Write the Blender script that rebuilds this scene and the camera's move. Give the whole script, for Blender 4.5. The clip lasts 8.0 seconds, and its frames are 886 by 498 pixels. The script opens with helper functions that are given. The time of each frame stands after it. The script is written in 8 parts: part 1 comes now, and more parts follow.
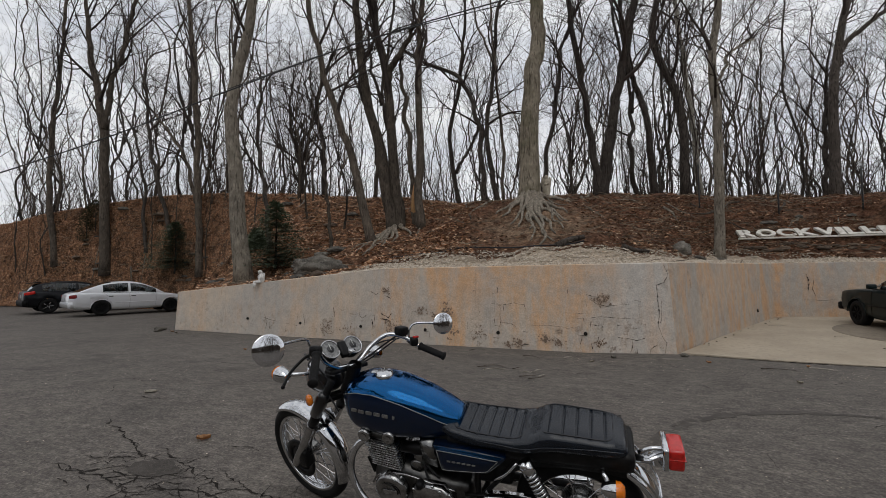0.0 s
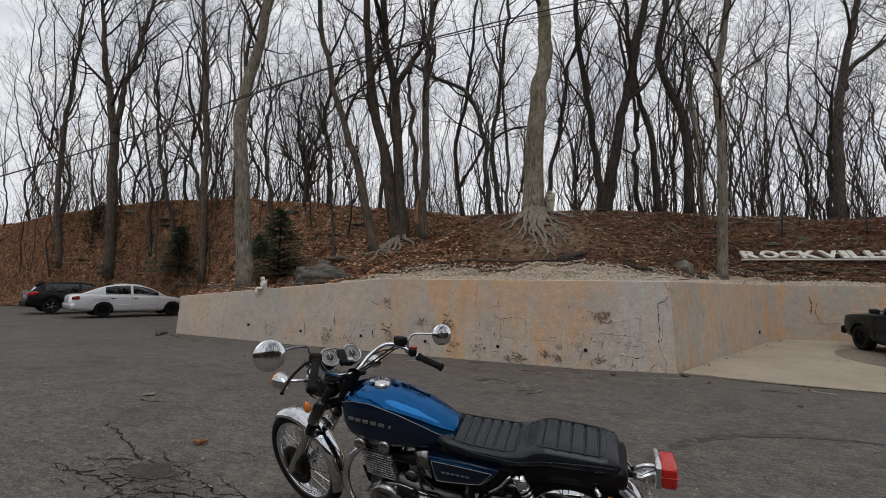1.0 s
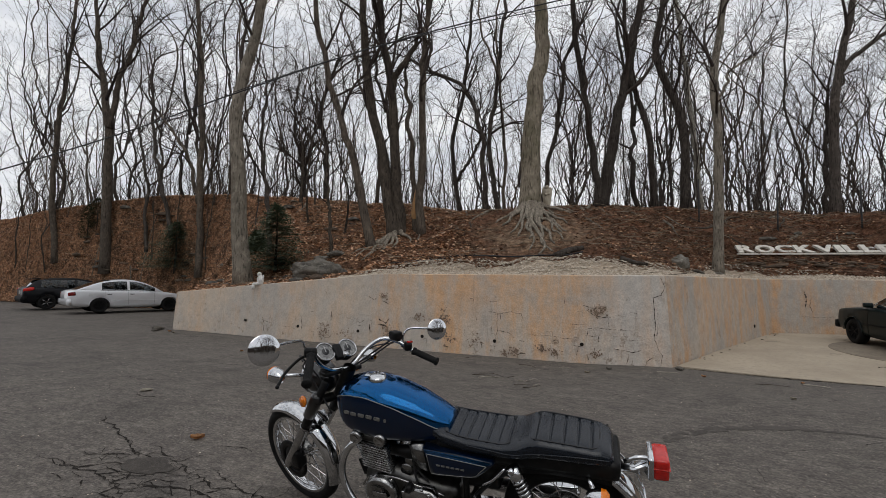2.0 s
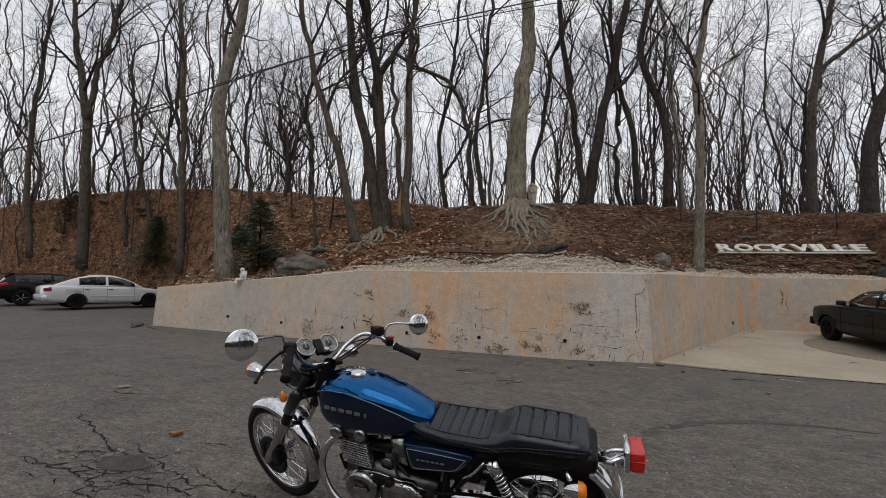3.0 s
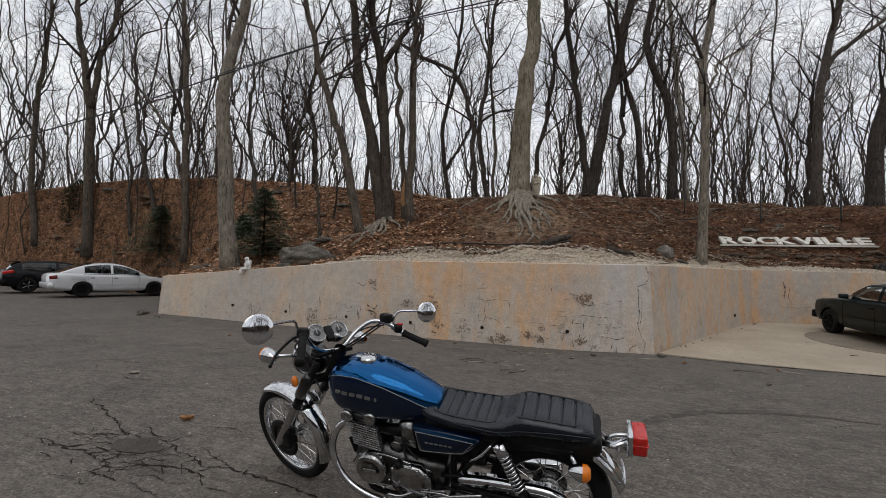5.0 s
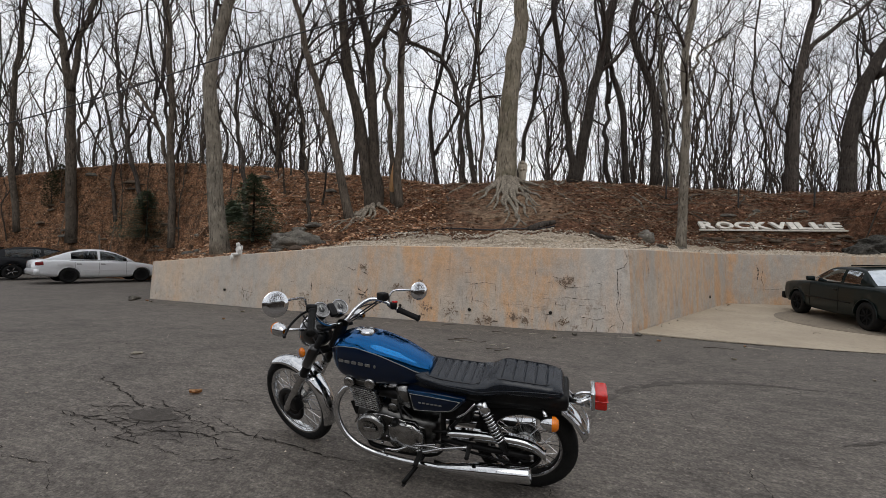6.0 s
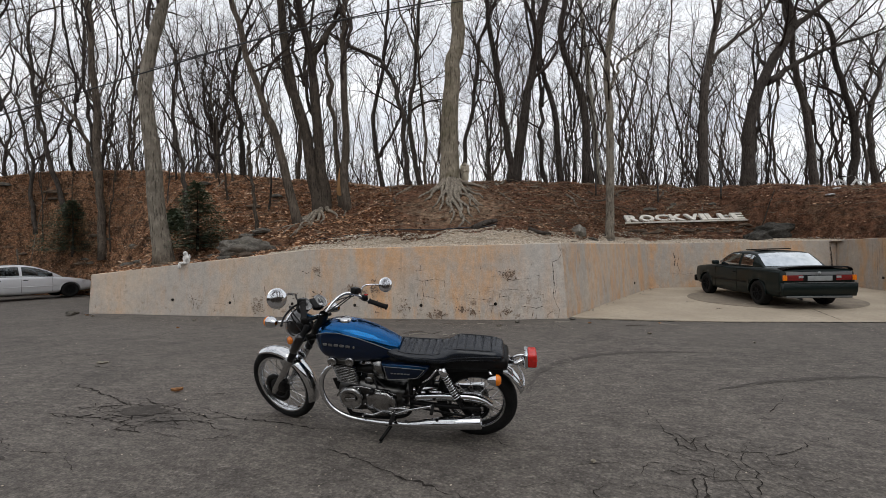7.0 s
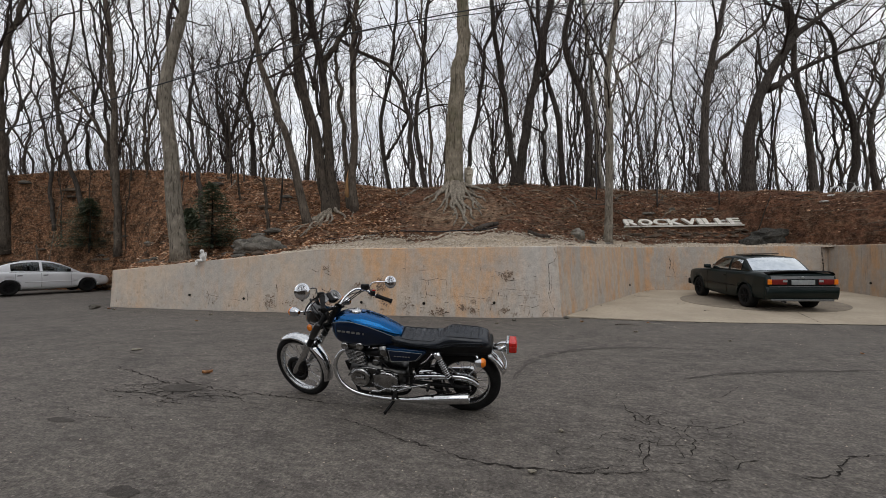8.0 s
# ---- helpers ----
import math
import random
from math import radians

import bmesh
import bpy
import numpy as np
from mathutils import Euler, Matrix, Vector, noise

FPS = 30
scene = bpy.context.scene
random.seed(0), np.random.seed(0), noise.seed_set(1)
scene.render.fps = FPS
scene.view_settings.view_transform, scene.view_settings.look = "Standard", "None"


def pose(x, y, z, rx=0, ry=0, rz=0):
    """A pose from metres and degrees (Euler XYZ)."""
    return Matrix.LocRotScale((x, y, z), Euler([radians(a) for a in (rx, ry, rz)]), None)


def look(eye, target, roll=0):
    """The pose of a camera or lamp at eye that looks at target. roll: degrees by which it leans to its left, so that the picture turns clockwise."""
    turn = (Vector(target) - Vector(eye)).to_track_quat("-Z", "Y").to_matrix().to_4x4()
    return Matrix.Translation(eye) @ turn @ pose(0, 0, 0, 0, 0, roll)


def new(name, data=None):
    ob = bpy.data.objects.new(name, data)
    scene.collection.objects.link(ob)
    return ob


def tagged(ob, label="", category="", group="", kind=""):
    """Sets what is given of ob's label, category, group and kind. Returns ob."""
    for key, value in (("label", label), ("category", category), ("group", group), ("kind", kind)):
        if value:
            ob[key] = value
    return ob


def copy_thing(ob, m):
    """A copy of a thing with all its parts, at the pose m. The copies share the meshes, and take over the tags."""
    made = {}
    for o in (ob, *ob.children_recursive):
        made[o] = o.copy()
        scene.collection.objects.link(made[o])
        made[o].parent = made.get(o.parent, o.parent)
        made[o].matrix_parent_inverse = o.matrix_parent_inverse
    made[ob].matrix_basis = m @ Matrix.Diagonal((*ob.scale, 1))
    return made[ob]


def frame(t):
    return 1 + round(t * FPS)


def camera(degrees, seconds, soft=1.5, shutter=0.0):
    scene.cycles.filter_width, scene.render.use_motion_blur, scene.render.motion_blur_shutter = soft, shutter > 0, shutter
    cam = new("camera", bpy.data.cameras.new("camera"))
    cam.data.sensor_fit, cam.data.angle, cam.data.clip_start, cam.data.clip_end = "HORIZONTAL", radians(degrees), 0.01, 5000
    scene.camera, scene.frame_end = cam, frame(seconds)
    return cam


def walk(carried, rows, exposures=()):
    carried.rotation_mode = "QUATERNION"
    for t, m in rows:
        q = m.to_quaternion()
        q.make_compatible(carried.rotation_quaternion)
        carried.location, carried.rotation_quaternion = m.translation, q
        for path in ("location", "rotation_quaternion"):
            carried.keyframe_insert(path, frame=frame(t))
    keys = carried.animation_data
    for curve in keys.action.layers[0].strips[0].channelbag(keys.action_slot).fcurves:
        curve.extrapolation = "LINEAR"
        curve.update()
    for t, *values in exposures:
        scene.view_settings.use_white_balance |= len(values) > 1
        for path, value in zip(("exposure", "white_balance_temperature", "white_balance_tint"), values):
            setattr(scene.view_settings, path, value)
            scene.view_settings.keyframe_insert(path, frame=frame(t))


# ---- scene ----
cam = camera(89.2, 8.0, soft=0.75)

PATH = [
    (0, (0.616, -0.796, 1.318), (-0.253, 1.001, 1.438), -0.7),
    (0.5, (0.631, -0.815, 1.319), (-0.25, 0.973, 1.474), 0.4),
    (1, (0.642, -0.828, 1.318), (-0.237, 0.96, 1.491), 1.0),
    (2.5, (0.665, -0.824, 1.312), (-0.189, 0.979, 1.453), 0.8),
    (3, (0.675, -0.819, 1.308), (-0.139, 1.003, 1.447), 1.1),
    (3.5, (0.67, -0.83, 1.309), (-0.094, 1.014, 1.438), 1.3),
    (4, (0.663, -0.844, 1.31), (-0.101, 1.0, 1.428), 1.2),
    (4.5, (0.66, -0.853, 1.307), (-0.141, 0.975, 1.423), 0.9),
    (5.8, (0.704, -1.044, 1.281), (-0.119, 0.778, 1.326), 2.3),
    (6, (0.77, -1.136, 1.285), (-0.003, 0.708, 1.319), 1.3),
    (6.5, (0.913, -1.374, 1.305), (0.283, 0.524, 1.327), -1.8),
    (7, (0.899, -1.727, 1.274), (0.352, 0.197, 1.307), -1.1),
    (7.5, (0.944, -2.026, 1.31), (0.401, -0.101, 1.352), 0.9),
    (8, (1.123, -2.242, 1.29), (0.552, -0.325, 1.324), -0.4),
]
walk(cam, [(t, look(eye, target, roll)) for t, eye, target, roll in PATH], [(0.0, -0.25), (1.2, -0.23), (3.5, -0.13), (4.7, -0.13), (6.5, 0.10), (8.0, 0.0)])

# ---- light: an overcast winter sky ----
world = bpy.data.worlds.new("overcast_sky")
scene.world = world
world.use_nodes = True
wn, wl = world.node_tree.nodes, world.node_tree.links
wn.clear()
w_out = wn.new("ShaderNodeOutputWorld")
w_bg = wn.new("ShaderNodeBackground")
w_sky = wn.new("ShaderNodeTexSky")
w_sky.sky_type = "NISHITA"
w_sky.sun_disc = False
w_sky.sun_elevation, w_sky.sun_rotation = radians(40), radians(200)
w_co = wn.new("ShaderNodeTexCoord")
w_map = wn.new("ShaderNodeMapping")
w_map.inputs["Scale"].default_value = (1.0, 1.0, 3.2)
w_noise = wn.new("ShaderNodeTexNoise")
w_noise.inputs["Scale"].default_value = 3.4
w_noise.inputs["Detail"].default_value = 7
w_noise.inputs["Roughness"].default_value = 0.58
w_ramp = wn.new("ShaderNodeValToRGB")
w_ramp.color_ramp.elements[0].position, w_ramp.color_ramp.elements[0].color = 0.34, (7.2, 7.5, 8.2, 1)
w_ramp.color_ramp.elements[1].position, w_ramp.color_ramp.elements[1].color = 0.66, (10.5, 10.55, 10.75, 1)
w_mix = wn.new("ShaderNodeMix")
w_mix.data_type = "RGBA"
w_mix.inputs["Factor"].default_value = 0.96
wl.new(w_co.outputs["Generated"], w_map.inputs["Vector"])
wl.new(w_map.outputs["Vector"], w_noise.inputs["Vector"])
wl.new(w_noise.outputs["Fac"], w_ramp.inputs["Fac"])
wl.new(w_sky.outputs["Color"], w_mix.inputs["A"])
wl.new(w_ramp.outputs["Color"], w_mix.inputs["B"])
wl.new(w_mix.outputs["Result"], w_bg.inputs["Color"])
w_bg.inputs["Strength"].default_value = 0.105
wl.new(w_bg.outputs["Background"], w_out.inputs["Surface"])

sun_data = bpy.data.lights.new("sun", "SUN")
sun_data.energy, sun_data.angle, sun_data.color = 0.5, radians(40), (1.0, 0.97, 0.93)
sun = new("sun", sun_data)
sun.matrix_world = look((6, -14, 18), (0, 0, 0))

# ---- materials ----
def mat_nodes(name):
    m = bpy.data.materials.new(name)
    m.use_nodes = True
    n, l = m.node_tree.nodes, m.node_tree.links
    return m, n, l, n["Principled BSDF"]


def texco(n, l, scale=(1, 1, 1), world=False):
    """Coordinates in metres: the object's own, or the place's."""
    mp = n.new("ShaderNodeMapping")
    mp.inputs["Scale"].default_value = scale
    if world:
        l.new(n.new("ShaderNodeNewGeometry").outputs["Position"], mp.inputs["Vector"])
    else:
        l.new(n.new("ShaderNodeTexCoord").outputs["Object"], mp.inputs["Vector"])
    return mp.outputs["Vector"]


def noise_fac(n, l, vec, scale, detail=5, rough=0.55, lo=0.35, hi=0.65):
    t = n.new("ShaderNodeTexNoise")
    t.inputs["Scale"].default_value, t.inputs["Detail"].default_value, t.inputs["Roughness"].default_value = scale, detail, rough
    l.new(vec, t.inputs["Vector"])
    r = n.new("ShaderNodeMapRange")
    r.inputs["From Min"].default_value, r.inputs["From Max"].default_value = lo, hi
    l.new(t.outputs["Fac"], r.inputs["Value"])
    return r.outputs["Result"]


def blend(n, l, fac, a, b):
    m = n.new("ShaderNodeMix")
    m.data_type = "RGBA"
    for key, value in (("Factor", fac), ("A", a), ("B", b)):
        if isinstance(value, tuple):
            m.inputs[key].default_value = (*value, 1) if len(value) == 3 else value
        elif isinstance(value, (int, float)):
            m.inputs[key].default_value = value
        else:
            l.new(value, m.inputs[key])
    return m.outputs["Result"]


def times(n, l, a, b):
    m = n.new("ShaderNodeMath")
    m.operation = "MULTIPLY"
    for i, value in enumerate((a, b)):
        if isinstance(value, (int, float)):
            m.inputs[i].default_value = value
        else:
            l.new(value, m.inputs[i])
    return m.outputs["Value"]


def mottle(n, l, col, vec, scale, lo, hi, detail=3, rough=0.6):
    """Grain: scales the colour between lo and hi."""
    r = n.new("ShaderNodeMapRange")
    r.inputs["To Min"].default_value, r.inputs["To Max"].default_value = lo, hi
    l.new(noise_fac(n, l, vec, scale, detail, rough, 0.34, 0.66), r.inputs["Value"])
    m = n.new("ShaderNodeVectorMath")
    m.operation = "MULTIPLY"
    l.new(col, m.inputs[0])
    l.new(r.outputs["Result"], m.inputs[1])
    return m.outputs["Vector"]


def add_bump(n, l, bsdf, height, strength, distance=0.01):
    b = n.new("ShaderNodeBump")
    b.inputs["Strength"].default_value, b.inputs["Distance"].default_value = strength, distance
    l.new(height, b.inputs["Height"])
    l.new(b.outputs["Normal"], bsdf.inputs["Normal"])


def surface(name, a, b, c=None, scale=4.0, grain=60.0, rough=0.8, metal=0.0, bump=0.3, dist=0.004, stretch=(1, 1, 1), coat=0.0, vary=0.0, world=False, spec=0.5):
    """Two-scale procedural surface: patches of a and b, specks of c, grain in the relief."""
    m, n, l, p = mat_nodes(name)
    v = texco(n, l, stretch, world)
    col = blend(n, l, noise_fac(n, l, v, scale), a, b)
    fine = noise_fac(n, l, v, grain, 4, 0.6, 0.3, 0.7)
    if c:
        col = blend(n, l, times(n, l, noise_fac(n, l, v, grain * 0.35, 6, 0.6, 0.5, 0.72), 0.8), col, c)
    if vary:
        info = n.new("ShaderNodeObjectInfo")
        hsv = n.new("ShaderNodeHueSaturation")
        r = n.new("ShaderNodeMapRange")
        r.inputs["To Min"].default_value, r.inputs["To Max"].default_value = 1 - vary, 1 + vary
        l.new(info.outputs["Random"], r.inputs["Value"])
        l.new(r.outputs["Result"], hsv.inputs["Value"])
        l.new(col, hsv.inputs["Color"])
        col = hsv.outputs["Color"]
    l.new(col, p.inputs["Base Color"])
    rr = n.new("ShaderNodeMapRange")
    rr.inputs["To Min"].default_value, rr.inputs["To Max"].default_value = max(0.02, rough - 0.12), min(1, rough + 0.1)
    l.new(fine, rr.inputs["Value"])
    l.new(rr.outputs["Result"], p.inputs["Roughness"])
    p.inputs["Metallic"].default_value, p.inputs["Coat Weight"].default_value = metal, coat
    p.inputs["Coat Roughness"].default_value = 0.03
    p.inputs["Specular IOR Level"].default_value = spec
    if bump:
        add_bump(n, l, p, fine, bump, dist)
    return m


def asphalt_material():
    m, n, l, p = mat_nodes("asphalt")
    v = texco(n, l, world=True)
    big = noise_fac(n, l, v, 0.35, 5, 0.6)
    mid = noise_fac(n, l, v, 2.6, 6, 0.65, 0.4, 0.68)
    vor = n.new("ShaderNodeTexVoronoi")
    vor.inputs["Scale"].default_value = 75
    l.new(v, vor.inputs["Vector"])
    col = blend(n, l, big, (0.079, 0.069, 0.060), (0.111, 0.096, 0.084))
    col = blend(n, l, times(n, l, mid, 0.7), col, (0.150, 0.132, 0.112))
    stone = n.new("ShaderNodeMapRange")
    stone.inputs["From Min"].default_value, stone.inputs["From Max"].default_value = 0.74, 1.0
    sep = n.new("ShaderNodeSeparateColor")
    l.new(vor.outputs["Color"], sep.inputs["Color"])
    l.new(sep.outputs["Red"], stone.inputs["Value"])
    col = blend(n, l, times(n, l, stone.outputs["Result"], 0.55), col, (0.22, 0.198, 0.170))
    dark = noise_fac(n, l, texco(n, l, (1, 1.6, 1), True), 1.1, 4, 0.5, 0.60, 0.72)
    col = blend(n, l, times(n, l, dark, 0.6), col, (0.052, 0.046, 0.041))
    streak = noise_fac(n, l, texco(n, l, (0.7, 2.2, 1), True), 1.5, 6, 0.65, 0.50, 0.68)
    col = blend(n, l, times(n, l, streak, 0.5), col, (0.150, 0.134, 0.116))
    pit = noise_fac(n, l, v, 45, 5, 0.75, 0.53, 0.66)
    col = blend(n, l, times(n, l, pit, 0.75), col, (0.038, 0.033, 0.029))
    col = blend(n, l, times(n, l, noise_fac(n, l, v, 19, 5, 0.7, 0.56, 0.72), 0.45), col, (0.145, 0.128, 0.108))
    col = mottle(n, l, col, v, 52, 0.70, 1.38, 3)
    col = mottle(n, l, col, texco(n, l, (0.6, 1.3, 1), True), 17, 0.74, 1.26, 4)
    l.new(col, p.inputs["Base Color"])
    p.inputs["Roughness"].default_value = 0.86
    p.inputs["Specular IOR Level"].default_value = 0.35
    h = n.new("ShaderNodeMath")
    h.operation = "ADD"
    l.new(vor.outputs["Distance"], h.inputs[0])
    l.new(times(n, l, noise_fac(n, l, v, 14, 5), 0.8), h.inputs[1])
    add_bump(n, l, p, h.outputs["Value"], 0.55, 0.006)
    return m


def old_concrete(name, zones=False, shade=1.0, drip=0.32):
    """Weathered cast wall: beige-grey, ochre washes, rust runs, dark damp spots; the long wall's middle bay is the
    ochre one; shade scales the whole tone, drip the dark runs.
    """
    m, n, l, p = mat_nodes(name)
    v = texco(n, l, world=True)
    tall = texco(n, l, (1.5, 1.5, 0.30), True)
    col = blend(n, l, noise_fac(n, l, v, 0.8, 5, 0.55, 0.38, 0.62), (0.455, 0.415, 0.37), (0.545, 0.455, 0.365))
    ochre = times(n, l, noise_fac(n, l, texco(n, l, (1.6, 1.6, 0.36), True), 1.6, 7, 0.70, 0.45, 0.62), 0.95)
    if zones:
        pos = n.new("ShaderNodeSeparateXYZ")
        l.new(n.new("ShaderNodeNewGeometry").outputs["Position"], pos.inputs["Vector"])
        bay = None
        for lo, hi in ((-4.86, -4.70), (-0.05, -0.75)):
            r = n.new("ShaderNodeMapRange")
            r.inputs["From Min"].default_value, r.inputs["From Max"].default_value = lo, hi
            l.new(pos.outputs["X"], r.inputs["Value"])
            bay = r.outputs["Result"] if bay is None else times(n, l, bay, r.outputs["Result"])
        share = n.new("ShaderNodeMapRange")
        share.inputs["To Min"].default_value, share.inputs["To Max"].default_value = 0.38, 1.0
        l.new(bay, share.inputs["Value"])
        wash = n.new("ShaderNodeMapRange")
        wash.inputs["From Min"].default_value, wash.inputs["From Max"].default_value = 0.35, 1.25
        l.new(pos.outputs["Z"], wash.inputs["Value"])
        col = blend(n, l, times(n, l, times(n, l, bay, wash.outputs["Result"]), times(n, l, noise_fac(n, l, texco(n, l, (2.4, 2.4, 0.35), True), 1.3, 6, 0.65, 0.36, 0.60), 0.9)), col, (0.60, 0.365, 0.205))
        ochre = times(n, l, ochre, share.outputs["Result"])
        end = n.new("ShaderNodeMapRange")
        end.inputs["From Min"].default_value, end.inputs["From Max"].default_value = -0.55, 0.05
        l.new(pos.outputs["X"], end.inputs["Value"])
        col = blend(n, l, times(n, l, end.outputs["Result"], 0.7), col, (0.53, 0.50, 0.46))
    col = blend(n, l, ochre, col, (0.63, 0.375, 0.20))
    col = blend(n, l, times(n, l, noise_fac(n, l, v, 1.5, 6, 0.6, 0.50, 0.62), 0.62), col, (0.43, 0.40, 0.365))
    col = blend(n, l, times(n, l, noise_fac(n, l, texco(n, l, (1, 1, 0.7), True), 5.5, 7, 0.70, 0.56, 0.68), 0.26), col, (0.36, 0.27, 0.195))
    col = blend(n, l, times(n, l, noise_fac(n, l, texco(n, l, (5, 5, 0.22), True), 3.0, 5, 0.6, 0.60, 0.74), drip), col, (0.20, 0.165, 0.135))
    col = blend(n, l, times(n, l, noise_fac(n, l, v, 3.1, 8, 0.72, 0.64, 0.71), 0.6), col, (0.16, 0.12, 0.09))
    foot = n.new("ShaderNodeSeparateXYZ")
    l.new(n.new("ShaderNodeNewGeometry").outputs["Position"], foot.inputs["Vector"])
    low = n.new("ShaderNodeMapRange")
    low.inputs["From Min"].default_value, low.inputs["From Max"].default_value = 0.75, 0.25
    l.new(foot.outputs["Z"], low.inputs["Value"])
    col = blend(n, l, times(n, l, times(n, l, noise_fac(n, l, v, 4.2, 8, 0.75, 0.585, 0.66), low.outputs["Result"]), 0.75), col, (0.17, 0.115, 0.08))
    col = blend(n, l, times(n, l, noise_fac(n, l, v, 48, 4, 0.65, 0.42, 0.75), 0.4), col, (0.66, 0.58, 0.48))
    col = blend(n, l, times(n, l, noise_fac(n, l, v, 21, 5, 0.7, 0.60, 0.72), 0.4), col, (0.26, 0.215, 0.17))
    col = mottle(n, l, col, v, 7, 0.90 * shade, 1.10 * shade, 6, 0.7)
    col = mottle(n, l, col, v, 42, 0.88, 1.12, 4)
    l.new(col, p.inputs["Base Color"])
    p.inputs["Roughness"].default_value = 0.92
    p.inputs["Specular IOR Level"].default_value = 0.2
    h = n.new("ShaderNodeMath")
    h.operation = "ADD"
    l.new(noise_fac(n, l, v, 3, 8, 0.65), h.inputs[0])
    l.new(times(n, l, noise_fac(n, l, v, 60, 3), 0.25), h.inputs[1])
    add_bump(n, l, p, h.outputs["Value"], 0.4, 0.012)
    return m


def litter_material():
    """Hill soil: fallen oak leaves on one side, red-brown mulch and bare soil on the other."""
    m, n, l, p = mat_nodes("leaf_litter")
    v = texco(n, l, world=True)
    vor = n.new("ShaderNodeTexVoronoi")
    vor.inputs["Scale"].default_value = 16
    vor.inputs["Randomness"].default_value = 1
    l.new(v, vor.inputs["Vector"])
    sep = n.new("ShaderNodeSeparateColor")
    l.new(vor.outputs["Color"], sep.inputs["Color"])
    leaf = blend(n, l, sep.outputs["Red"], (0.23, 0.118, 0.066), (0.60, 0.335, 0.190))
    leaf = blend(n, l, times(n, l, noise_fac(n, l, v, 2.6, 7, 0.72, 0.44, 0.58), 0.85), leaf, (0.070, 0.044, 0.029))
    soil = blend(n, l, noise_fac(n, l, v, 2.2, 7, 0.7, 0.4, 0.62), (0.092, 0.046, 0.030), (0.245, 0.112, 0.064))
    soil = blend(n, l, times(n, l, noise_fac(n, l, v, 0.9, 7, 0.7, 0.55, 0.66), 0.6), soil, (0.30, 0.195, 0.125))
    soil = blend(n, l, times(n, l, noise_fac(n, l, v, 17, 5, 0.7, 0.55, 0.70), 0.55), soil, (0.34, 0.235, 0.155))
    pos = n.new("ShaderNodeSeparateXYZ")
    l.new(n.new("ShaderNodeNewGeometry").outputs["Position"], pos.inputs["Vector"])
    side = n.new("ShaderNodeMapRange")
    side.inputs["From Min"].default_value, side.inputs["From Max"].default_value = -13.0, -5.0
    l.new(pos.outputs["X"], side.inputs["Value"])
    edge = n.new("ShaderNodeMath")
    edge.operation = "ADD"
    edge.use_clamp = True
    l.new(side.outputs["Result"], edge.inputs[0])
    l.new(times(n, l, noise_fac(n, l, v, 0.6, 4, 0.6, 0.3, 0.7), -0.35), edge.inputs[1])
    spot = n.new("ShaderNodeVectorMath")
    spot.operation = "DISTANCE"
    l.new(n.new("ShaderNodeNewGeometry").outputs["Position"], spot.inputs[0])
    spot.inputs[1].default_value = (-2.55, 12.2, 2.6)
    bare = n.new("ShaderNodeMapRange")
    bare.inputs["From Min"].default_value, bare.inputs["From Max"].default_value = 2.3, 0.9
    l.new(spot.outputs["Value"], bare.inputs["Value"])
    soil = blend(n, l, times(n, l, bare.outputs["Result"], noise_fac(n, l, v, 3.2, 6, 0.7, 0.34, 0.56)), soil, (0.42, 0.295, 0.195))
    soil = blend(n, l, times(n, l, noise_fac(n, l, texco(n, l, (0.6, 0.6, 1.6), True), 1.1, 6, 0.7, 0.56, 0.68), 0.55), soil, (0.30, 0.20, 0.135))
    col = mottle(n, l, blend(n, l, edge.outputs["Value"], leaf, soil), v, 6.5, 0.38, 1.8, 6, 0.75)
    l.new(col, p.inputs["Base Color"])
    p.inputs["Roughness"].default_value = 0.95
    p.inputs["Specular IOR Level"].default_value = 0.15
    h = n.new("ShaderNodeMath")
    h.operation = "ADD"
    l.new(vor.outputs["Distance"], h.inputs[0])
    l.new(noise_fac(n, l, v, 22, 5, 0.7), h.inputs[1])
    add_bump(n, l, p, h.outputs["Value"], 1.0, 0.09)
    return m


M_ASPHALT = asphalt_material()
M_WALL = old_concrete("old_concrete", shade=0.86, drip=0.14)
M_WALL_LONG = old_concrete("old_concrete_ochre", True)
# real runs, deepened, and a lowered tone: the wall's shade put into its colour
M_WALL_DRIP_SHADED = old_concrete("streaked_shaded_concrete", shade=0.70, drip=0.85)
M_HILL = litter_material()
M_UNSEEN_WALL = surface("unseen_wall_brown", (0.085, 0.066, 0.052), (0.060, 0.048, 0.040), (0.11, 0.09, 0.07), scale=1.5, grain=30, rough=0.9, bump=0.3, world=True, spec=0.2)
M_PAD = surface("pad_concrete", (0.45, 0.38, 0.29), (0.36, 0.30, 0.225), (0.30, 0.26, 0.205), scale=0.9, grain=40, rough=0.88, bump=0.25, world=True, spec=0.3)
M_PAD_DARK = surface("turntable_concrete", (0.27, 0.225, 0.17), (0.20, 0.165, 0.125), (0.12, 0.10, 0.08), scale=1.6, grain=45, rough=0.85, bump=0.25, world=True, spec=0.3)


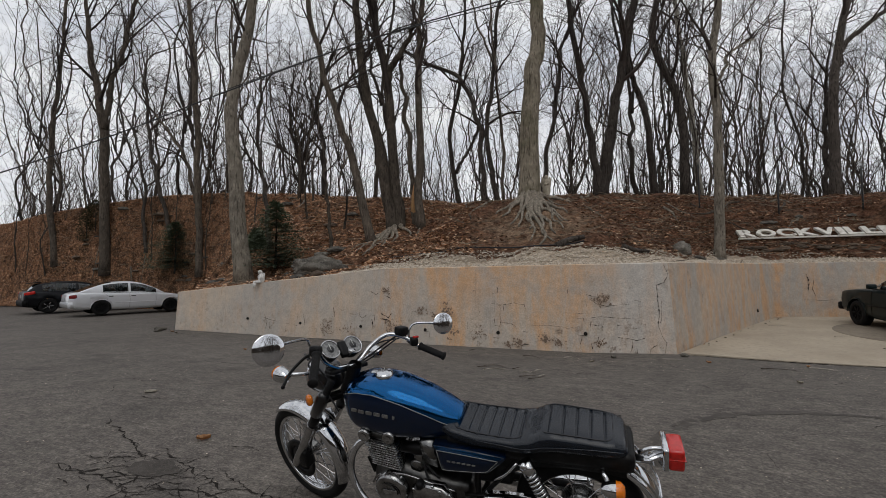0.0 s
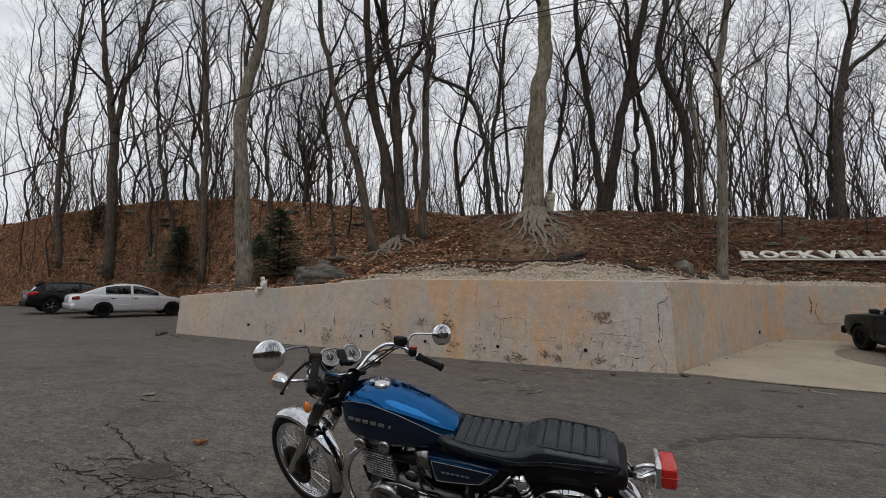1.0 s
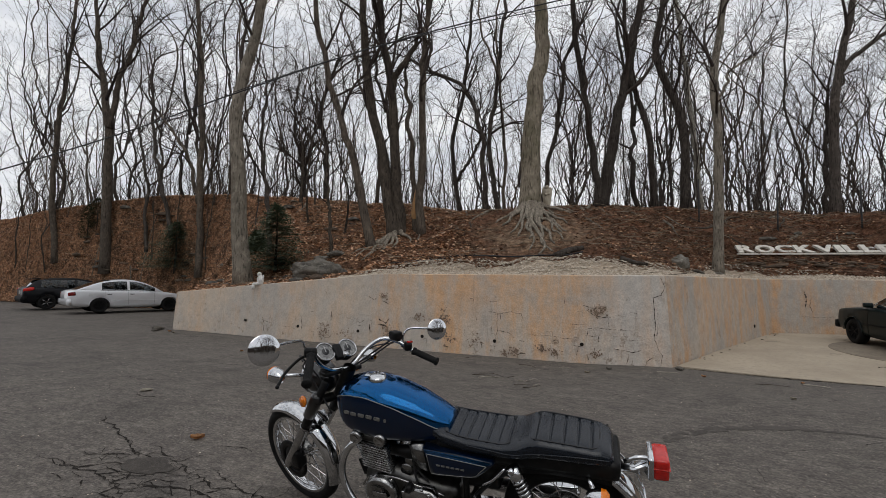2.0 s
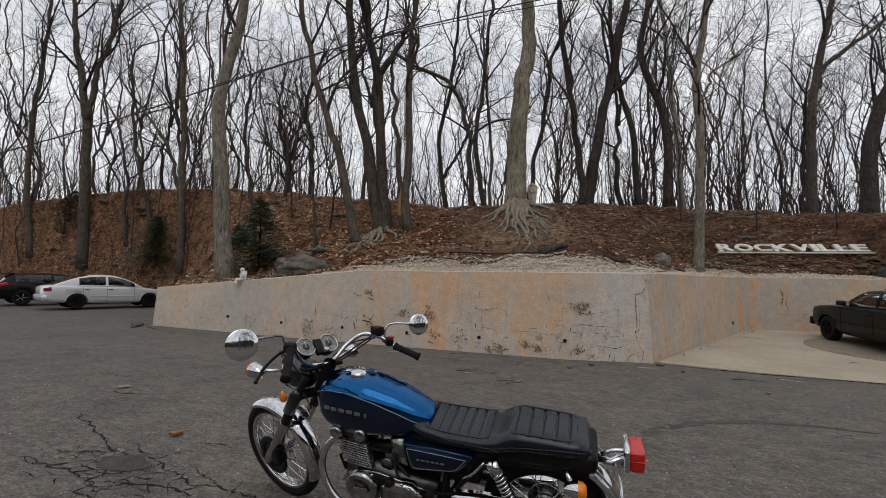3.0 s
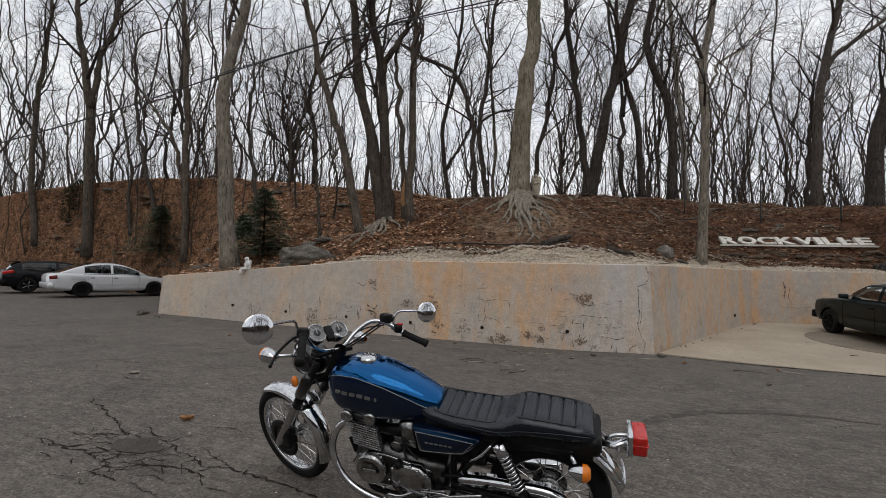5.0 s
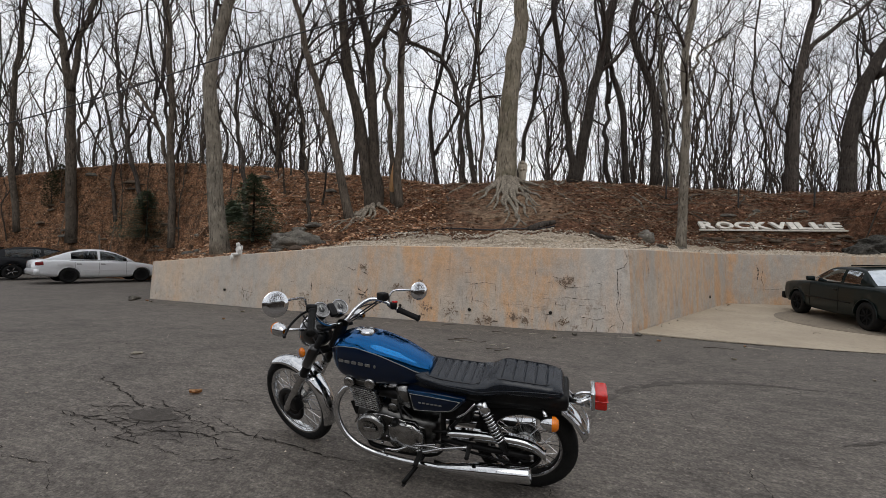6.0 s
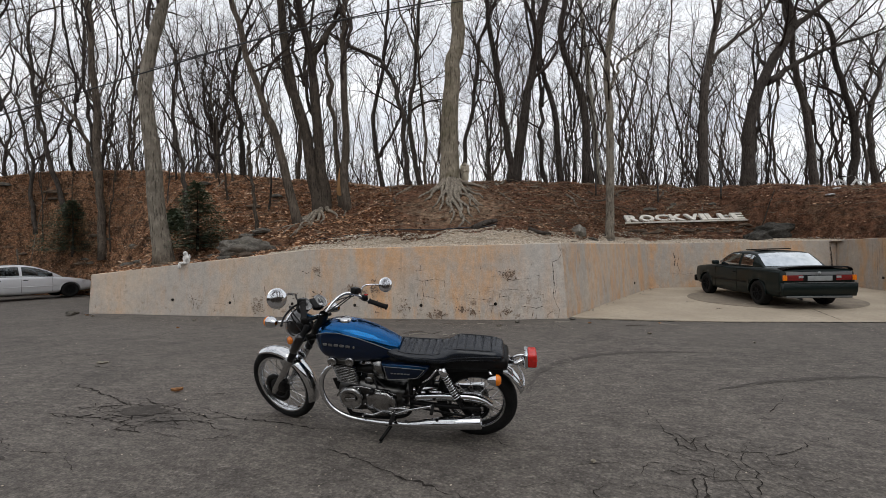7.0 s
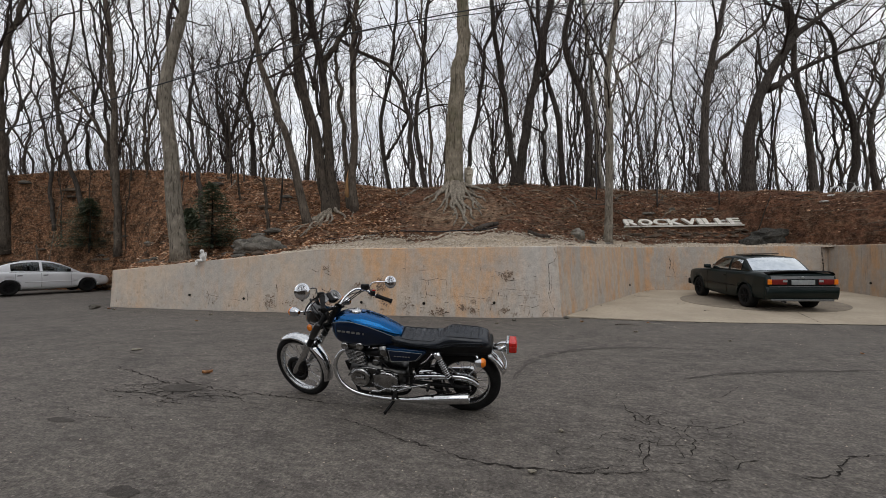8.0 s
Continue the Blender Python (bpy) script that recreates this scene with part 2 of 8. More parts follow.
def bark(name, a, b, furrow, scale=1.0, vary=0.0, moss=None):
    """Furrowed bark: long ridges, dark cracks between them, blotches of lichen."""
    m, n, l, p = mat_nodes(name)
    v = texco(n, l, (1, 1, 0.13))
    ridge = noise_fac(n, l, v, 26 * scale, 6, 0.65, 0.36, 0.62)
    col = blend(n, l, noise_fac(n, l, texco(n, l), 2.2, 6, 0.65, 0.38, 0.64), a, b)
    col = blend(n, l, times(n, l, noise_fac(n, l, texco(n, l, (1, 1, 0.5)), 7.5, 6, 0.7, 0.50, 0.66), 0.6), col, tuple(min(1, 1.7 * q) for q in a))
    if moss:
        col = blend(n, l, times(n, l, noise_fac(n, l, texco(n, l), 1.3, 5, 0.6, 0.46, 0.64), 0.6), col, moss)
    cut = n.new("ShaderNodeMapRange")
    cut.inputs["From Min"].default_value, cut.inputs["From Max"].default_value = 0.45, 0.05
    l.new(ridge, cut.inputs["Value"])
    col = blend(n, l, times(n, l, cut.outputs["Result"], 0.8), col, furrow)
    if vary:
        hsv = n.new("ShaderNodeHueSaturation")
        r = n.new("ShaderNodeMapRange")
        r.inputs["To Min"].default_value, r.inputs["To Max"].default_value = 1 - vary, 1 + vary
        l.new(n.new("ShaderNodeObjectInfo").outputs["Random"], r.inputs["Value"])
        l.new(r.outputs["Result"], hsv.inputs["Value"])
        l.new(col, hsv.inputs["Color"])
        col = hsv.outputs["Color"]
    l.new(col, p.inputs["Base Color"])
    p.inputs["Roughness"].default_value, p.inputs["Specular IOR Level"].default_value = 0.95, 0.12
    add_bump(n, l, p, ridge, 1.0, 0.03)
    return m


M_BARK = bark("bark_grey", (0.135, 0.110, 0.086), (0.082, 0.067, 0.054), (0.032, 0.026, 0.022), vary=0.22)
M_BARK_TAN = bark("bark_tan", (0.32, 0.275, 0.21), (0.225, 0.19, 0.145), (0.060, 0.048, 0.035), 0.8, moss=(0.115, 0.110, 0.058))
M_BARK_TAN2 = bark("bark_brown_grey", (0.29, 0.255, 0.205), (0.19, 0.163, 0.130), (0.050, 0.042, 0.034), 0.9)
M_BARK_DARK = bark("bark_dark", (0.090, 0.076, 0.065), (0.056, 0.047, 0.040), (0.022, 0.018, 0.015), vary=0.4)
M_BARK_PALE = bark("bark_pale", (0.36, 0.335, 0.28), (0.26, 0.24, 0.20), (0.09, 0.08, 0.07), 0.7)
M_ROOT = bark("bare_root", (0.38, 0.33, 0.265), (0.24, 0.205, 0.16), (0.075, 0.062, 0.048), 1.1)
M_SPLIT = surface("split_wood", (0.52, 0.30, 0.13), (0.38, 0.20, 0.085), (0.2, 0.11, 0.06), scale=5, grain=30, rough=0.9, bump=0.8, dist=0.02, stretch=(3, 3, 0.3))
M_TWIG = surface("twig", (0.066, 0.053, 0.046), (0.042, 0.034, 0.030), scale=3, grain=30, rough=0.95, bump=0, vary=0.25, spec=0.1)
M_ROCK = surface("boulder_stone", (0.215, 0.195, 0.165), (0.070, 0.064, 0.055), (0.36, 0.33, 0.28), scale=4.5, grain=26, rough=0.92, bump=1.0, dist=0.03, vary=0.2, spec=0.2)
M_WHITE_STONE = surface("white_cast_stone", (0.72, 0.70, 0.66), (0.55, 0.53, 0.50), (0.36, 0.35, 0.33), scale=9, grain=60, rough=0.85, bump=0.4, dist=0.006)
M_TAN_STONE = surface("buff_cast_stone", (0.45, 0.40, 0.31), (0.36, 0.31, 0.24), (0.25, 0.23, 0.19), scale=8, grain=50, rough=0.9, bump=0.4, dist=0.01)
M_SIGN = surface("sign_white_paint", (0.70, 0.67, 0.60), (0.60, 0.57, 0.50), (0.42, 0.38, 0.32), scale=3, grain=30, rough=0.7, bump=0.15)
M_GRAVEL = surface("gravel", (0.46, 0.375, 0.28), (0.30, 0.235, 0.17), (0.66, 0.57, 0.45), scale=12, grain=40, rough=0.92, bump=0.9, dist=0.03, vary=0.3, world=True, spec=0.2)
M_IRON = surface("dark_iron", (0.02, 0.02, 0.021), (0.035, 0.03, 0.027), scale=6, grain=60, rough=0.6, bump=0.2)
M_CABLE = surface("cable_black", (0.015, 0.015, 0.016), (0.022, 0.022, 0.024), scale=4, grain=30, rough=0.6, bump=0)
M_CRACK = surface("crack_dirt", (0.018, 0.016, 0.014), (0.035, 0.03, 0.026), scale=9, grain=50, rough=1.0, bump=0.3, spec=0.1)
M_WALLCRACK = surface("wall_crack_dirt", (0.085, 0.068, 0.055), (0.055, 0.045, 0.038), scale=9, grain=50, rough=1.0, bump=0.3, spec=0.1)


def paint(name, a, flake, rough=0.28, metal=0.35, coat=1.0, grain=900.0, spec=0.3):
    """Sprayed metallic paint under clear coat, with dust and faint waviness."""
    m, n, l, p = mat_nodes(name)
    v = texco(n, l)
    col = blend(n, l, times(n, l, noise_fac(n, l, v, grain, 2, 0.5, 0.45, 0.75), 0.6), a, flake)
    dust = noise_fac(n, l, v, 5, 5, 0.6, 0.5, 0.8)
    col = blend(n, l, times(n, l, dust, 0.02), col, (0.2, 0.19, 0.175))
    l.new(col, p.inputs["Base Color"])
    p.inputs["Metallic"].default_value, p.inputs["Roughness"].default_value = metal, rough
    p.inputs["Coat Weight"].default_value, p.inputs["Coat Roughness"].default_value = coat, 0.025
    p.inputs["Specular IOR Level"].default_value = spec
    add_bump(n, l, p, noise_fac(n, l, v, 9, 3), 0.02, 0.01)
    return m


def clear(name, color, rough=0.08, transmission=0.6):
    m, n, l, p = mat_nodes(name)
    v = texco(n, l)
    l.new(blend(n, l, noise_fac(n, l, v, 60, 3), color, tuple(0.8 * q for q in color)), p.inputs["Base Color"])
    p.inputs["Roughness"].default_value, p.inputs["Transmission Weight"].default_value = rough, transmission
    p.inputs["Coat Weight"].default_value = 0.5
    return m


def plain_metal(name, a, b, rough, scale=30, grime=0.0):
    """Smooth metal with faint tarnish, grime in patches."""
    m, n, l, p = mat_nodes(name)
    v = texco(n, l)
    col = blend(n, l, noise_fac(n, l, v, scale, 4, 0.55), a, b)
    if grime:
        col = blend(n, l, times(n, l, noise_fac(n, l, v, 22, 5, 0.65, 0.52, 0.70), grime), col, (0.035, 0.031, 0.027))
    l.new(col, p.inputs["Base Color"])
    p.inputs["Metallic"].default_value, p.inputs["Roughness"].default_value = 1.0, rough
    add_bump(n, l, p, noise_fac(n, l, v, 14, 3), 0.03, 0.004)
    return m


M_CHROME = plain_metal("chrome", (0.66, 0.67, 0.68), (0.54, 0.55, 0.56), 0.05)
M_STEEL = plain_metal("brushed_steel", (0.52, 0.52, 0.52), (0.42, 0.42, 0.42), 0.22)
M_ALLOY = plain_metal("cast_alloy", (0.27, 0.27, 0.262), (0.20, 0.20, 0.196), 0.24, grime=0.5)
M_POLISH = plain_metal("polished_alloy", (0.46, 0.46, 0.455), (0.32, 0.32, 0.315), 0.20, grime=0.6)
M_BLUE = paint("blue_metallic_paint", (0.0002, 0.070, 0.215), (0.0008, 0.140, 0.345), metal=0.95, rough=0.12, coat=0.35)
M_NAVY = paint("navy_paint", (0.0004, 0.0055, 0.020), (0.0008, 0.011, 0.036), metal=0.0, coat=0.7, spec=0.15)
M_GLOSS = paint("gloss_black", (0.005, 0.005, 0.0055), (0.008, 0.008, 0.008), metal=0.0, rough=0.3)
M_VINYL = surface("black_vinyl", (0.004, 0.0065, 0.0115), (0.006, 0.0095, 0.0155), scale=9, grain=220, rough=0.24, spec=0.5, bump=0.025, dist=0.002)
M_RUBBER = surface("tyre_rubber", (0.006, 0.006, 0.006), (0.011, 0.0105, 0.010), scale=12, grain=140, rough=0.8, spec=0.22, bump=0.3, dist=0.003)
M_BLACKMETAL = surface("black_enamel", (0.004, 0.004, 0.0045), (0.007, 0.0068, 0.0065), (0.016, 0.015, 0.014), scale=18, grain=120, rough=0.42, spec=0.18, bump=0.1)
M_AMBER = clear("amber_lens", (0.95, 0.24, 0.008), transmission=0.1)
M_RED = clear("red_lens", (0.62, 0.016, 0.010), transmission=0.1)
M_GLASS = clear("dial_glass", (0.9, 0.9, 0.9), transmission=1.0, rough=0.02)
M_DIAL = surface("dial_face", (0.03, 0.03, 0.032), (0.05, 0.05, 0.05), scale=20, grain=90, rough=0.5, bump=0)
M_PALE = surface("pale_marking", (0.62, 0.62, 0.60), (0.5, 0.5, 0.48), scale=20, grain=90, rough=0.5, bump=0)
M_MIRROR = surface("mirror_glass", (0.72, 0.73, 0.75), (0.68, 0.69, 0.71), scale=5, grain=40, rough=0.03, metal=1.0, bump=0)
M_FIN = plain_metal("dull_cast_fin", (0.115, 0.114, 0.110), (0.07, 0.069, 0.066), 0.34, grime=0.6)
M_BADGE = surface("badge_silver", (0.34, 0.34, 0.32), (0.26, 0.26, 0.25), scale=20, grain=90, rough=0.35, metal=0.6, bump=0)
M_DIALGREY = surface("dial_print", (0.30, 0.30, 0.29), (0.10, 0.10, 0.10), scale=90, grain=200, rough=0.5, bump=0)

# ---- mesh helpers ----
def link_mesh(name, me, material, parent=None, label="", smooth=True):
    if material:
        me.materials.append(material)
    if smooth:
        me.polygons.foreach_set("use_smooth", [True] * len(me.polygons))
    ob = new(name, me)
    if parent:
        ob.parent = parent
    if label:
        ob["label"] = label
    return ob


def part(name, bm, material, parent=None, label="", smooth=True):
    """Links a bmesh as one mesh object under a thing or a part."""
    me = bpy.data.meshes.new(name)
    bmesh.ops.recalc_face_normals(bm, faces=bm.faces)
    bm.to_mesh(me)
    bm.free()
    return link_mesh(name, me, material, parent, label, smooth)


def solid(name, verts, faces, material, parent=None, label="", smooth=True):
    me = bpy.data.meshes.new(name)
    me.from_pydata(verts, [], faces)
    me.update()
    return link_mesh(name, me, material, parent, label, smooth)


def thing(name, x, y, z, rz, label, category, group="", kind=""):
    """An empty at the base of a thing, to parent its parts."""
    ob = new(name)
    ob.matrix_world = pose(x, y, z, 0, 0, rz)
    return tagged(ob, label, category, group, kind)


def tube(verts, faces, path, radii, sides, cap=True):
    """Adds a tapered tube along the path to the lists."""
    path = np.asarray(path, float)
    tang = np.gradient(path, axis=0)
    tang /= np.linalg.norm(tang, axis=1)[:, None] + 1e-9
    ref = np.array((0.0, 0.0, 1.0)) if abs(tang[0][2]) < 0.8 else np.array((1.0, 0.0, 0.0))
    base = len(verts)
    for i in range(len(path)):
        a = np.cross(tang[i], ref)
        a /= np.linalg.norm(a) + 1e-9
        b = np.cross(tang[i], a)
        ref = np.cross(a, tang[i])
        for k in range(sides):
            w = 2 * math.pi * k / sides
            verts.append(tuple(path[i] + radii[i] * (math.cos(w) * a + math.sin(w) * b)))
    for i in range(len(path) - 1):
        for k in range(sides):
            q, r = base + i * sides + k, base + i * sides + (k + 1) % sides
            faces.append((q, r, r + sides, q + sides))
    if cap:
        faces.append(tuple(base + k for k in range(sides))[::-1])
        faces.append(tuple(base + (len(path) - 1) * sides + k for k in range(sides)))


def smooth_path(points, n):
    """Catmull-Rom curve through the points."""
    p = [np.asarray(q, float) for q in points]
    p = [2 * p[0] - p[1], *p, 2 * p[-1] - p[-2]]
    out = []
    for s in np.linspace(0, len(p) - 3, n):
        i = min(int(s), len(p) - 4)
        t = s - i
        a, b, c, d = p[i:i + 4]
        out.append(0.5 * (2 * b + (c - a) * t + (2 * a - 5 * b + 4 * c - d) * t * t + (3 * b - a - 3 * c + d) * t ** 3))
    return np.array(out)


# ---- the plan: u runs along the bank, v away from the forecourt towards the woods ----
def plan(u, v):
    return 0.62 + 0.91 * u - 0.415 * v, -0.79 + 0.415 * u + 0.91 * v


FOOT_U = (-70, -40, -22, -12, -9.0, -7.95, -7.62, -1.57, 3.55, 8.05, 13.45, 14.0, 15.5, 40)
FOOT_V = (38, 31, 25, 21.8, 17.2, 13.6, 12.3, 9.65, 7.65, 11.75, 10.7, 6.0, 0.0, -8)
FOOT_Z = (-0.1, -0.1, -0.2, -0.2, 0.0, 0.72, 0.90, 1.42, 1.43, 1.47, 1.47, 1.45, 1.4, 1.4)
CREST_U = (-70, -40, -24, -19.6, -15.1, -10.6, -7.5, -2.9, 0.55, 4.3, 5.45, 7.5, 12, 15.4, 18, 40)
CREST_V = (50, 36, 26, 25, 24, 22, 21.5, 19.5, 18.5, 17.5, 17.5, 17, 17, 17, 17, 16)
CREST_Z = (5.3, 5.3, 5.3, 5.7, 5.95, 5.55, 5.33, 4.7, 4.25, 4.33, 4.55, 4.28, 4.15, 4.08, 4.0, 3.8)


def hill_z(u, v):
    vf, zf = np.interp(u, FOOT_U, FOOT_V), np.interp(u, FOOT_U, FOOT_Z)
    vc, zc = np.interp(u, CREST_U, CREST_V), np.interp(u, CREST_U, CREST_Z)
    s = (v - vf) / (vc - vf)
    if s >= 1:
        z = zc - 0.25 * (1 - math.exp(-(v - vc) / 6))
    else:
        flat = min(0.3, (0.4 if u < -7.9 else 1.9) / (vc - vf))
        q = max(0.0, s - flat) / (1 - flat)
        g = 0.06 * min(1, max(s, 0) / flat) + 0.94 * (1.18 * q - 0.18 * q ** 3.2)
        z = zf + (zc - zf) * g
    z += 0.32 * math.exp(-((u - 2.3) / 1.7) ** 2 - ((v - 14.9) / 1.4) ** 2)
    rough = min(1.0, max(0.0, (v - vf) / 2.5))
    return float(z + rough * (0.16 * noise.noise((u * 0.45, v * 0.45, 3.1)) + 0.10 * noise.noise((u * 1.3, v * 1.7, 9.2)) + 0.075 * noise.noise((u * 1.1, v * 3.4, 2.6)) + 0.02 * noise.noise((u * 5, v * 5, 1.3))))


def ground_z(x, y):
    """The forecourt lies level and dips a little towards the long wall."""
    dip = -0.05 * min(1.0, max(0.0, (y - 3.0) / 3.5)) * min(1.0, max(0.0, (0.6 - x) / 1.2))
    swell = min(0.080, max(0.024, 0.024 + 0.038 * (0.2 - x))) * min(1.0, max(0.0, (6.0 - y) / 3.0)) * min(1.0, max(0.0, (12.0 - abs(x)) / 6.0)) * min(1.0, max(0.0, (y + 9.0) / 6.0))
    fall = -0.17 * min(1.0, max(0.0, (-x - 11.5) / 6.5))
    return dip + swell + fall


def pad_z(x, y):
    """The concrete bay climbs gently away from the forecourt."""
    return 0.03 + 0.031 * (y - 7.45) - 0.004 * (x - 0.86)


# ground sheet, fine near the forecourt and running out to the horizon
def ground_sheet():
    xs = np.r_[-2500, -600, -160, -70, np.arange(-45, -8, 1.0), np.arange(-8, 6, 0.4), np.arange(6, 12.1, 1.0), 30, 90, 400, 2500]
    ys = np.r_[-2500, -400, -90, -30, np.arange(-12, -2, 1.0), np.arange(-2, 8, 0.4), np.arange(8, 32.1, 1.0), 70, 300, 2500]
    verts = [(float(x), float(y), ground_z(x, y) + 0.012 * noise.noise((x * 0.3, y * 0.3, 0))) for y in ys for x in xs]
    w = len(xs)
    faces = [(j * w + i, j * w + i + 1, (j + 1) * w + i + 1, (j + 1) * w + i) for j in range(len(ys) - 1) for i in range(w - 1)]
    return tagged(solid("ground", verts, faces, M_ASPHALT), "worn dark grey asphalt forecourt with cracks and grit", "ground", kind="structure")


ground_sheet()


def hill_sheet():
    us = np.r_[np.linspace(-70, -35, 24), np.arange(-34.6, 26, 0.22), np.linspace(27, 40, 10)]
    rows = np.r_[np.linspace(0, 1, 84), 1.06, 1.15, 1.3, 1.6, 2.2, 3.5, 6, 12]
    verts, faces = [], []
    for u in us:
        vf, vc = np.interp(u, FOOT_U, FOOT_V), np.interp(u, CREST_U, CREST_V)
        for s in rows:
            v = vf + s * (vc - vf)
            x, y = plan(u, v)
            verts.append((x, y, hill_z(u, v)))
    n = len(rows)
    for i in range(len(us) - 1):
        for j in range(n - 1):
            faces.append((i * n + j, (i + 1) * n + j, (i + 1) * n + j + 1, i * n + j + 1))
    return tagged(solid("hillside", verts, faces, M_HILL), "wooded bank covered in brown fallen leaves and reddish mulch", "hillside", kind="structure")


hill_sheet()


# retaining walls: (x, y, top) along the foot of the face
def retaining_wall(name, line, label, material=None, thick=0.28, batter=0.07, start=None, stop=None):
    """start, stop: the way into the bank at a mitred end."""
    verts, faces = [], []
    pts = []
    for (x0, y0, h0), (x1, y1, h1) in zip(line, line[1:]):
        n = max(2, int(math.hypot(x1 - x0, y1 - y0) / 0.35))
        pts += [(x0 + (x1 - x0) * i / n, y0 + (y1 - y0) * i / n, h0 + (h1 - h0) * i / n) for i in range(n)]
    pts.append(line[-1])
    dirs = np.gradient(np.array([p[:2] for p in pts]), axis=0)
    rows = 7
    for (x, y, h), d in zip(pts, dirs):
        d = d / np.linalg.norm(d)
        nx, ny = -d[1], d[0]
        if start and (x, y) == line[0][:2]:
            nx, ny = start
        if stop and (x, y) == line[-1][:2]:
            nx, ny = stop
        for r in range(rows):
            f = r / (rows - 1)
            o = batter * f + 0.012 * noise.noise((x * 0.8, y * 0.8, f * 1.5)) * (0 < r < rows - 1)
            verts.append((x + nx * o, y + ny * o, -0.12 + (h + 0.12) * f + (0.015 * noise.noise((x * 1.3, y * 1.3, 0)) if r == rows - 1 else 0)))
        for o, z in ((batter + 0.02, h + 0.012), (thick - 0.02, h + 0.012), (thick, h), (thick, -0.12)):
            verts.append((x + nx * o, y + ny * o, z))
    k = rows + 4
    for i in range(len(pts) - 1):
        for r in range(k - 1):
            a = i * k + r
            faces.append((a, a + k, a + k + 1, a + 1))
    faces.append(tuple(range(k)))
    faces.append(tuple(reversed([(len(pts) - 1) * k + r for r in range(k)])))
    return tagged(solid(name, verts, faces, material or M_WALL, smooth=False), label, "wall", kind="structure")


W_END, W_BEND, W_CORNER = (-11.35, 7.12, 0.96), (-4.78, 7.20, 1.48), (0.81, 7.50, 1.49)
W_INNER = (3.20, 13.10, 1.53)
wall_1 = retaining_wall("wall_1", (W_END, W_BEND, W_CORNER), "weathered grey concrete retaining wall with ochre stains and cracks", M_WALL_LONG, stop=(-1.35, 1.0))
wall_2 = retaining_wall("wall_2", (W_CORNER, (3.32, 13.38, 1.53)), "weathered concrete retaining wall beside the car bay", start=(-1.35, 1.0))
wall_3 = retaining_wall("wall_3", ((2.88, 13.02, 1.532), (8.95, 14.51, 1.532)), "stained concrete retaining wall behind the parked coupe")
wall_4 = retaining_wall("wall_4", ((8.50, 14.43, 1.53), (8.75, 12.4, 1.53), (9.3, 8.0, 1.5), (10.2, 1.0, 1.45)), "stained concrete retaining wall closing the car bay, shade in its colour", M_WALL_DRIP_SHADED)


# concrete pad of the car bay, with a round turntable let into it
def slab(name, outline, top, material, label, category, depth=0.10):
    bm = bmesh.new()
    lo = [bm.verts.new((x, y, pad_z(x, y) + top - depth)) for x, y in outline]
    hi = [bm.verts.new((x, y, pad_z(x, y) + top)) for x, y in outline]
    bm.faces.new(hi)
    for i in range(len(outline)):
        j = (i + 1) % len(outline)
        bm.faces.new((lo[i], lo[j], hi[j], hi[i]))
    return tagged(part(name, bm, material, smooth=False), label, category, kind="structure")


slab("pavement", [(0.86, 7.50), (2.2, 7.36), (3.6, 7.38), (6.3, 7.72), (9.35, 8.0), (8.85, 12.4), (8.6, 14.6), (3.15, 13.3)], 0.0, M_PAD, "pale concrete pad of the car bay with stray twigs", "pavement", 0.4)
slab("turntable", [(5.45 + 1.74 * math.cos(a), 10.75 + 1.72 * math.sin(a)) for a in np.linspace(0, 2 * math.pi, 64, endpoint=False)], 0.007, M_PAD_DARK, "round brownish concrete turntable let into the pad", "turntable", 0.05)

# an added plain wall, out of view, keeps the low sky out of reflections
def add_unseen_wall():
    bm = bmesh.new()
    for cx, cy, sx, sy in ((2.0, -13.15, 60.0, 0.3), (32.15, -4.0, 0.3, 18.0)):
        for v in bmesh.ops.create_cube(bm, size=1)["verts"]:
            v.co = Vector((cx + v.co.x * sx, cy + v.co.y * sy, 1.7 + v.co.z * 3.8))
    return tagged(part("unseen_wall", bm, M_UNSEEN_WALL, smooth=False), "added unseen dark brown wall that darkens reflections", "wall", kind="structure")


add_unseen_wall()

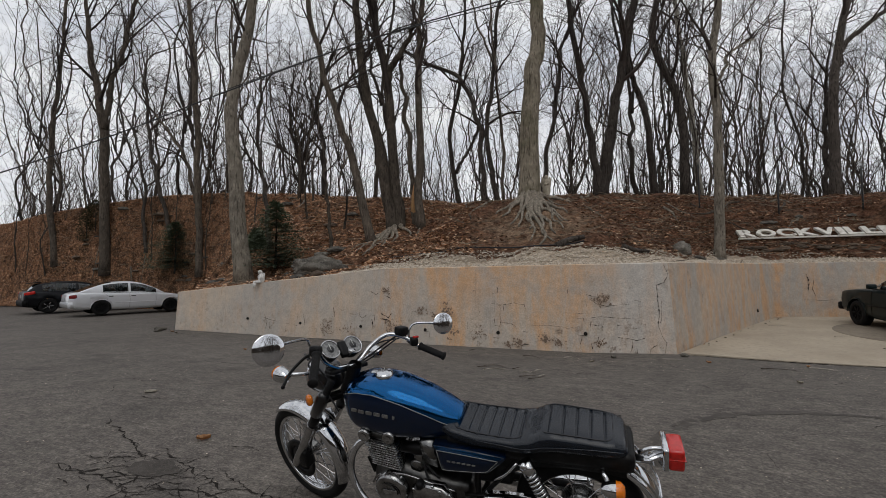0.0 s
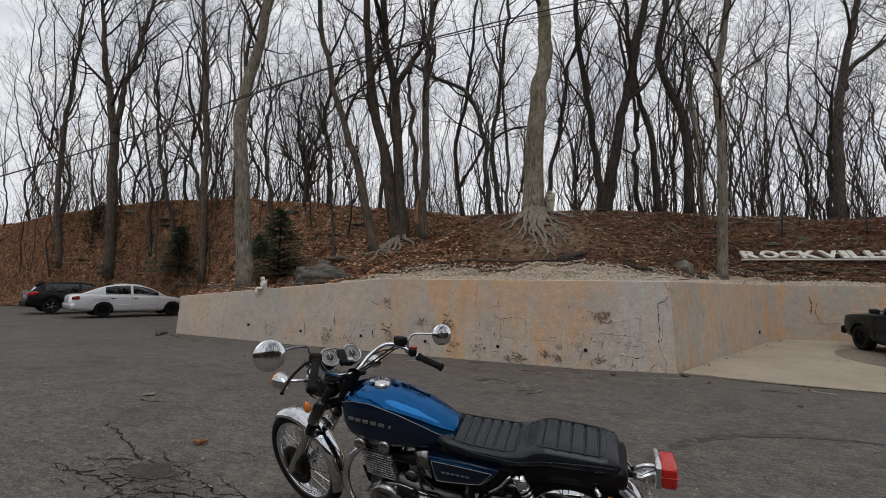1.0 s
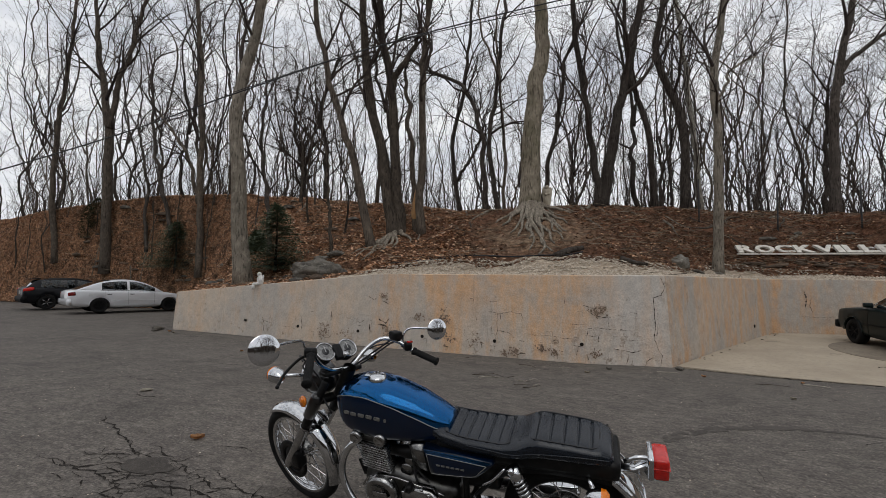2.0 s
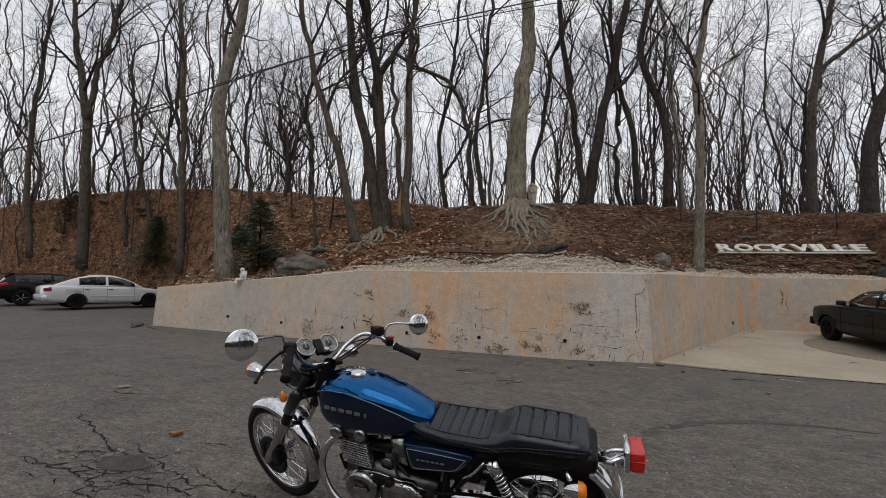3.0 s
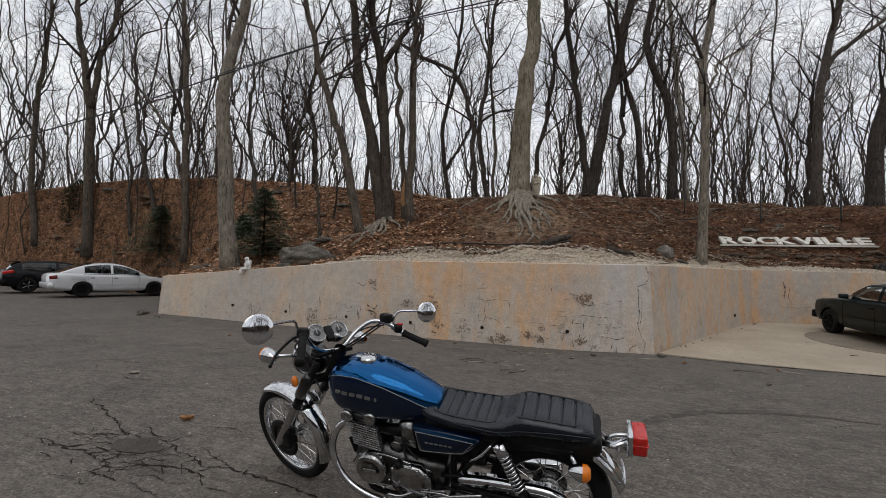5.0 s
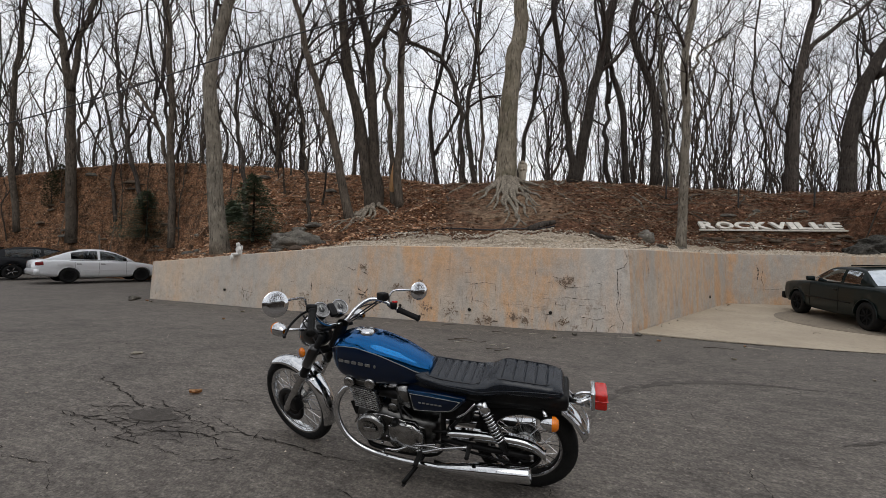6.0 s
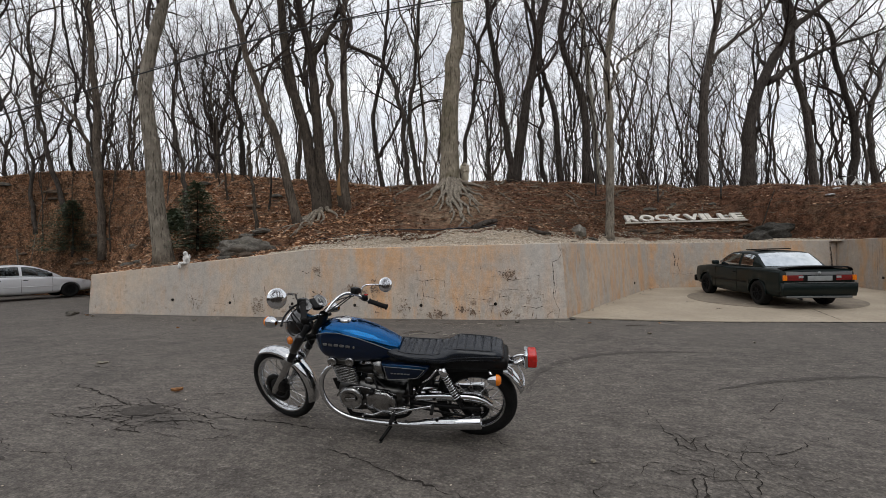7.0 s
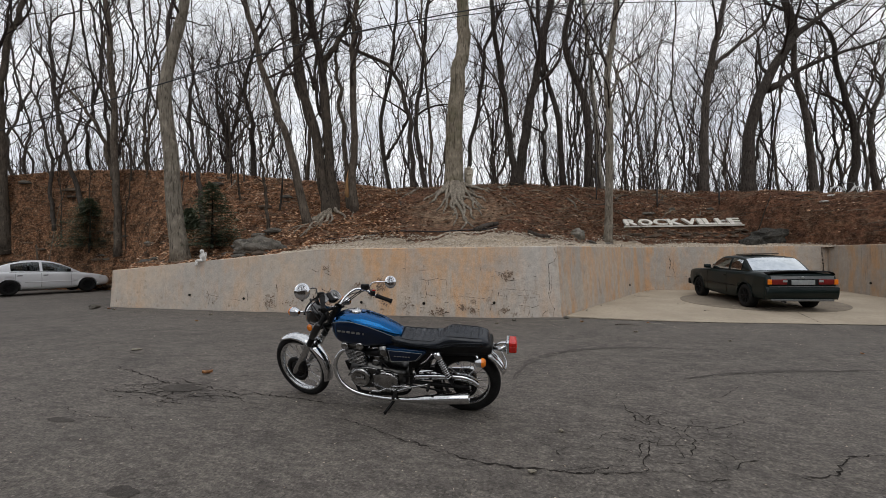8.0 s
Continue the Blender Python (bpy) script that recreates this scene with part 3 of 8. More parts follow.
# ---- trees ----
def grow(verts, faces, start, way, length, radius, level, rng, many=(5, 4, 3), lift=0.06):
    """One curving branch with its side branches, down to twigs."""
    n, sides = (7, 6, 4, 3)[level], (6, 4, 3, 3)[level]
    p, d = np.array(start, float), np.array(way, float)
    bend = np.array([rng.gauss(0, 1), rng.gauss(0, 1), rng.gauss(0, 0.5)])
    bend *= rng.uniform(0.14, 0.38) / np.linalg.norm(bend)
    path, rad = [p.copy()], [radius]
    for i in range(n):
        if rng.random() < 0.35:
            bend = -bend * rng.uniform(0.6, 1.3)
        d = d + bend + np.array([rng.gauss(0, 0.10 + 0.05 * level), rng.gauss(0, 0.10 + 0.05 * level), rng.gauss(0, 0.08 + 0.05 * level) + lift * (1.6, 1.3, 0.8, 0.3)[level]])
        d /= np.linalg.norm(d)
        p = p + d * length / n
        path.append(p.copy())
        rad.append(max(0.004, radius * (1 - 0.78 * (i + 1) / n)))
    tube(verts, faces, path, rad, sides, cap=False)
    if level < 3:
        for c in range(many[level]):
            f = 0.18 + 0.80 * (c + rng.random()) / many[level]
            k = min(n - 1, int(f * n))
            q = path[k] + (path[k + 1] - path[k]) * (f * n - k)
            t = path[k + 1] - path[k]
            t /= np.linalg.norm(t)
            s = np.array([rng.gauss(0, 1), rng.gauss(0, 1), rng.gauss(0.1, 0.6)])
            s -= t * s.dot(t)
            s /= np.linalg.norm(s) + 1e-9
            a = rng.uniform(0.5, 1.05)
            grow(verts, faces, q, t * math.cos(a) + s * math.sin(a), length * rng.uniform(0.40, 0.72) * (1.1 - 0.4 * f), max(0.0048, rad[k] * 0.62), level + 1, rng, many, lift)


def stem_path(base, bends, n=22, wob=0.05, seed=0):
    """A stem that starts at base and passes through (along the bank, up) bends."""
    pts = [np.array((*plan(base[0] + du, base[1] + dv), 0.0)) + np.array((0, 0, base[2] + dz)) for du, dv, dz in bends]
    path = smooth_path(pts, n)
    for i in range(2, n):
        s = i * 0.55
        path[i, 0] += wob * noise.noise((s, seed * 1.7, 0.3))
        path[i, 1] += wob * noise.noise((s, seed * 1.7, 7.3))
    return path


TREES = []


def tree(u, v, stems, bark, label, seed, limbs=7, first=0.35, reach=4.2, flare=1.35, roots=(), many=(5, 4, 3), sink=0.25, group="trees on the bank"):
    """A leafless tree: stems as (radius, top radius, [(du, dv, dz)...]); limbs start above the share first of each stem."""
    rng = random.Random(seed)
    z = hill_z(u, v)
    x, y = plan(u, v)
    top = new("tree")
    top.matrix_world = pose(x, y, z)
    off = np.array((x, y, z))
    tagged(top, label, "tree", group)
    tv, tf, cv, cf = [], [], [], []
    for s, (r0, r1, bends) in enumerate(stems):
        path = stem_path((u, v, z), [(bends[0][0], bends[0][1], bends[0][2] - sink), *bends[1:]], 24, 0.17 if r0 < 0.2 else 0.10, seed + s * 3.3) - off
        f = np.linspace(0, 1, len(path))
        rad = r0 + (r1 - r0) * f ** 0.9
        height = path[:, 2] - path[0, 2]
        rad = rad * (1 + (flare - 1) * np.exp(-height / (r0 * 2.6)))
        rad = rad * np.array([1 + 0.05 * noise.noise((q * 9, seed, s)) for q in f])
        tube(tv, tf, path, rad, 12 if r0 > 0.16 else 8)
        for b in range(limbs):
            g = first + (1 - first) * (b + rng.random()) / limbs
            k = min(len(path) - 2, int(g * (len(path) - 1)))
            t = path[k + 1] - path[k]
            t /= np.linalg.norm(t)
            a = rng.uniform(0, 2 * math.pi)
            side = np.array((math.cos(a), math.sin(a), 0))
            w = rng.uniform(0.5, 1.05)
            way = t * math.cos(w) + side * math.sin(w) + np.array((0, 0, 0.08))
            grow(cv, cf, path[k], way / np.linalg.norm(way), reach * rng.uniform(0.6, 1.2) * (1.15 - 0.4 * g), rad[k] * rng.uniform(0.32, 0.58), 0 if rad[k] > 0.06 else 1, rng, many)
        t = path[-1] - path[-2]
        for b in range(3):
            way = t / np.linalg.norm(t) + np.array((rng.gauss(0, 0.4), rng.gauss(0, 0.4), 0.1))
            grow(cv, cf, path[-1] - t * 0.2, way / np.linalg.norm(way), reach * 0.8, r1 * 0.75, 1, rng, many)
    solid("trunk", tv, tf, bark, top)
    solid("crown", cv, cf, M_TWIG, top, "bare winter branches and fine twigs")
    for k, (ru, rv, rr) in enumerate(roots):
        far = math.hypot(ru - u, rv - v)
        cu, cv_ = (ru - u) / far, (rv - v) / far
        pts, n = [], 14
        for q in range(n):
            f = q / (n - 1)
            d = stems[0][0] * 0.55 + (far - stems[0][0] * 0.55) * f
            w = far * 0.09 * noise.noise((f * 3.1, k * 1.7, seed)) * min(1, 4 * f) + 0.05 * math.sin(f * 9 + k * 2)
            pu, pv = u + cu * d - cv_ * w, v + cv_ * d + cu * w
            px, py = plan(pu, pv)
            pts.append((px - x, py - y, hill_z(pu, pv) - z + rr * (1.15 - 0.6 * f) + 0.55 * stems[0][0] * math.exp(-5.5 * f)))
        fv, ff = [], []
        tube(fv, ff, pts, [rr * (0.45 + 1.0 * (1 - q / (n - 1)) + 0.9 * math.exp(-q * 0.7)) * (1 + 0.18 * noise.noise((q * 1.1, k * 3.0, 1))) for q in range(n)], 8)
        solid("root", fv, ff, M_ROOT, top, "exposed gnarled root")
    TREES.append(top)
    return top

# the trees that stand out on the bank and along its crest
tree(-6.05, 12.9, [(0.238, 0.112, [(-0.0, 0, 0.0), (-0.38, 0, 3.76), (-0.42, 0, 5.57), (0.07, 0, 7.98), (0.43, 0, 11.16)])], M_BARK_TAN2, "tall grey-brown tree trunk rising behind the wall", 11, limbs=6, first=0.62, reach=4.2, flare=1.4)
tree(-19.27, 24.51, [(0.269, 0.09, [(-0.0, 0, 0.0), (-0.42, 0, 7.76), (-1.34, 0, 12.5), (-1.68, 0, 15.68)]), (0.165, 0.09, [(-0.4, 0, 8.29), (-0.02, 0, 10.81), (0.77, 0, 13.29), (1.32, 0, 16.44)])], M_BARK, "leafless dark woodland tree on the bank", 12)
tree(-12.85, 22.5, [(0.18, 0.083, [(0.0, 0, 0.0), (-0.21, 0, 4.31), (-0.42, 0, 10.15), (-0.81, 0, 13.35), (-1.03, 0, 16.54)]), (0.111, 0.052, [(-0.23, 0, 3.8), (-1.15, 0, 6.33), (-2.57, 0, 8.29)])], M_BARK, "leafless dark woodland tree on the bank", 13)
tree(-23.15, 25.62, [(0.171, 0.082, [(-0.0, 0, 0.0), (-0.6, 0, 4.78), (-0.42, 0, 8.65), (-0.11, 0, 12.6), (0.03, 0, 15.8)])], M_BARK, "leafless dark woodland tree on the bank", 14)
tree(-2.46, 13.7, [(0.146, 0.058, [(-0.0, 0, 0.0), (-0.65, 0, 2.66), (-1.3, 0, 4.58), (-1.99, 0, 7.42), (-2.41, 0, 10.59)])], M_BARK, "leaning slim grey tree on the bank", 15, limbs=7, first=0.35, reach=3.2)
tree(-1.83, 14.55, [(0.202, 0.096, [(-0.07, 0, -0.0), (-0.44, 0, 2.03), (-1.03, 0, 4.75), (-1.34, 0, 7.53), (-1.54, 0, 10.72)]), (0.202, 0.082, [(0.07, 0, 0.0), (-0.06, 0, 1.85), (-0.38, 0, 5.06), (-0.74, 0, 7.56), (-0.99, 0, 10.75)]), (0.11, 0.055, [(-0.32, 0, 5.16), (0.24, 0, 6.05), (0.84, 0, 7.4), (1.58, 0, 10.51)])], M_BARK, "forked grey tree with spreading roots on the bank", 16, limbs=6, first=0.4, reach=3.8, roots=((-2.62, 12.65, 0.040), (-2.35, 12.75, 0.034), (-2.85, 13.0, 0.036), (-2.1, 12.95, 0.040), (-1.25, 13.9, 0.05), (-1.75, 13.3, 0.038), (-2.7, 13.6, 0.04), (-3.0, 13.25, 0.028), (-2.5, 14.0, 0.05)))
tree(-1.03, 14.42, [(0.146, 0.068, [(0.0, 0, 0.0), (-0.06, 0, 2.66), (-0.04, 0, 5.4), (0.05, 0, 7.51), (0.13, 0, 10.71)])], M_BARK, "broken grey tree with splintered wood at its foot", 17, limbs=7, first=0.35, reach=3.2)
tree(-1.18, 14.67, [(0.102, 0.056, [(-0.04, 0, -0.0), (-0.29, 0, 3.35), (-0.54, 0, 5.4)])], M_BARK, "snapped trunk showing raw orange split wood", 18, limbs=1, first=0.8, reach=0.8)
tree(0.36, 22, [(0.125, 0.063, [(0.0, 0, 0.64), (-0.44, 0, 3.74), (-0.01, 0, 6.76), (0.35, 0, 9.41), (0.59, 0, 12.6)]), (0.084, 0.042, [(-0.19, 0, 2.44), (0.76, 0, 3.9), (1.15, 0, 5.64)])], M_BARK_DARK, "leafless dark woodland tree on the bank", 19)
tree(-3.68, 13.62, [(0.06, 0.032, [(0.0, 0, 0.0), (-0.21, 0, 1.71), (-0.33, 0, 3.45)])], M_BARK, "leafless dark woodland tree on the bank", 20, limbs=5, first=0.4, reach=1.2, many=(3, 3, 2))
tree(2.57, 15.0, [(0.338, 0.180, [(0.0, 0, -0.12), (0.12, 0, 3.53), (0.42, 0, 5.28), (0.4, 0, 7.21), (0.38, 0, 10.41)])], M_BARK_TAN, "large oak with olive-tan bark and exposed roots", 21, limbs=6, first=0.76, reach=5.0, flare=1.3, roots=((1.51, 13.72, 0.062), (1.72, 13.3, 0.05), (1.95, 13.0, 0.05), (2.14, 12.6, 0.06), (2.30, 11.3, 0.058), (2.12, 11.9, 0.045), (2.52, 11.6, 0.05), (2.75, 12.1, 0.058), (2.95, 12.3, 0.045), (3.10, 12.7, 0.05), (3.44, 13.35, 0.055), (3.3, 12.9, 0.04), (1.78, 14.24, 0.07), (3.75, 14.2, 0.06), (1.35, 14.1, 0.05)))
tree(3.98, 19.5, [(0.112, 0.075, [(-0.05, 0, 0.56), (0.18, 0, 2.14), (0.73, 0, 5.11), (0.96, 0, 7.33)])], M_BARK_DARK, "leafless dark woodland tree on the bank", 22)
tree(5.58, 17.05, [(0.219, 0.099, [(0.04, 0, 0.0), (0.63, 0, 3.04), (1.03, 0, 4.87), (1.68, 0, 8.12), (2.03, 0, 11.3)]), (0.153, 0.074, [(-0.09, 0, 0.04), (-0.1, 0, 1.71), (-0.62, 0, 4.65), (-0.96, 0, 7.99), (-1.14, 0, 11.18)])], M_BARK_DARK, "leafless dark woodland tree on the bank", 23)
tree(9.02, 20, [(0.155, 0.068, [(0.0, 0, 0.66), (-0.4, 0, 4.59), (-0.98, 0, 6.49), (-1.26, 0, 9.74), (-1.41, 0, 12.94)])], M_BARK_DARK, "leafless dark woodland tree on the bank", 24)
tree(10.36, 20, [(0.207, 0.097, [(0.0, 0, 0.74), (-0.09, 0, 4.51), (-1.15, 0, 7.66), (-0.85, 0, 10.41), (-0.66, 0, 13.6)])], M_BARK_DARK, "leafless dark woodland tree on the bank", 25)
tree(11.27, 20.5, [(0.132, 0.07, [(0.0, 0, 0.89), (-0.33, 0, 5.76), (-0.83, 0, 10.81), (-1.01, 0, 14.01)])], M_BARK_PALE, "slender tree with pale smooth bark", 26)
tree(7.7, 13.18, [(0.144, 0.083, [(-0.0, 0, -0.0), (0.11, 0, 2.81), (0.08, 0, 5.38), (0.41, 0, 8.41), (0.6, 0, 11.6)]), (0.051, 0.025, [(0.13, 0, 5.34), (0.6, 0, 6.07), (1.32, 0, 6.55)])], M_BARK_TAN2, "slim brown tree standing near the gravel", 27, limbs=7, first=0.42, reach=3.2)
tree(15.34, 18.2, [(0.202, 0.089, [(0.0, 0, 0.23), (0.2, 0, 4.51), (0.52, 0, 6.51), (1.17, 0, 9.16), (1.6, 0, 12.33)]), (0.107, 0.053, [(0.47, 0, 6.36), (1.62, 0, 7.28), (3.44, 0, 8.75), (4.97, 0, 11.56)])], M_BARK_DARK, "leafless dark woodland tree on the bank", 28)
tree(17.13, 17.6, [(0.295, 0.111, [(-0.0, 0, 0.05), (0.33, 0, 3.47), (1.38, 0, 6.0), (2.77, 0, 8.06), (1.96, 0, 10.2), (1.32, 0, 13.34)]), (0.148, 0.06, [(2.62, 0, 8.05), (4.05, 0, 8.88), (6.68, 0, 10.72), (8.32, 0, 13.47)]), (0.148, 0.05, [(1.23, 0, 5.44), (3.75, 0, 6.61), (7.7, 0, 8.04)])], M_BARK_DARK, "massive dark tree with a long side limb", 29)
tree(24.59, 19, [(0.21, 0.101, [(-0.0, 0, 0.64), (0.33, 0, 3.55), (-0.46, 0, 6.23), (-1.12, 0, 9.2)])], M_BARK_DARK, "leafless dark woodland tree on the bank", 30)
tree(27.5, 20, [(0.191, 0.095, [(-0.0, 0, 0.92), (-0.4, 0, 4.28), (0.54, 0, 7.56)])], M_BARK_DARK, "leafless dark woodland tree on the bank", 31)
tree(21.94, 18.5, [(0.188, 0.087, [(-0.07, 0, 0.43), (-0.53, 0, 4.06), (-0.99, 0, 6.35), (-1.41, 0, 9.22), (-1.67, 0, 12.41)])], M_BARK_DARK, "leafless dark woodland tree on the bank", 32)
tree(-8.37, 24.5, [(0.2, 0.104, [(0.0, 0, 0.5), (-0.02, 0, 2.81)]), (0.107, 0.046, [(-0.07, 0, 2.71), (-0.66, 0, 4.74), (-0.53, 0, 7.3)]), (0.107, 0.046, [(0.05, 0, 2.81), (0.57, 0, 4.79), (0.16, 0, 7.0)])], M_BARK_DARK, "leafless dark woodland tree on the bank", 33, limbs=8, first=0.3, reach=3.6)
tree(-6.95, 24, [(0.151, 0.079, [(0.0, 0, 0.58), (-0.02, 0, 3.22), (-0.42, 0, 5.38), (0.23, 0, 7.92)])], M_BARK_DARK, "leafless dark woodland tree on the bank", 34, limbs=8, first=0.3, reach=3.6)
tree(1.47, 21, [(0.147, 0.07, [(0.08, 0, 0.55), (-0.19, 0, 4.14), (-1.0, 0, 6.59), (-2.65, 0, 7.36)])], M_BARK_DARK, "leafless dark woodland tree on the bank", 35, limbs=8, first=0.3, reach=3.6)
tree(2.11, 21, [(0.133, 0.07, [(0.05, 0, 0.56), (-0.44, 0, 3.59), (-0.15, 0, 6.36), (0.2, 0, 9.47), (0.4, 0, 12.66)])], M_BARK_DARK, "leafless dark woodland tree on the bank", 36, limbs=8, first=0.3, reach=3.6)
tree(-15.08, 23.62, [(0.117, 0.066, [(-0.0, 0, 0.0), (-0.86, 0, 3.16), (-1.49, 0, 6.14), (-1.55, 0, 9.18)])], M_BARK_DARK, "leafless dark woodland tree on the bank", 37, limbs=8, first=0.3, reach=3.6)
tree(-16.61, 23.91, [(0.103, 0.055, [(-0.0, 0, 0.0), (-0.3, 0, 3.56), (-0.88, 0, 6.57)])], M_BARK_DARK, "leafless dark woodland tree on the bank", 38, limbs=8, first=0.3, reach=3.6)
tree(-6.31, 15.25, [(0.085, 0.043, [(0.04, 0, 0.04), (-0.21, 0, 1.91), (-0.43, 0, 4.04), (-0.35, 0, 6.02)])], M_BARK_DARK, "leafless dark woodland tree on the bank", 39, limbs=7, first=0.35, reach=3.2)
tree(17.89, 22, [(0.143, 0.064, [(0.24, 0, 1.13), (0.37, 0, 4.52), (0.67, 0, 7.2)])], M_BARK_DARK, "leafless dark woodland tree on the bank", 40, limbs=8, first=0.3, reach=3.6)

# the woods behind the crest: a few kinds of tree, repeated with turns and sizes
def woods():
    rng = random.Random(77)
    kinds = []
    for k in range(10):
        lean = [rng.uniform(-1.0, 1.0) for _ in range(4)]
        h = rng.uniform(9.0, 13.0)
        r = rng.uniform(0.07, 0.135)
        knee = (lean[1] * 0.55, lean[2] * 0.5, h * rng.uniform(0.34, 0.5))
        stems = [(r, 0.03, [(0, 0, 0), (lean[0] * 0.45, lean[1] * 0.3, knee[2] * 0.5), knee, (knee[0] + lean[2] * 0.9, knee[1] + lean[3] * 0.6, h * 0.74), (lean[3] * 1.6, lean[0] * 1.2, h)])]
        if k % 3 != 1:
            way = 1 if lean[0] > 0 else -1
            stems.append((r * 0.66, 0.026, [knee, (knee[0] - way * 0.75, knee[1] + 0.3, knee[2] + h * 0.14), (knee[0] - way * 1.15, knee[1] + 0.5 * lean[2], knee[2] + h * 0.32), (knee[0] - way * 1.9, knee[1] + lean[1], h * 0.95)]))
        u, v = -30 + k * 6.5, 27 + 3 * (k % 3)
        kinds.append(tree(u, v, stems, M_BARK_DARK if k % 2 else M_BARK, "slender leafless tree in the woods on the crest", 200 + k, limbs=8 if len(stems) == 1 else 5, first=0.30, reach=3.8, many=(5, 4, 2) if k < 5 else (4, 3, 2), flare=1.5, group="woods on the crest"))
    for i in range(138):
        u = rng.uniform(-42, 34) if i % 3 else rng.uniform(6, 32)
        vc = float(np.interp(u, CREST_U, CREST_V))
        v = vc + (0.6 if u < 4 else 2.5) + 24 * rng.random() ** 1.3
        if 12.5 < u < 21 and v < 23:
            continue
        if u < -8 and rng.random() < 0.2:
            continue
        if 0 < u / v < 0.5 and v < 30 and rng.random() < 0.6:
            continue
        if -2.2 < u / v * 20 < 0.2 and v < 30 and rng.random() < 0.7:
            continue
        x, y = plan(u, v)
        s = rng.uniform(0.75, 1.2)
        m = pose(x, y, hill_z(u, v), 0, 0, rng.uniform(0, 360)) @ Matrix.Diagonal((s, s, s * rng.uniform(0.9, 1.2), 1))
        t = copy_thing(kinds[rng.randrange(len(kinds))], m)
        t.matrix_basis = m
    # slim saplings along the crest
    for i in range(60):
        u = rng.uniform(-14, 30)
        v = float(np.interp(u, CREST_U, CREST_V)) + rng.uniform(1.5, 15)
        x, y = plan(u, v)
        s = rng.uniform(0.55, 0.85)
        m = pose(x, y, hill_z(u, v), 0, 0, rng.uniform(0, 360)) @ Matrix.Diagonal((s * 0.62, s * 0.62, s * 1.05, 1))
        t = copy_thing(kinds[5 + rng.randrange(5)], m)
        t.matrix_basis = m
    # thin far trees that close the gaps above the crest
    for i in range(90):
        u = rng.uniform(-62, 46)
        v = float(np.interp(u, CREST_U, CREST_V)) + rng.uniform(20, 48)
        x, y = plan(u, v)
        s = rng.uniform(0.65, 1.05)
        m = pose(x, y, hill_z(u, v), 0, 0, rng.uniform(0, 360)) @ Matrix.Diagonal((s * 0.8, s * 0.8, s, 1))
        t = copy_thing(kinds[5 + rng.randrange(5)], m)
        t.matrix_basis = m
    for i in range(14):
        u = rng.uniform(7.5, 13)
        v = float(np.interp(u, CREST_U, CREST_V)) + rng.uniform(2.5, 15)
        x, y = plan(u, v)
        s = rng.uniform(0.6, 0.85)
        m = pose(x, y, hill_z(u, v), 0, 0, rng.uniform(0, 360)) @ Matrix.Diagonal((s, s, s * rng.uniform(1.1, 1.5), 1))
        kind = kinds[5 + rng.randrange(5)]
        if i % 3 == 0:
            t = copy_thing(kind, m)
            t.matrix_basis = m
    # taller ones over the leafy end of the bank
    tall = random.Random(77)
    for i in range(11):
        u = tall.uniform(-33, -13)
        v = float(np.interp(u, CREST_U, CREST_V)) + tall.uniform(0.5, 9)
        x, y = plan(u, v)
        s = tall.uniform(1.05, 1.35)
        m = pose(x, y, hill_z(u, v), 0, 0, tall.uniform(0, 360)) @ Matrix.Diagonal((s, s, s * 1.1, 1))
        t = copy_thing(kinds[5 + tall.randrange(5)], m)
        t.matrix_basis = m
    for i in range(20):
        u = rng.uniform(-34, 0.2)
        vf, vc = float(np.interp(u, FOOT_U, FOOT_V)), float(np.interp(u, CREST_U, CREST_V))
        v = vf + (vc - vf) * rng.uniform(0.45, 0.98)
        x, y = plan(u, v)
        s = rng.uniform(0.42, 0.8)
        m = pose(x, y, hill_z(u, v), 0, 0, rng.uniform(0, 360)) @ Matrix.Diagonal((s * 0.75, s * 0.75, s * rng.uniform(1.0, 1.3), 1))
        t = copy_thing(kinds[rng.randrange(len(kinds))], m)
        t.matrix_basis = m
        tagged(t, "thin young leafless tree on the leafy bank", group="young trees on the bank")

    for i in range(38):
        a = rng.uniform(math.pi * 1.02, math.pi * 1.98)
        d = rng.uniform(9.5, 24)
        x, y = 1 + d * 1.3 * math.cos(a), 1 + d * math.sin(a)
        s = rng.uniform(0.9, 1.4)
        m = pose(x, y, -0.05, 0, 0, rng.uniform(0, 360)) @ Matrix.Diagonal((s, s, s, 1))
        t = copy_thing(kinds[5 + rng.randrange(5)], m)
        t.matrix_basis = m
        tagged(t, "leafless tree across the forecourt", group="trees across the forecourt")
    for i in range(22):
        x, y = rng.uniform(12.5, 26), rng.uniform(-6.5, 5.0)
        s = rng.uniform(1.1, 1.7)
        m = pose(x, y, -0.05, 0, 0, rng.uniform(0, 360)) @ Matrix.Diagonal((s, s, s * 0.8, 1))
        t = copy_thing(kinds[5 + rng.randrange(5)], m)
        t.matrix_basis = m
        tagged(t, "leafless tree at the forecourt's end", group="trees across the forecourt")


woods()

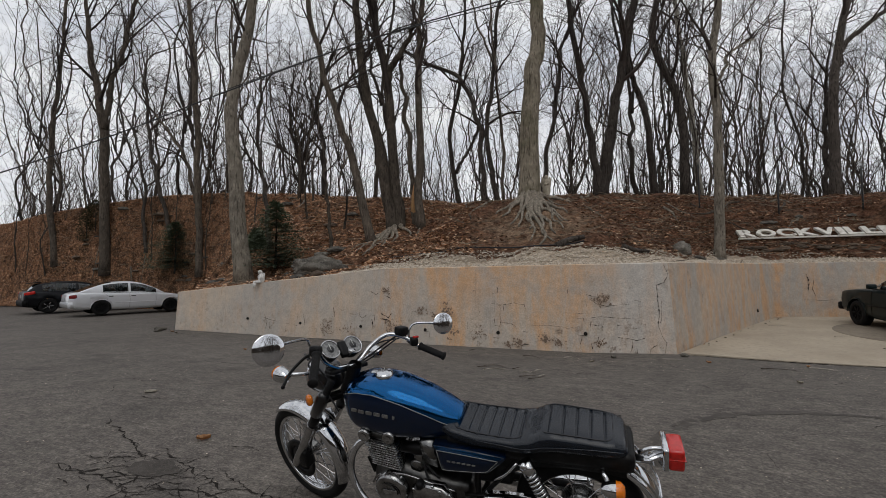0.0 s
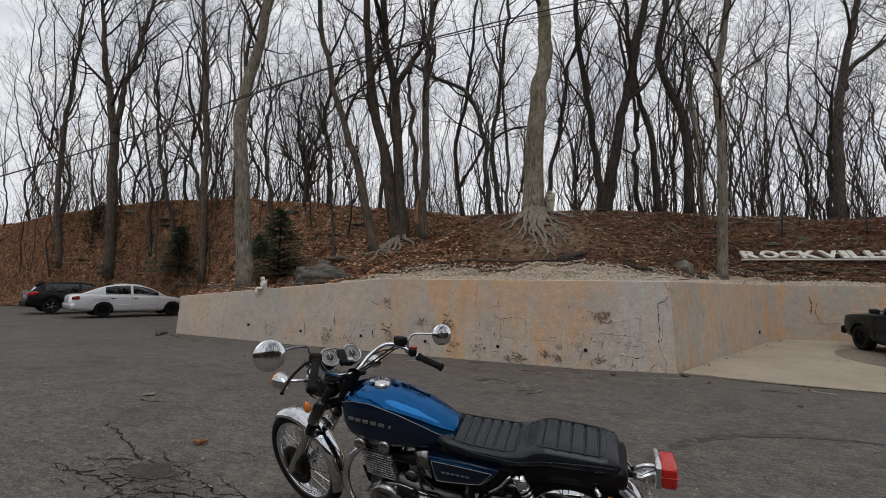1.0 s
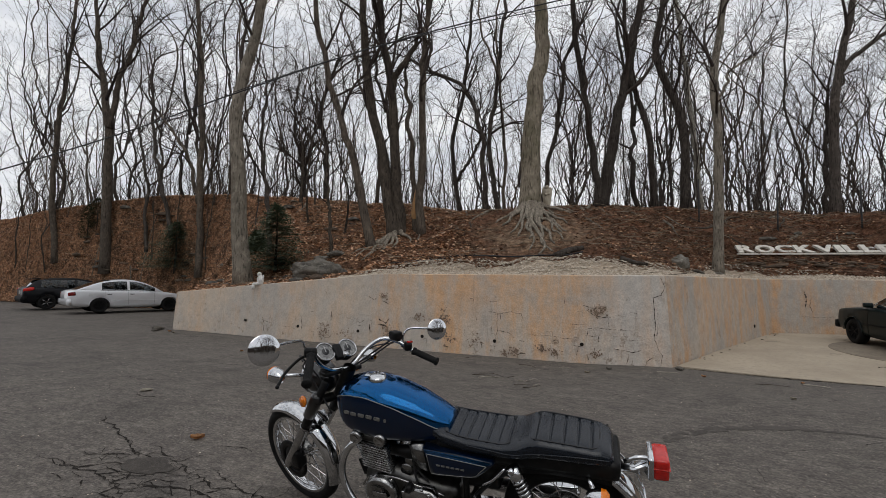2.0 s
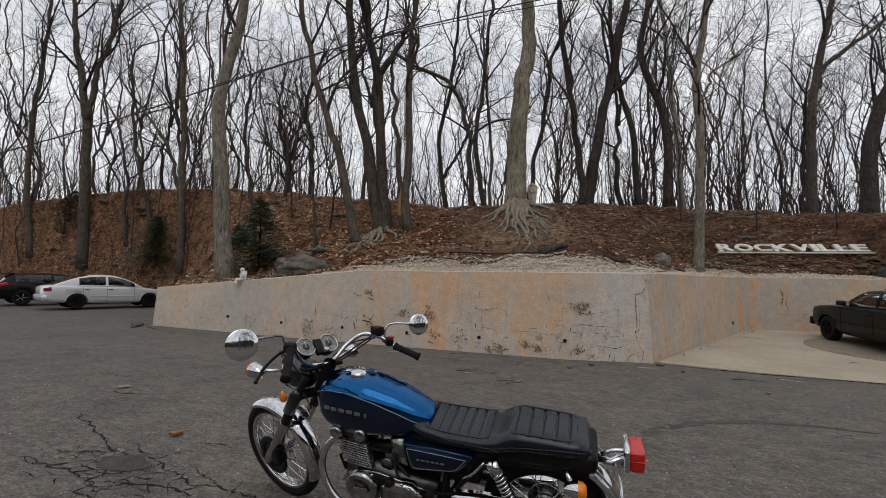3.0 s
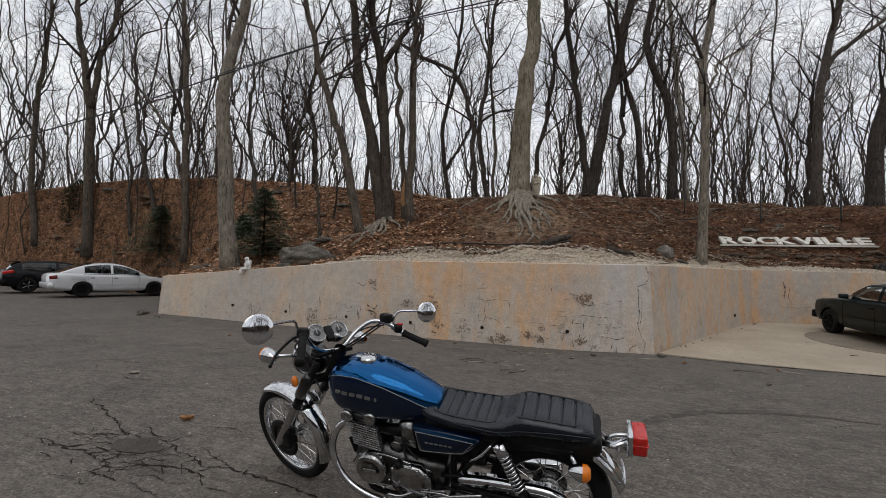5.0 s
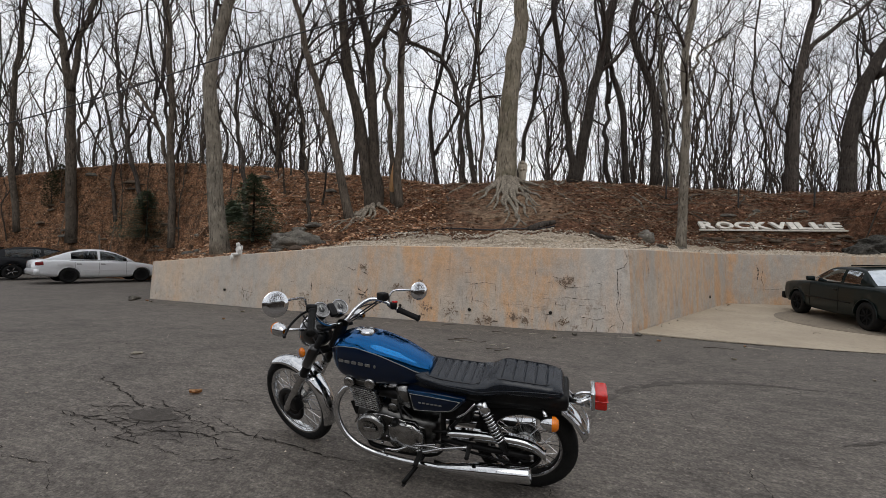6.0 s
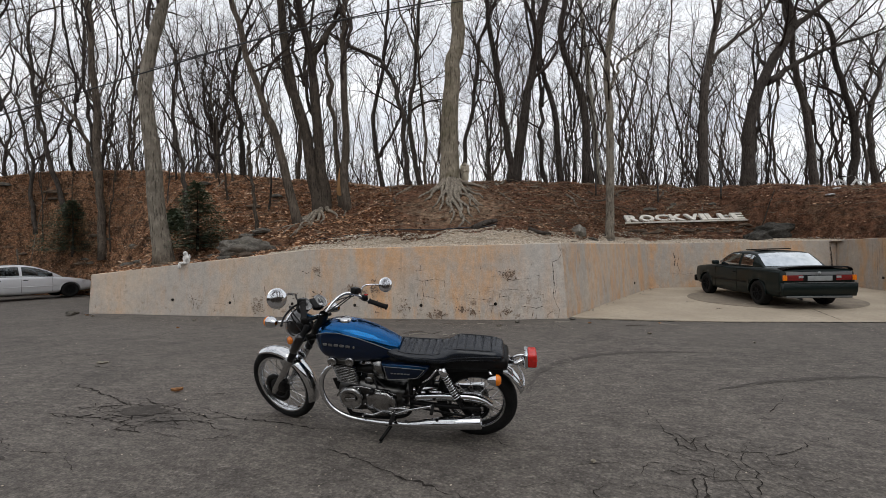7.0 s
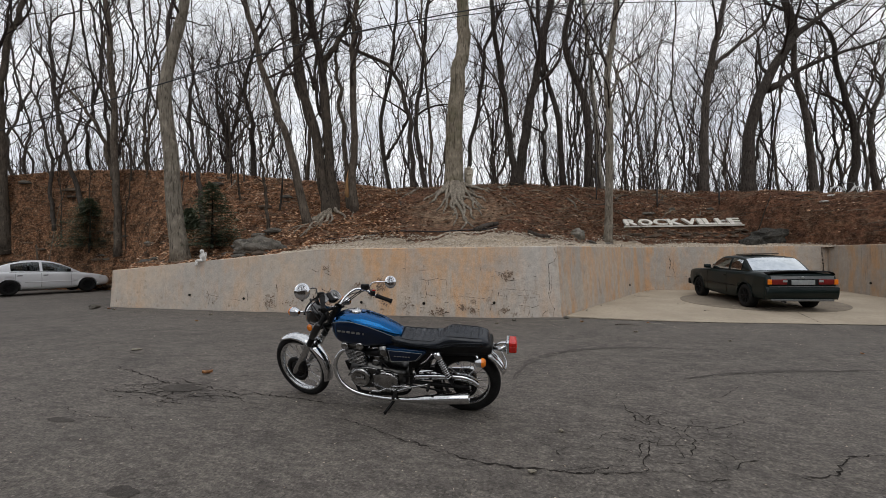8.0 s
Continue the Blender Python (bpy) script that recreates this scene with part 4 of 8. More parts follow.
def undergrowth():
    """Thin saplings and brush that close the view between the trunks behind the crest."""
    rng = random.Random(404)
    verts, faces = [], []
    for i in range(3400):
        u = rng.uniform(-48, 36)
        v = float(np.interp(u, CREST_U, CREST_V)) + rng.uniform(2.0, 34)
        if 0 < u < 0.55 * v and rng.random() < 0.5:
            continue
        x, y = plan(u, v)
        z, h, r = hill_z(u, v) - 0.1, rng.uniform(1.6, 6.5), rng.uniform(0.010, 0.034)
        a, b = rng.gauss(0, 0.14), rng.gauss(0, 0.14)
        pts = [(x, y, z)]
        for k in range(4):
            a, b = a + rng.gauss(0, 0.13), b + rng.gauss(0, 0.13)
            q = pts[-1]
            pts.append((q[0] + a * h / 4, q[1] + b * h / 4, q[2] + h / 4))
        tube(verts, faces, pts, [r, r * 0.9, r * 0.7, r * 0.5, 0.006], 3, cap=False)
        for k in range(3):
            o = np.array(pts[1 + k])
            w = np.array((rng.gauss(0, 0.5), rng.gauss(0, 0.5), rng.uniform(0.3, 0.9))) * h * 0.26
            tube(verts, faces, [o, o + w * 0.5 + np.array((0, 0, 0.04)), o + w], [r * 0.5, r * 0.35, 0.005], 3, cap=False)
    tagged(solid("undergrowth", verts, faces, M_TWIG), "bare brush and thin saplings behind the crest", "brush", kind="stuff")


undergrowth()

# ---- solids for vehicles ----
def lathe(profile, seg=28, axis="y"):
    """Turns (radius, along) points round an axis."""
    bm = bmesh.new()
    rings = []
    for r, a in profile:
        ring = []
        for k in range(seg):
            w = 2 * math.pi * k / seg
            c, s = r * math.cos(w), r * math.sin(w)
            ring.append(bm.verts.new({"y": (c, a, s), "x": (a, c, s), "z": (c, s, a)}[axis]))
        rings.append(ring)
    for p, q in zip(rings, rings[1:]):
        for k in range(seg):
            bm.faces.new((p[k], p[(k + 1) % seg], q[(k + 1) % seg], q[k]))
    bmesh.ops.remove_doubles(bm, verts=bm.verts, dist=1e-6)
    return bm


def loft(rings, closed=True, caps=True):
    """Skins a row of rings of points."""
    bm = bmesh.new()
    vv = [[bm.verts.new(p) for p in ring] for ring in rings]
    n = len(vv[0])
    for a, b in zip(vv, vv[1:]):
        for k in range(n if closed else n - 1):
            bm.faces.new((a[k], a[(k + 1) % n], b[(k + 1) % n], b[k]))
    if caps and closed:
        bm.faces.new(vv[0])
        bm.faces.new(vv[-1])
    return bm


def box(cx, cy, cz, sx, sy, sz, bevel=0.01, seg=2, bm=None):
    bm = bm or bmesh.new()
    made = bmesh.ops.create_cube(bm, size=1)["verts"]
    for v in made:
        v.co = Vector((cx + v.co.x * sx, cy + v.co.y * sy, cz + v.co.z * sz))
    if bevel:
        edges = list({e for v in made for e in v.link_edges})
        bmesh.ops.bevel(bm, geom=edges, offset=bevel, segments=seg, profile=0.6, affect="EDGES")
    return bm


def turned(bm, rx=0, ry=0, rz=0, at=(0, 0, 0), to=(0, 0, 0)):
    """Turns a bmesh about a point, then shifts it."""
    m = Matrix.Translation(Vector(at) + Vector(to)) @ pose(0, 0, 0, rx, ry, rz) @ Matrix.Translation(-Vector(at))
    bmesh.ops.transform(bm, matrix=m, verts=bm.verts)
    return bm


def pipe(name, points, radius, material, parent, sides=8, n=16, label="", r2=None):
    verts, faces = [], []
    path = smooth_path(points, n) if len(points) > 2 else np.linspace(points[0], points[1], 2)
    r2 = radius if r2 is None else r2
    tube(verts, faces, path, np.linspace(radius, r2, len(path)), sides)
    return solid(name, verts, faces, material, parent, label)


def wheel(name, parent, at, radius, width, rim_r, hub_r, hub_w, spokes=0, basis=None, label=""):
    """A wire wheel: the hub, with tyre, rim and spokes on it; the axle lies along y."""
    w = part(name, lathe([(0.0, -hub_w), (0.012, -hub_w), (0.014, -hub_w * 0.8), (hub_r, -hub_w * 0.72), (hub_r, -hub_w * 0.55), (hub_r * 0.6, -hub_w * 0.4), (hub_r * 0.6, hub_w * 0.4), (hub_r, hub_w * 0.55), (hub_r, hub_w * 0.72), (0.014, hub_w * 0.8), (0.012, hub_w), (0.0, hub_w)], 20), M_ALLOY, parent, label)
    w.matrix_basis = (basis or Matrix()) @ pose(*at)
    h = width / 2
    tyre = []
    for k in range(25):
        a = math.pi * (1.18 - 2.36 * k / 24)
        groove = 0.004 if k in (9, 12, 15) else 0.0
        tyre.append((radius - h * 0.98 + (h * 0.98 - groove) * math.cos(a), h * math.sin(a)))
    tyre.append(tyre[0])
    part("tyre", lathe(tyre, 48), M_RUBBER, w)
    b = h * 0.72
    part("rim", lathe([(rim_r + 0.012, -b), (rim_r - 0.006, -b * 1.04), (rim_r - 0.016, -b * 0.8), (rim_r - 0.012, -b * 0.55), (rim_r - 0.022, -b * 0.2), (rim_r - 0.022, b * 0.2), (rim_r - 0.012, b * 0.55), (rim_r - 0.016, b * 0.8), (rim_r - 0.006, b * 1.04), (rim_r + 0.012, b)], 48), M_CHROME, w, "chrome wheel rim")
    if spokes:
        me = None
        for k in range(spokes):
            side = 1 if k % 2 else -1
            twist = 0.33 if (k // 2) % 2 else -0.33
            a = 2 * math.pi * k / spokes
            p0 = Vector((hub_r * 0.95 * math.cos(a), side * hub_w * 0.62, hub_r * 0.95 * math.sin(a)))
            p1 = Vector((rim_r * math.cos(a + twist), 0, rim_r * math.sin(a + twist)))
            if me is None:
                vv, ff = [], []
                tube(vv, ff, [(0, 0, 0), (0, 0, 1)], [0.0022, 0.0022], 5)
                me = bpy.data.meshes.new("spoke")
                me.from_pydata(vv, [], ff)
                me.materials.append(M_STEEL)
            o = new("spoke", me)
            o.parent = w
            o.matrix_basis = Matrix.Translation(p0) @ (p1 - p0).to_track_quat("Z", "Y").to_matrix().to_4x4() @ Matrix.Diagonal((1, 1, (p1 - p0).length, 1))
    return w


def motorcycle():
    bike = tagged(new("motorcycle"), "blue roadster motorcycle with black stepped seat on its side stand", "motorcycle")
    bike.matrix_world = pose(0.2455, 1.376, 0.032, 0, 0, 186.35) @ pose(0, 0, 0, -18.0, 0, 0) @ Matrix.Diagonal((0.966, 0.966, 0.966, 1))
    rake, head = radians(27), Vector((1.08, 0, 0.88))
    axis = Vector((-math.sin(rake), 0, math.cos(rake)))
    steer = Matrix.Translation(head) @ Matrix.Rotation(radians(-16.5), 4, Vector((0, -0.309, 0.951))) @ Matrix.Translation(-head)
    bars = Matrix.Translation((0.036, 0, -0.030)) @ Matrix.Translation(head) @ Matrix.Rotation(radians(-27.7), 4, axis) @ Matrix.Translation(-head)

    def steered(ob):
        ob.matrix_basis = bars @ ob.matrix_basis
        return ob

    def forked(ob):
        ob.matrix_basis = steer @ ob.matrix_basis
        return ob

    fa, ra = Vector((1.557, 0.036, 0.356)), Vector((0.0, -0.025, 0.272))
    front = wheel("front_wheel", bike, fa, 0.298, 0.074, 0.237, 0.052, 0.060, 36, steer, "front wire wheel with disc brake")
    rear = wheel("rear_wheel", bike, ra, 0.291, 0.106, 0.210, 0.085, 0.075, 36, None, "rear wire wheel with drum hub")
    # brake disc, caliper, sprocket
    part("brake_disc", lathe([(0.075, 0.062), (0.116, 0.062), (0.116, 0.067), (0.075, 0.067), (0.075, 0.062)], 36), M_BLACKMETAL, front, "dark steel brake disc")
    part("disc_carrier", lathe([(0.0, 0.070), (0.05, 0.070), (0.082, 0.060), (0.082, 0.056), (0.0, 0.056)], 20), M_BLACKMETAL, front)
    part("sprocket", lathe([(0.04, 0.088), (0.096, 0.088), (0.100, 0.094), (0.096, 0.100), (0.04, 0.100), (0.04, 0.088)], 36), M_BLACKMETAL, rear, "dark toothed rear sprocket")
    for k in range(5):
        a = k * 2 * math.pi / 5
        part("sprocket_bolt", turned(lathe([(0.0, 0.100), (0.011, 0.100), (0.011, 0.112), (0.0, 0.112)], 8), to=(0.06 * math.cos(a), 0, 0.06 * math.sin(a))), M_STEEL, rear)
    forked(part("brake_caliper", box(fa.x - 0.085, fa.y + 0.082, fa.z + 0.045, 0.075, 0.06, 0.10, 0.015), M_BLACKMETAL, bike))

    # fork, yokes, headlamp
    up = Vector((-0.634, -0.053, 0.772))
    for s in (1, -1):
        y = 0.098 * s
        vv, ff = [], []
        p = [fa + Vector((0.012, y, -0.02)) + up * d for d in (0.0, 0.03, 0.06, 0.22, 0.36, 0.372)]
        tube(vv, ff, [tuple(q) for q in p], [0.018, 0.024, 0.026, 0.026, 0.026, 0.030], 14)
        forked(solid("fork_lower", vv, ff, M_STEEL, bike, "satin alloy fork slider"))
        vv, ff = [], []
        tube(vv, ff, [tuple(fa + Vector((0.012, y, -0.02)) + up * d) for d in (0.36, 0.45, 0.46, 0.74)], [0.027, 0.027, 0.019, 0.019], 12)
        forked(solid("fork_tube", vv, ff, M_BLACKMETAL, bike))
        vv, ff = [], []
        tube(vv, ff, [tuple(fa + Vector((0.018, y * 1.06, -0.02)) + up * d) for d in (0.46, 0.475, 0.62, 0.64)], [0.022, 0.034, 0.034, 0.022], 12)
        forked(solid("fork_cover", vv, ff, M_GLOSS, bike))
        steered(part("side_reflector", turned(lathe([(0.0, 0.0), (0.026, 0.0), (0.029, 0.006), (0.026, 0.013), (0.0, 0.016)] if s > 0 else [(0.0, 0.0), (0.026, 0.0), (0.029, -0.006), (0.026, -0.013), (0.0, -0.016)], 20), to=(1.172, 0.142 * s, 0.795)), M_AMBER, bike, "round amber side reflector"))
        # indicator
        steered(pipe("indicator_stalk", [(1.165, 0.11 * s, 0.925), (1.185, 0.25 * s, 0.945)], 0.010, M_CHROME, bike))
        ind = steered(part("indicator", turned(lathe([(0.012, -0.05), (0.030, -0.035), (0.038, -0.005), (0.040, 0.018)], 20, "x"), to=(1.19, 0.278 * s, 0.95)), M_CHROME, bike, "chrome bullet indicator"))
        part("lens", turned(lathe([(0.040, 0.018), (0.038, 0.036), (0.024, 0.050), (0.0, 0.054)], 20, "x"), to=(1.19, 0.278 * s, 0.95)), M_AMBER, ind)
    steered(part("lower_yoke", box(1.145, 0, 0.79, 0.07, 0.22, 0.028, 0.010), M_BLACKMETAL, bike))
    steered(part("upper_yoke", box(1.060, 0, 0.952, 0.06, 0.22, 0.022, 0.008), M_BLACKMETAL, bike))
    lamp = steered(part("headlamp", turned(lathe([(0.0, -0.085), (0.035, -0.08), (0.075, -0.04), (0.092, 0.01), (0.096, 0.045), (0.088, 0.052)], 28, "x"), to=(1.225, 0, 0.875)), M_GLOSS, bike))
    part("headlamp_rim", turned(lathe([(0.088, 0.050), (0.100, 0.045), (0.102, 0.060), (0.090, 0.068)], 28, "x"), to=(1.225, 0, 0.875)), M_CHROME, lamp)
    part("headlamp_glass", turned(lathe([(0.090, 0.060), (0.06, 0.078), (0.0, 0.086)], 28, "x"), to=(1.225, 0, 0.875)), M_GLASS, lamp)

    # dials
    for s in (1, -1):
        d = part("dial", turned(lathe([(0.0, -0.075), (0.030, -0.075), (0.046, -0.05), (0.051, -0.01), (0.053, 0.0), (0.047, 0.004)], 28, "z"), ry=-46, to=(1.104, 0.066 * s, 1.047)), M_BLACKMETAL, bike, "round instrument in a black cup")
        part("dial_ring", turned(lathe([(0.045, 0.0), (0.053, 0.0), (0.052, 0.007), (0.046, 0.006), (0.045, 0.0)], 28, "z"), ry=-46, to=(1.104, 0.066 * s, 1.047)), M_STEEL, d)
        part("dial_face", turned(lathe([(0.0, 0.002), (0.045, 0.001)], 28, "z"), ry=-46, to=(1.104, 0.066 * s, 1.047)), M_DIALGREY, d)
        part("dial_scale", turned(lathe([(0.0, 0.004), (0.019, 0.004), (0.019, 0.003)], 28, "z"), ry=-46, to=(1.104, 0.066 * s, 1.047)), M_DIAL, d)
        part("needle", turned(box(0.012, 0, 0.006, 0.034, 0.003, 0.002, 0), ry=-46, to=(1.104, 0.066 * s, 1.047)), M_PALE, d)
        steered(d)
    steered(part("warning_panel", turned(box(0, 0, 0, 0.085, 0.045, 0.03, 0.008), ry=-46, to=(1.092, 0, 1.038)), M_BLACKMETAL, bike))
    steered(part("ignition_lock", turned(lathe([(0.0, 0.0), (0.018, 0.0), (0.018, 0.02), (0.0, 0.02)], 14, "z"), ry=-20, to=(1.02, 0, 1.035)), M_STEEL, bike))

    # handlebar with its controls
    bar = [(0.735, -0.358, 1.0), (0.862, -0.318, 1.035), (0.935, -0.275, 1.078), (1.005, -0.215, 1.090), (1.048, -0.14, 1.035), (1.050, -0.07, 0.975), (1.045, 0.0, 0.962), (1.045, 0.07, 0.972), (1.02, 0.15, 1.02), (0.965, 0.215, 1.085), (0.91, 0.262, 1.125), (0.845, 0.295, 1.122), (0.725, 0.382, 1.051)]
    steered(pipe("handlebar", bar, 0.0115, M_CHROME, bike, 12, 44, "raised chrome handlebar"))
    for s in (1, -1):
        g0, g1 = (Vector((0.845, 0.295, 1.122)), Vector((0.721, 0.385, 1.049))) if s > 0 else (Vector((0.862, -0.318, 1.035)), Vector((0.727, -0.362, 0.998)))
        vv, ff = [], []
        pts = [g0.lerp(g1, f) for f in np.linspace(0, 1, 24)]
        tube(vv, ff, [tuple(p) for p in pts], [0.021 if i in (0, 1, 22, 23) else (0.0165 if i % 2 else 0.0178) for i in range(24)], 14)
        steered(solid("grip", vv, ff, M_RUBBER, bike, "ribbed black rubber grip"))
        steered(part("switch_housing", turned(box(0, 0, 0, 0.05, 0.04, 0.045, 0.012), rz=22 * s, to=(0.872, 0.282, 1.128) if s > 0 else (0.890, -0.300, 1.058)), M_BLACKMETAL, bike))
        steered(pipe("lever", [(0.89, 0.285, 1.115), (0.925, 0.312, 1.090), (0.92, 0.375, 1.045), (0.879, 0.428, 1.010)] if s > 0 else [(0.91, -0.29, 1.055), (0.94, -0.31, 1.045), (0.87, -0.375, 1.005), (0.80, -0.425, 0.975)], 0.0065, M_BLACKMETAL, bike, 8, 14))
        steered(part("lever_ball", turned(lathe([(0.0, -0.009), (0.007, -0.006), (0.009, 0.0), (0.007, 0.006), (0.0, 0.009)], 10, "z"), to=(0.877, 0.430, 1.009) if s > 0 else (0.797, -0.428, 0.973)), M_BLACKMETAL, bike))
        mx, my, mz = (0.765, 0.540, 1.205) if s > 0 else (0.790, -0.415, 1.150)
        stem = [(0.905, 0.275, 1.115), (0.912, 0.29, 1.150), (0.88, 0.325, 1.186), (0.80, 0.46, 1.208), (mx + 0.012, my - 0.012, mz)] if s > 0 else [(0.910, -0.288, 1.06), (0.915, -0.292, 1.115), (0.900, -0.320, 1.148), (0.835, -0.38, 1.152), (mx + 0.012, my + 0.01, mz)]
        steered(pipe("mirror_stem", stem, 0.006, M_CHROME, bike, 8, 26))
        aim = Vector((2.0, -0.85, 0.22)) if s > 0 else Vector((1.75, -1.1, 0.14))
        aim = (bike.matrix_world @ steer).to_3x3().normalized().inverted() @ aim
        tip = Matrix.Translation((mx, my, mz)) @ aim.to_track_quat("-X", "Z").to_matrix().to_4x4()
        shell = part("mirror", lathe([(0.0, 0.040), (0.030, 0.036), (0.052, 0.020), (0.064, 0.0), (0.065, -0.008)], 28, "x"), M_CHROME, bike, "round chrome rear-view mirror")
        shell.matrix_basis = bars @ tip @ Matrix.Diagonal((0.91, 0.91, 0.91, 1) if s > 0 else (0.86, 0.86, 0.86, 1))
        part("mirror_glass", lathe([(0.065, -0.008), (0.061, -0.011), (0.040, -0.0135), (0.020, -0.0145), (0.0, -0.015)], 28, "x"), M_MIRROR, shell)
    steered(part("brake_reservoir", turned(box(0, 0, 0, 0.06, 0.05, 0.045, 0.008), to=(0.945, -0.262, 1.112)), M_BLACKMETAL, bike, "square black brake fluid reservoir"))
    steered(part("kill_switch", turned(box(0, 0, 0, 0.02, 0.03, 0.012, 0.004), to=(0.880, -0.305, 1.082)), M_RED, bike, "small red switch"))
    for k, (y0, z1, x1) in enumerate(((0.27, 0.86, 1.10), (-0.26, 0.80, 1.12), (0.25, 0.74, 1.06), (-0.24, 0.72, 1.05))):
        steered(pipe("cable", [(0.96, y0, 1.07), (1.08, y0 * 0.8, 1.06 - 0.03 * k), (1.15, y0 * 0.45, 0.97 - 0.03 * k), (x1, y0 * 0.2, z1)], 0.0045, M_CABLE, bike, 6, 18))
    hose = [tuple(bars @ Vector(q)) for q in ((0.96, -0.25, 1.09), (1.10, -0.20, 0.98))] + [tuple(steer @ Vector(q)) for q in ((1.24, -0.02, 0.80), (1.33, 0.09, 0.62), (1.45, 0.115, 0.42))]
    pipe("brake_hose", hose, 0.005, M_CABLE, bike, 6, 22)

    # mudguards
    def guard(name, c, r, a0, a1, half, basis=None, lip=0.0, label="chrome mudguard"):
        rings = []
        for a in np.linspace(radians(a0), radians(a1), 26):
            ring = []
            for k in range(9):
                w = -1 + 2 * k / 8
                rr = r - 0.030 * abs(w) ** 2.2
                ring.append((c[0] + rr * math.cos(a), half * w, c[2] + rr * math.sin(a)))
            for k in range(8, -1, -1):
                w = -1 + 2 * k / 8
                rr = r - 0.030 * abs(w) ** 2.2 - 0.004
                ring.append((c[0] + rr * math.cos(a), half * 0.97 * w, c[2] + rr * math.sin(a)))
            rings.append(ring)
        o = part(name, loft(rings), M_CHROME, bike, label)
        if basis:
            o.matrix_basis = basis
        return o

    guard("front_mudguard", fa, 0.322, 62, 200, 0.060, steer @ Matrix.Translation((0, fa.y, 0)))
    guard("rear_mudguard", (0, 0, 0.285), 0.365, 92, 160, 0.080, None)
    part("inner_mudguard", loft([[(x, y * 0.10, z0 + (z1 - z0) * q) for y, q in ((-1, 0), (-1, 1), (1, 1), (1, 0), (0.8, 0), (0.8, 0.85), (-0.8, 0.85), (-0.8, 0))] for x, z0, z1 in ((0.36, 0.44, 0.62), (0.30, 0.50, 0.63), (0.20, 0.555, 0.635), (0.05, 0.575, 0.64), (-0.12, 0.572, 0.64), (-0.20, 0.56, 0.62))]), M_BLACKMETAL, bike, "black inner rear mudguard")
    for s in (1, -1):
        forked(pipe("mudguard_stay", [(fa.x - 0.26, fa.y + 0.060 * s, fa.z + 0.12), (fa.x - 0.12, fa.y + 0.082 * s, fa.z + 0.06), (fa.x - 0.02, fa.y + 0.085 * s, fa.z)], 0.005, M_CHROME, bike, 6, 10))
        forked(part("mudguard_bracket", turned(box(0, 0, 0, 0.10, 0.006, 0.07, 0.002), ry=20, to=(fa.x - 0.165, fa.y + 0.070 * s, fa.z + 0.225)), M_CHROME, bike))
    pipe("mudguard_hoop", [(-0.22, 0.082, 0.605), (-0.29, 0.083, 0.52), (-0.330, 0.07, 0.445), (-0.336, 0.0, 0.43), (-0.330, -0.07, 0.445), (-0.29, -0.083, 0.52), (-0.22, -0.082, 0.605)], 0.006, M_CHROME, bike, 8, 30)

    # tank
    def tank_ring(x, grow=0.0, lo=0.0, hi=1.0, n=30):
        f = np.interp(x, (0.50, 0.56, 0.66, 0.80, 0.92, 1.00, 1.045, 1.062), (0.070, 0.098, 0.122, 0.142, 0.146, 0.128, 0.085, 0.03))
        t = np.interp(x, (0.50, 0.56, 0.66, 0.80, 0.88, 0.96, 1.02, 1.05, 1.062), (0.752, 0.785, 0.838, 0.888, 0.902, 0.898, 0.875, 0.845, 0.815))
        b = np.interp(x, (0.50, 0.60, 0.80, 0.98, 1.04, 1.062), (0.660, 0.640, 0.632, 0.662, 0.715, 0.765))
        mid = b + (t - b) * 0.42
        ring = []
        for k in range(n + 1):
            a = -math.pi / 2 + 2 * math.pi * (lo + (hi - lo) * k / n)
            c, s = math.cos(a), math.sin(a)
            e = 0.62 if s > 0 else 0.42
            w = (f + grow) * math.copysign(abs(c) ** e, c)
            z = mid + ((t - mid + grow) * abs(s) ** 0.85 if s > 0 else -(mid - b + grow) * abs(s) ** 0.6)
            ring.append((x + 0.13 * max(0.0, x - 0.75), w, z))
        return ring

    xs = np.r_[0.50, 0.51, np.linspace(0.53, 1.0, 22), 1.02, 1.035, 1.05, 1.058, 1.062]
    tank = part("fuel_tank", loft([tank_ring(x)[:-1] for x in xs]), M_BLUE, bike, "metallic blue teardrop fuel tank")
    for s in (1, -1):
        rings, edge = [], []
        for x in np.linspace(0.535, 1.048, 26):
            top = np.interp(x, (0.535, 0.62, 0.75, 0.9, 1.0, 1.048), (0.275, 0.312, 0.345, 0.368, 0.368, 0.335))
            lo = 0.085
            r = tank_ring(x, 0.0022, lo, top, 12)
            rings.append([(q[0], q[1] * s, q[2]) for q in r])
            edge.append((r[-1][0], r[-1][1] * s * 1.004, r[-1][2]))
        part("tank_panel", loft(rings, closed=False), M_NAVY, bike, "dark navy side of the tank")
        pipe("pinstripe", edge, 0.0020, M_BADGE, bike, 6, 40)
        # pale raised bars
        for k in range(6):
            x = 0.968 - 0.036 * k
            r = tank_ring(x, 0.004, 0.265, 0.285, 2)[1]
            part("badge_bar", turned(box(0, 0, 0, 0.030 if k != 5 else 0.011, 0.003, 0.017, 0.004), rx=-4 * s, ry=-6, to=(r[0], r[1] * s, r[2] - 0.004)), M_BADGE, bike)
    cap = part("filler_cap", turned(lathe([(0.0, 0.012), (0.034, 0.012), (0.040, 0.006), (0.044, 0.0), (0.044, -0.01)], 24, "z"), ry=-3, to=(0.885, 0, 0.905)), M_CHROME, bike, "chrome filler cap")
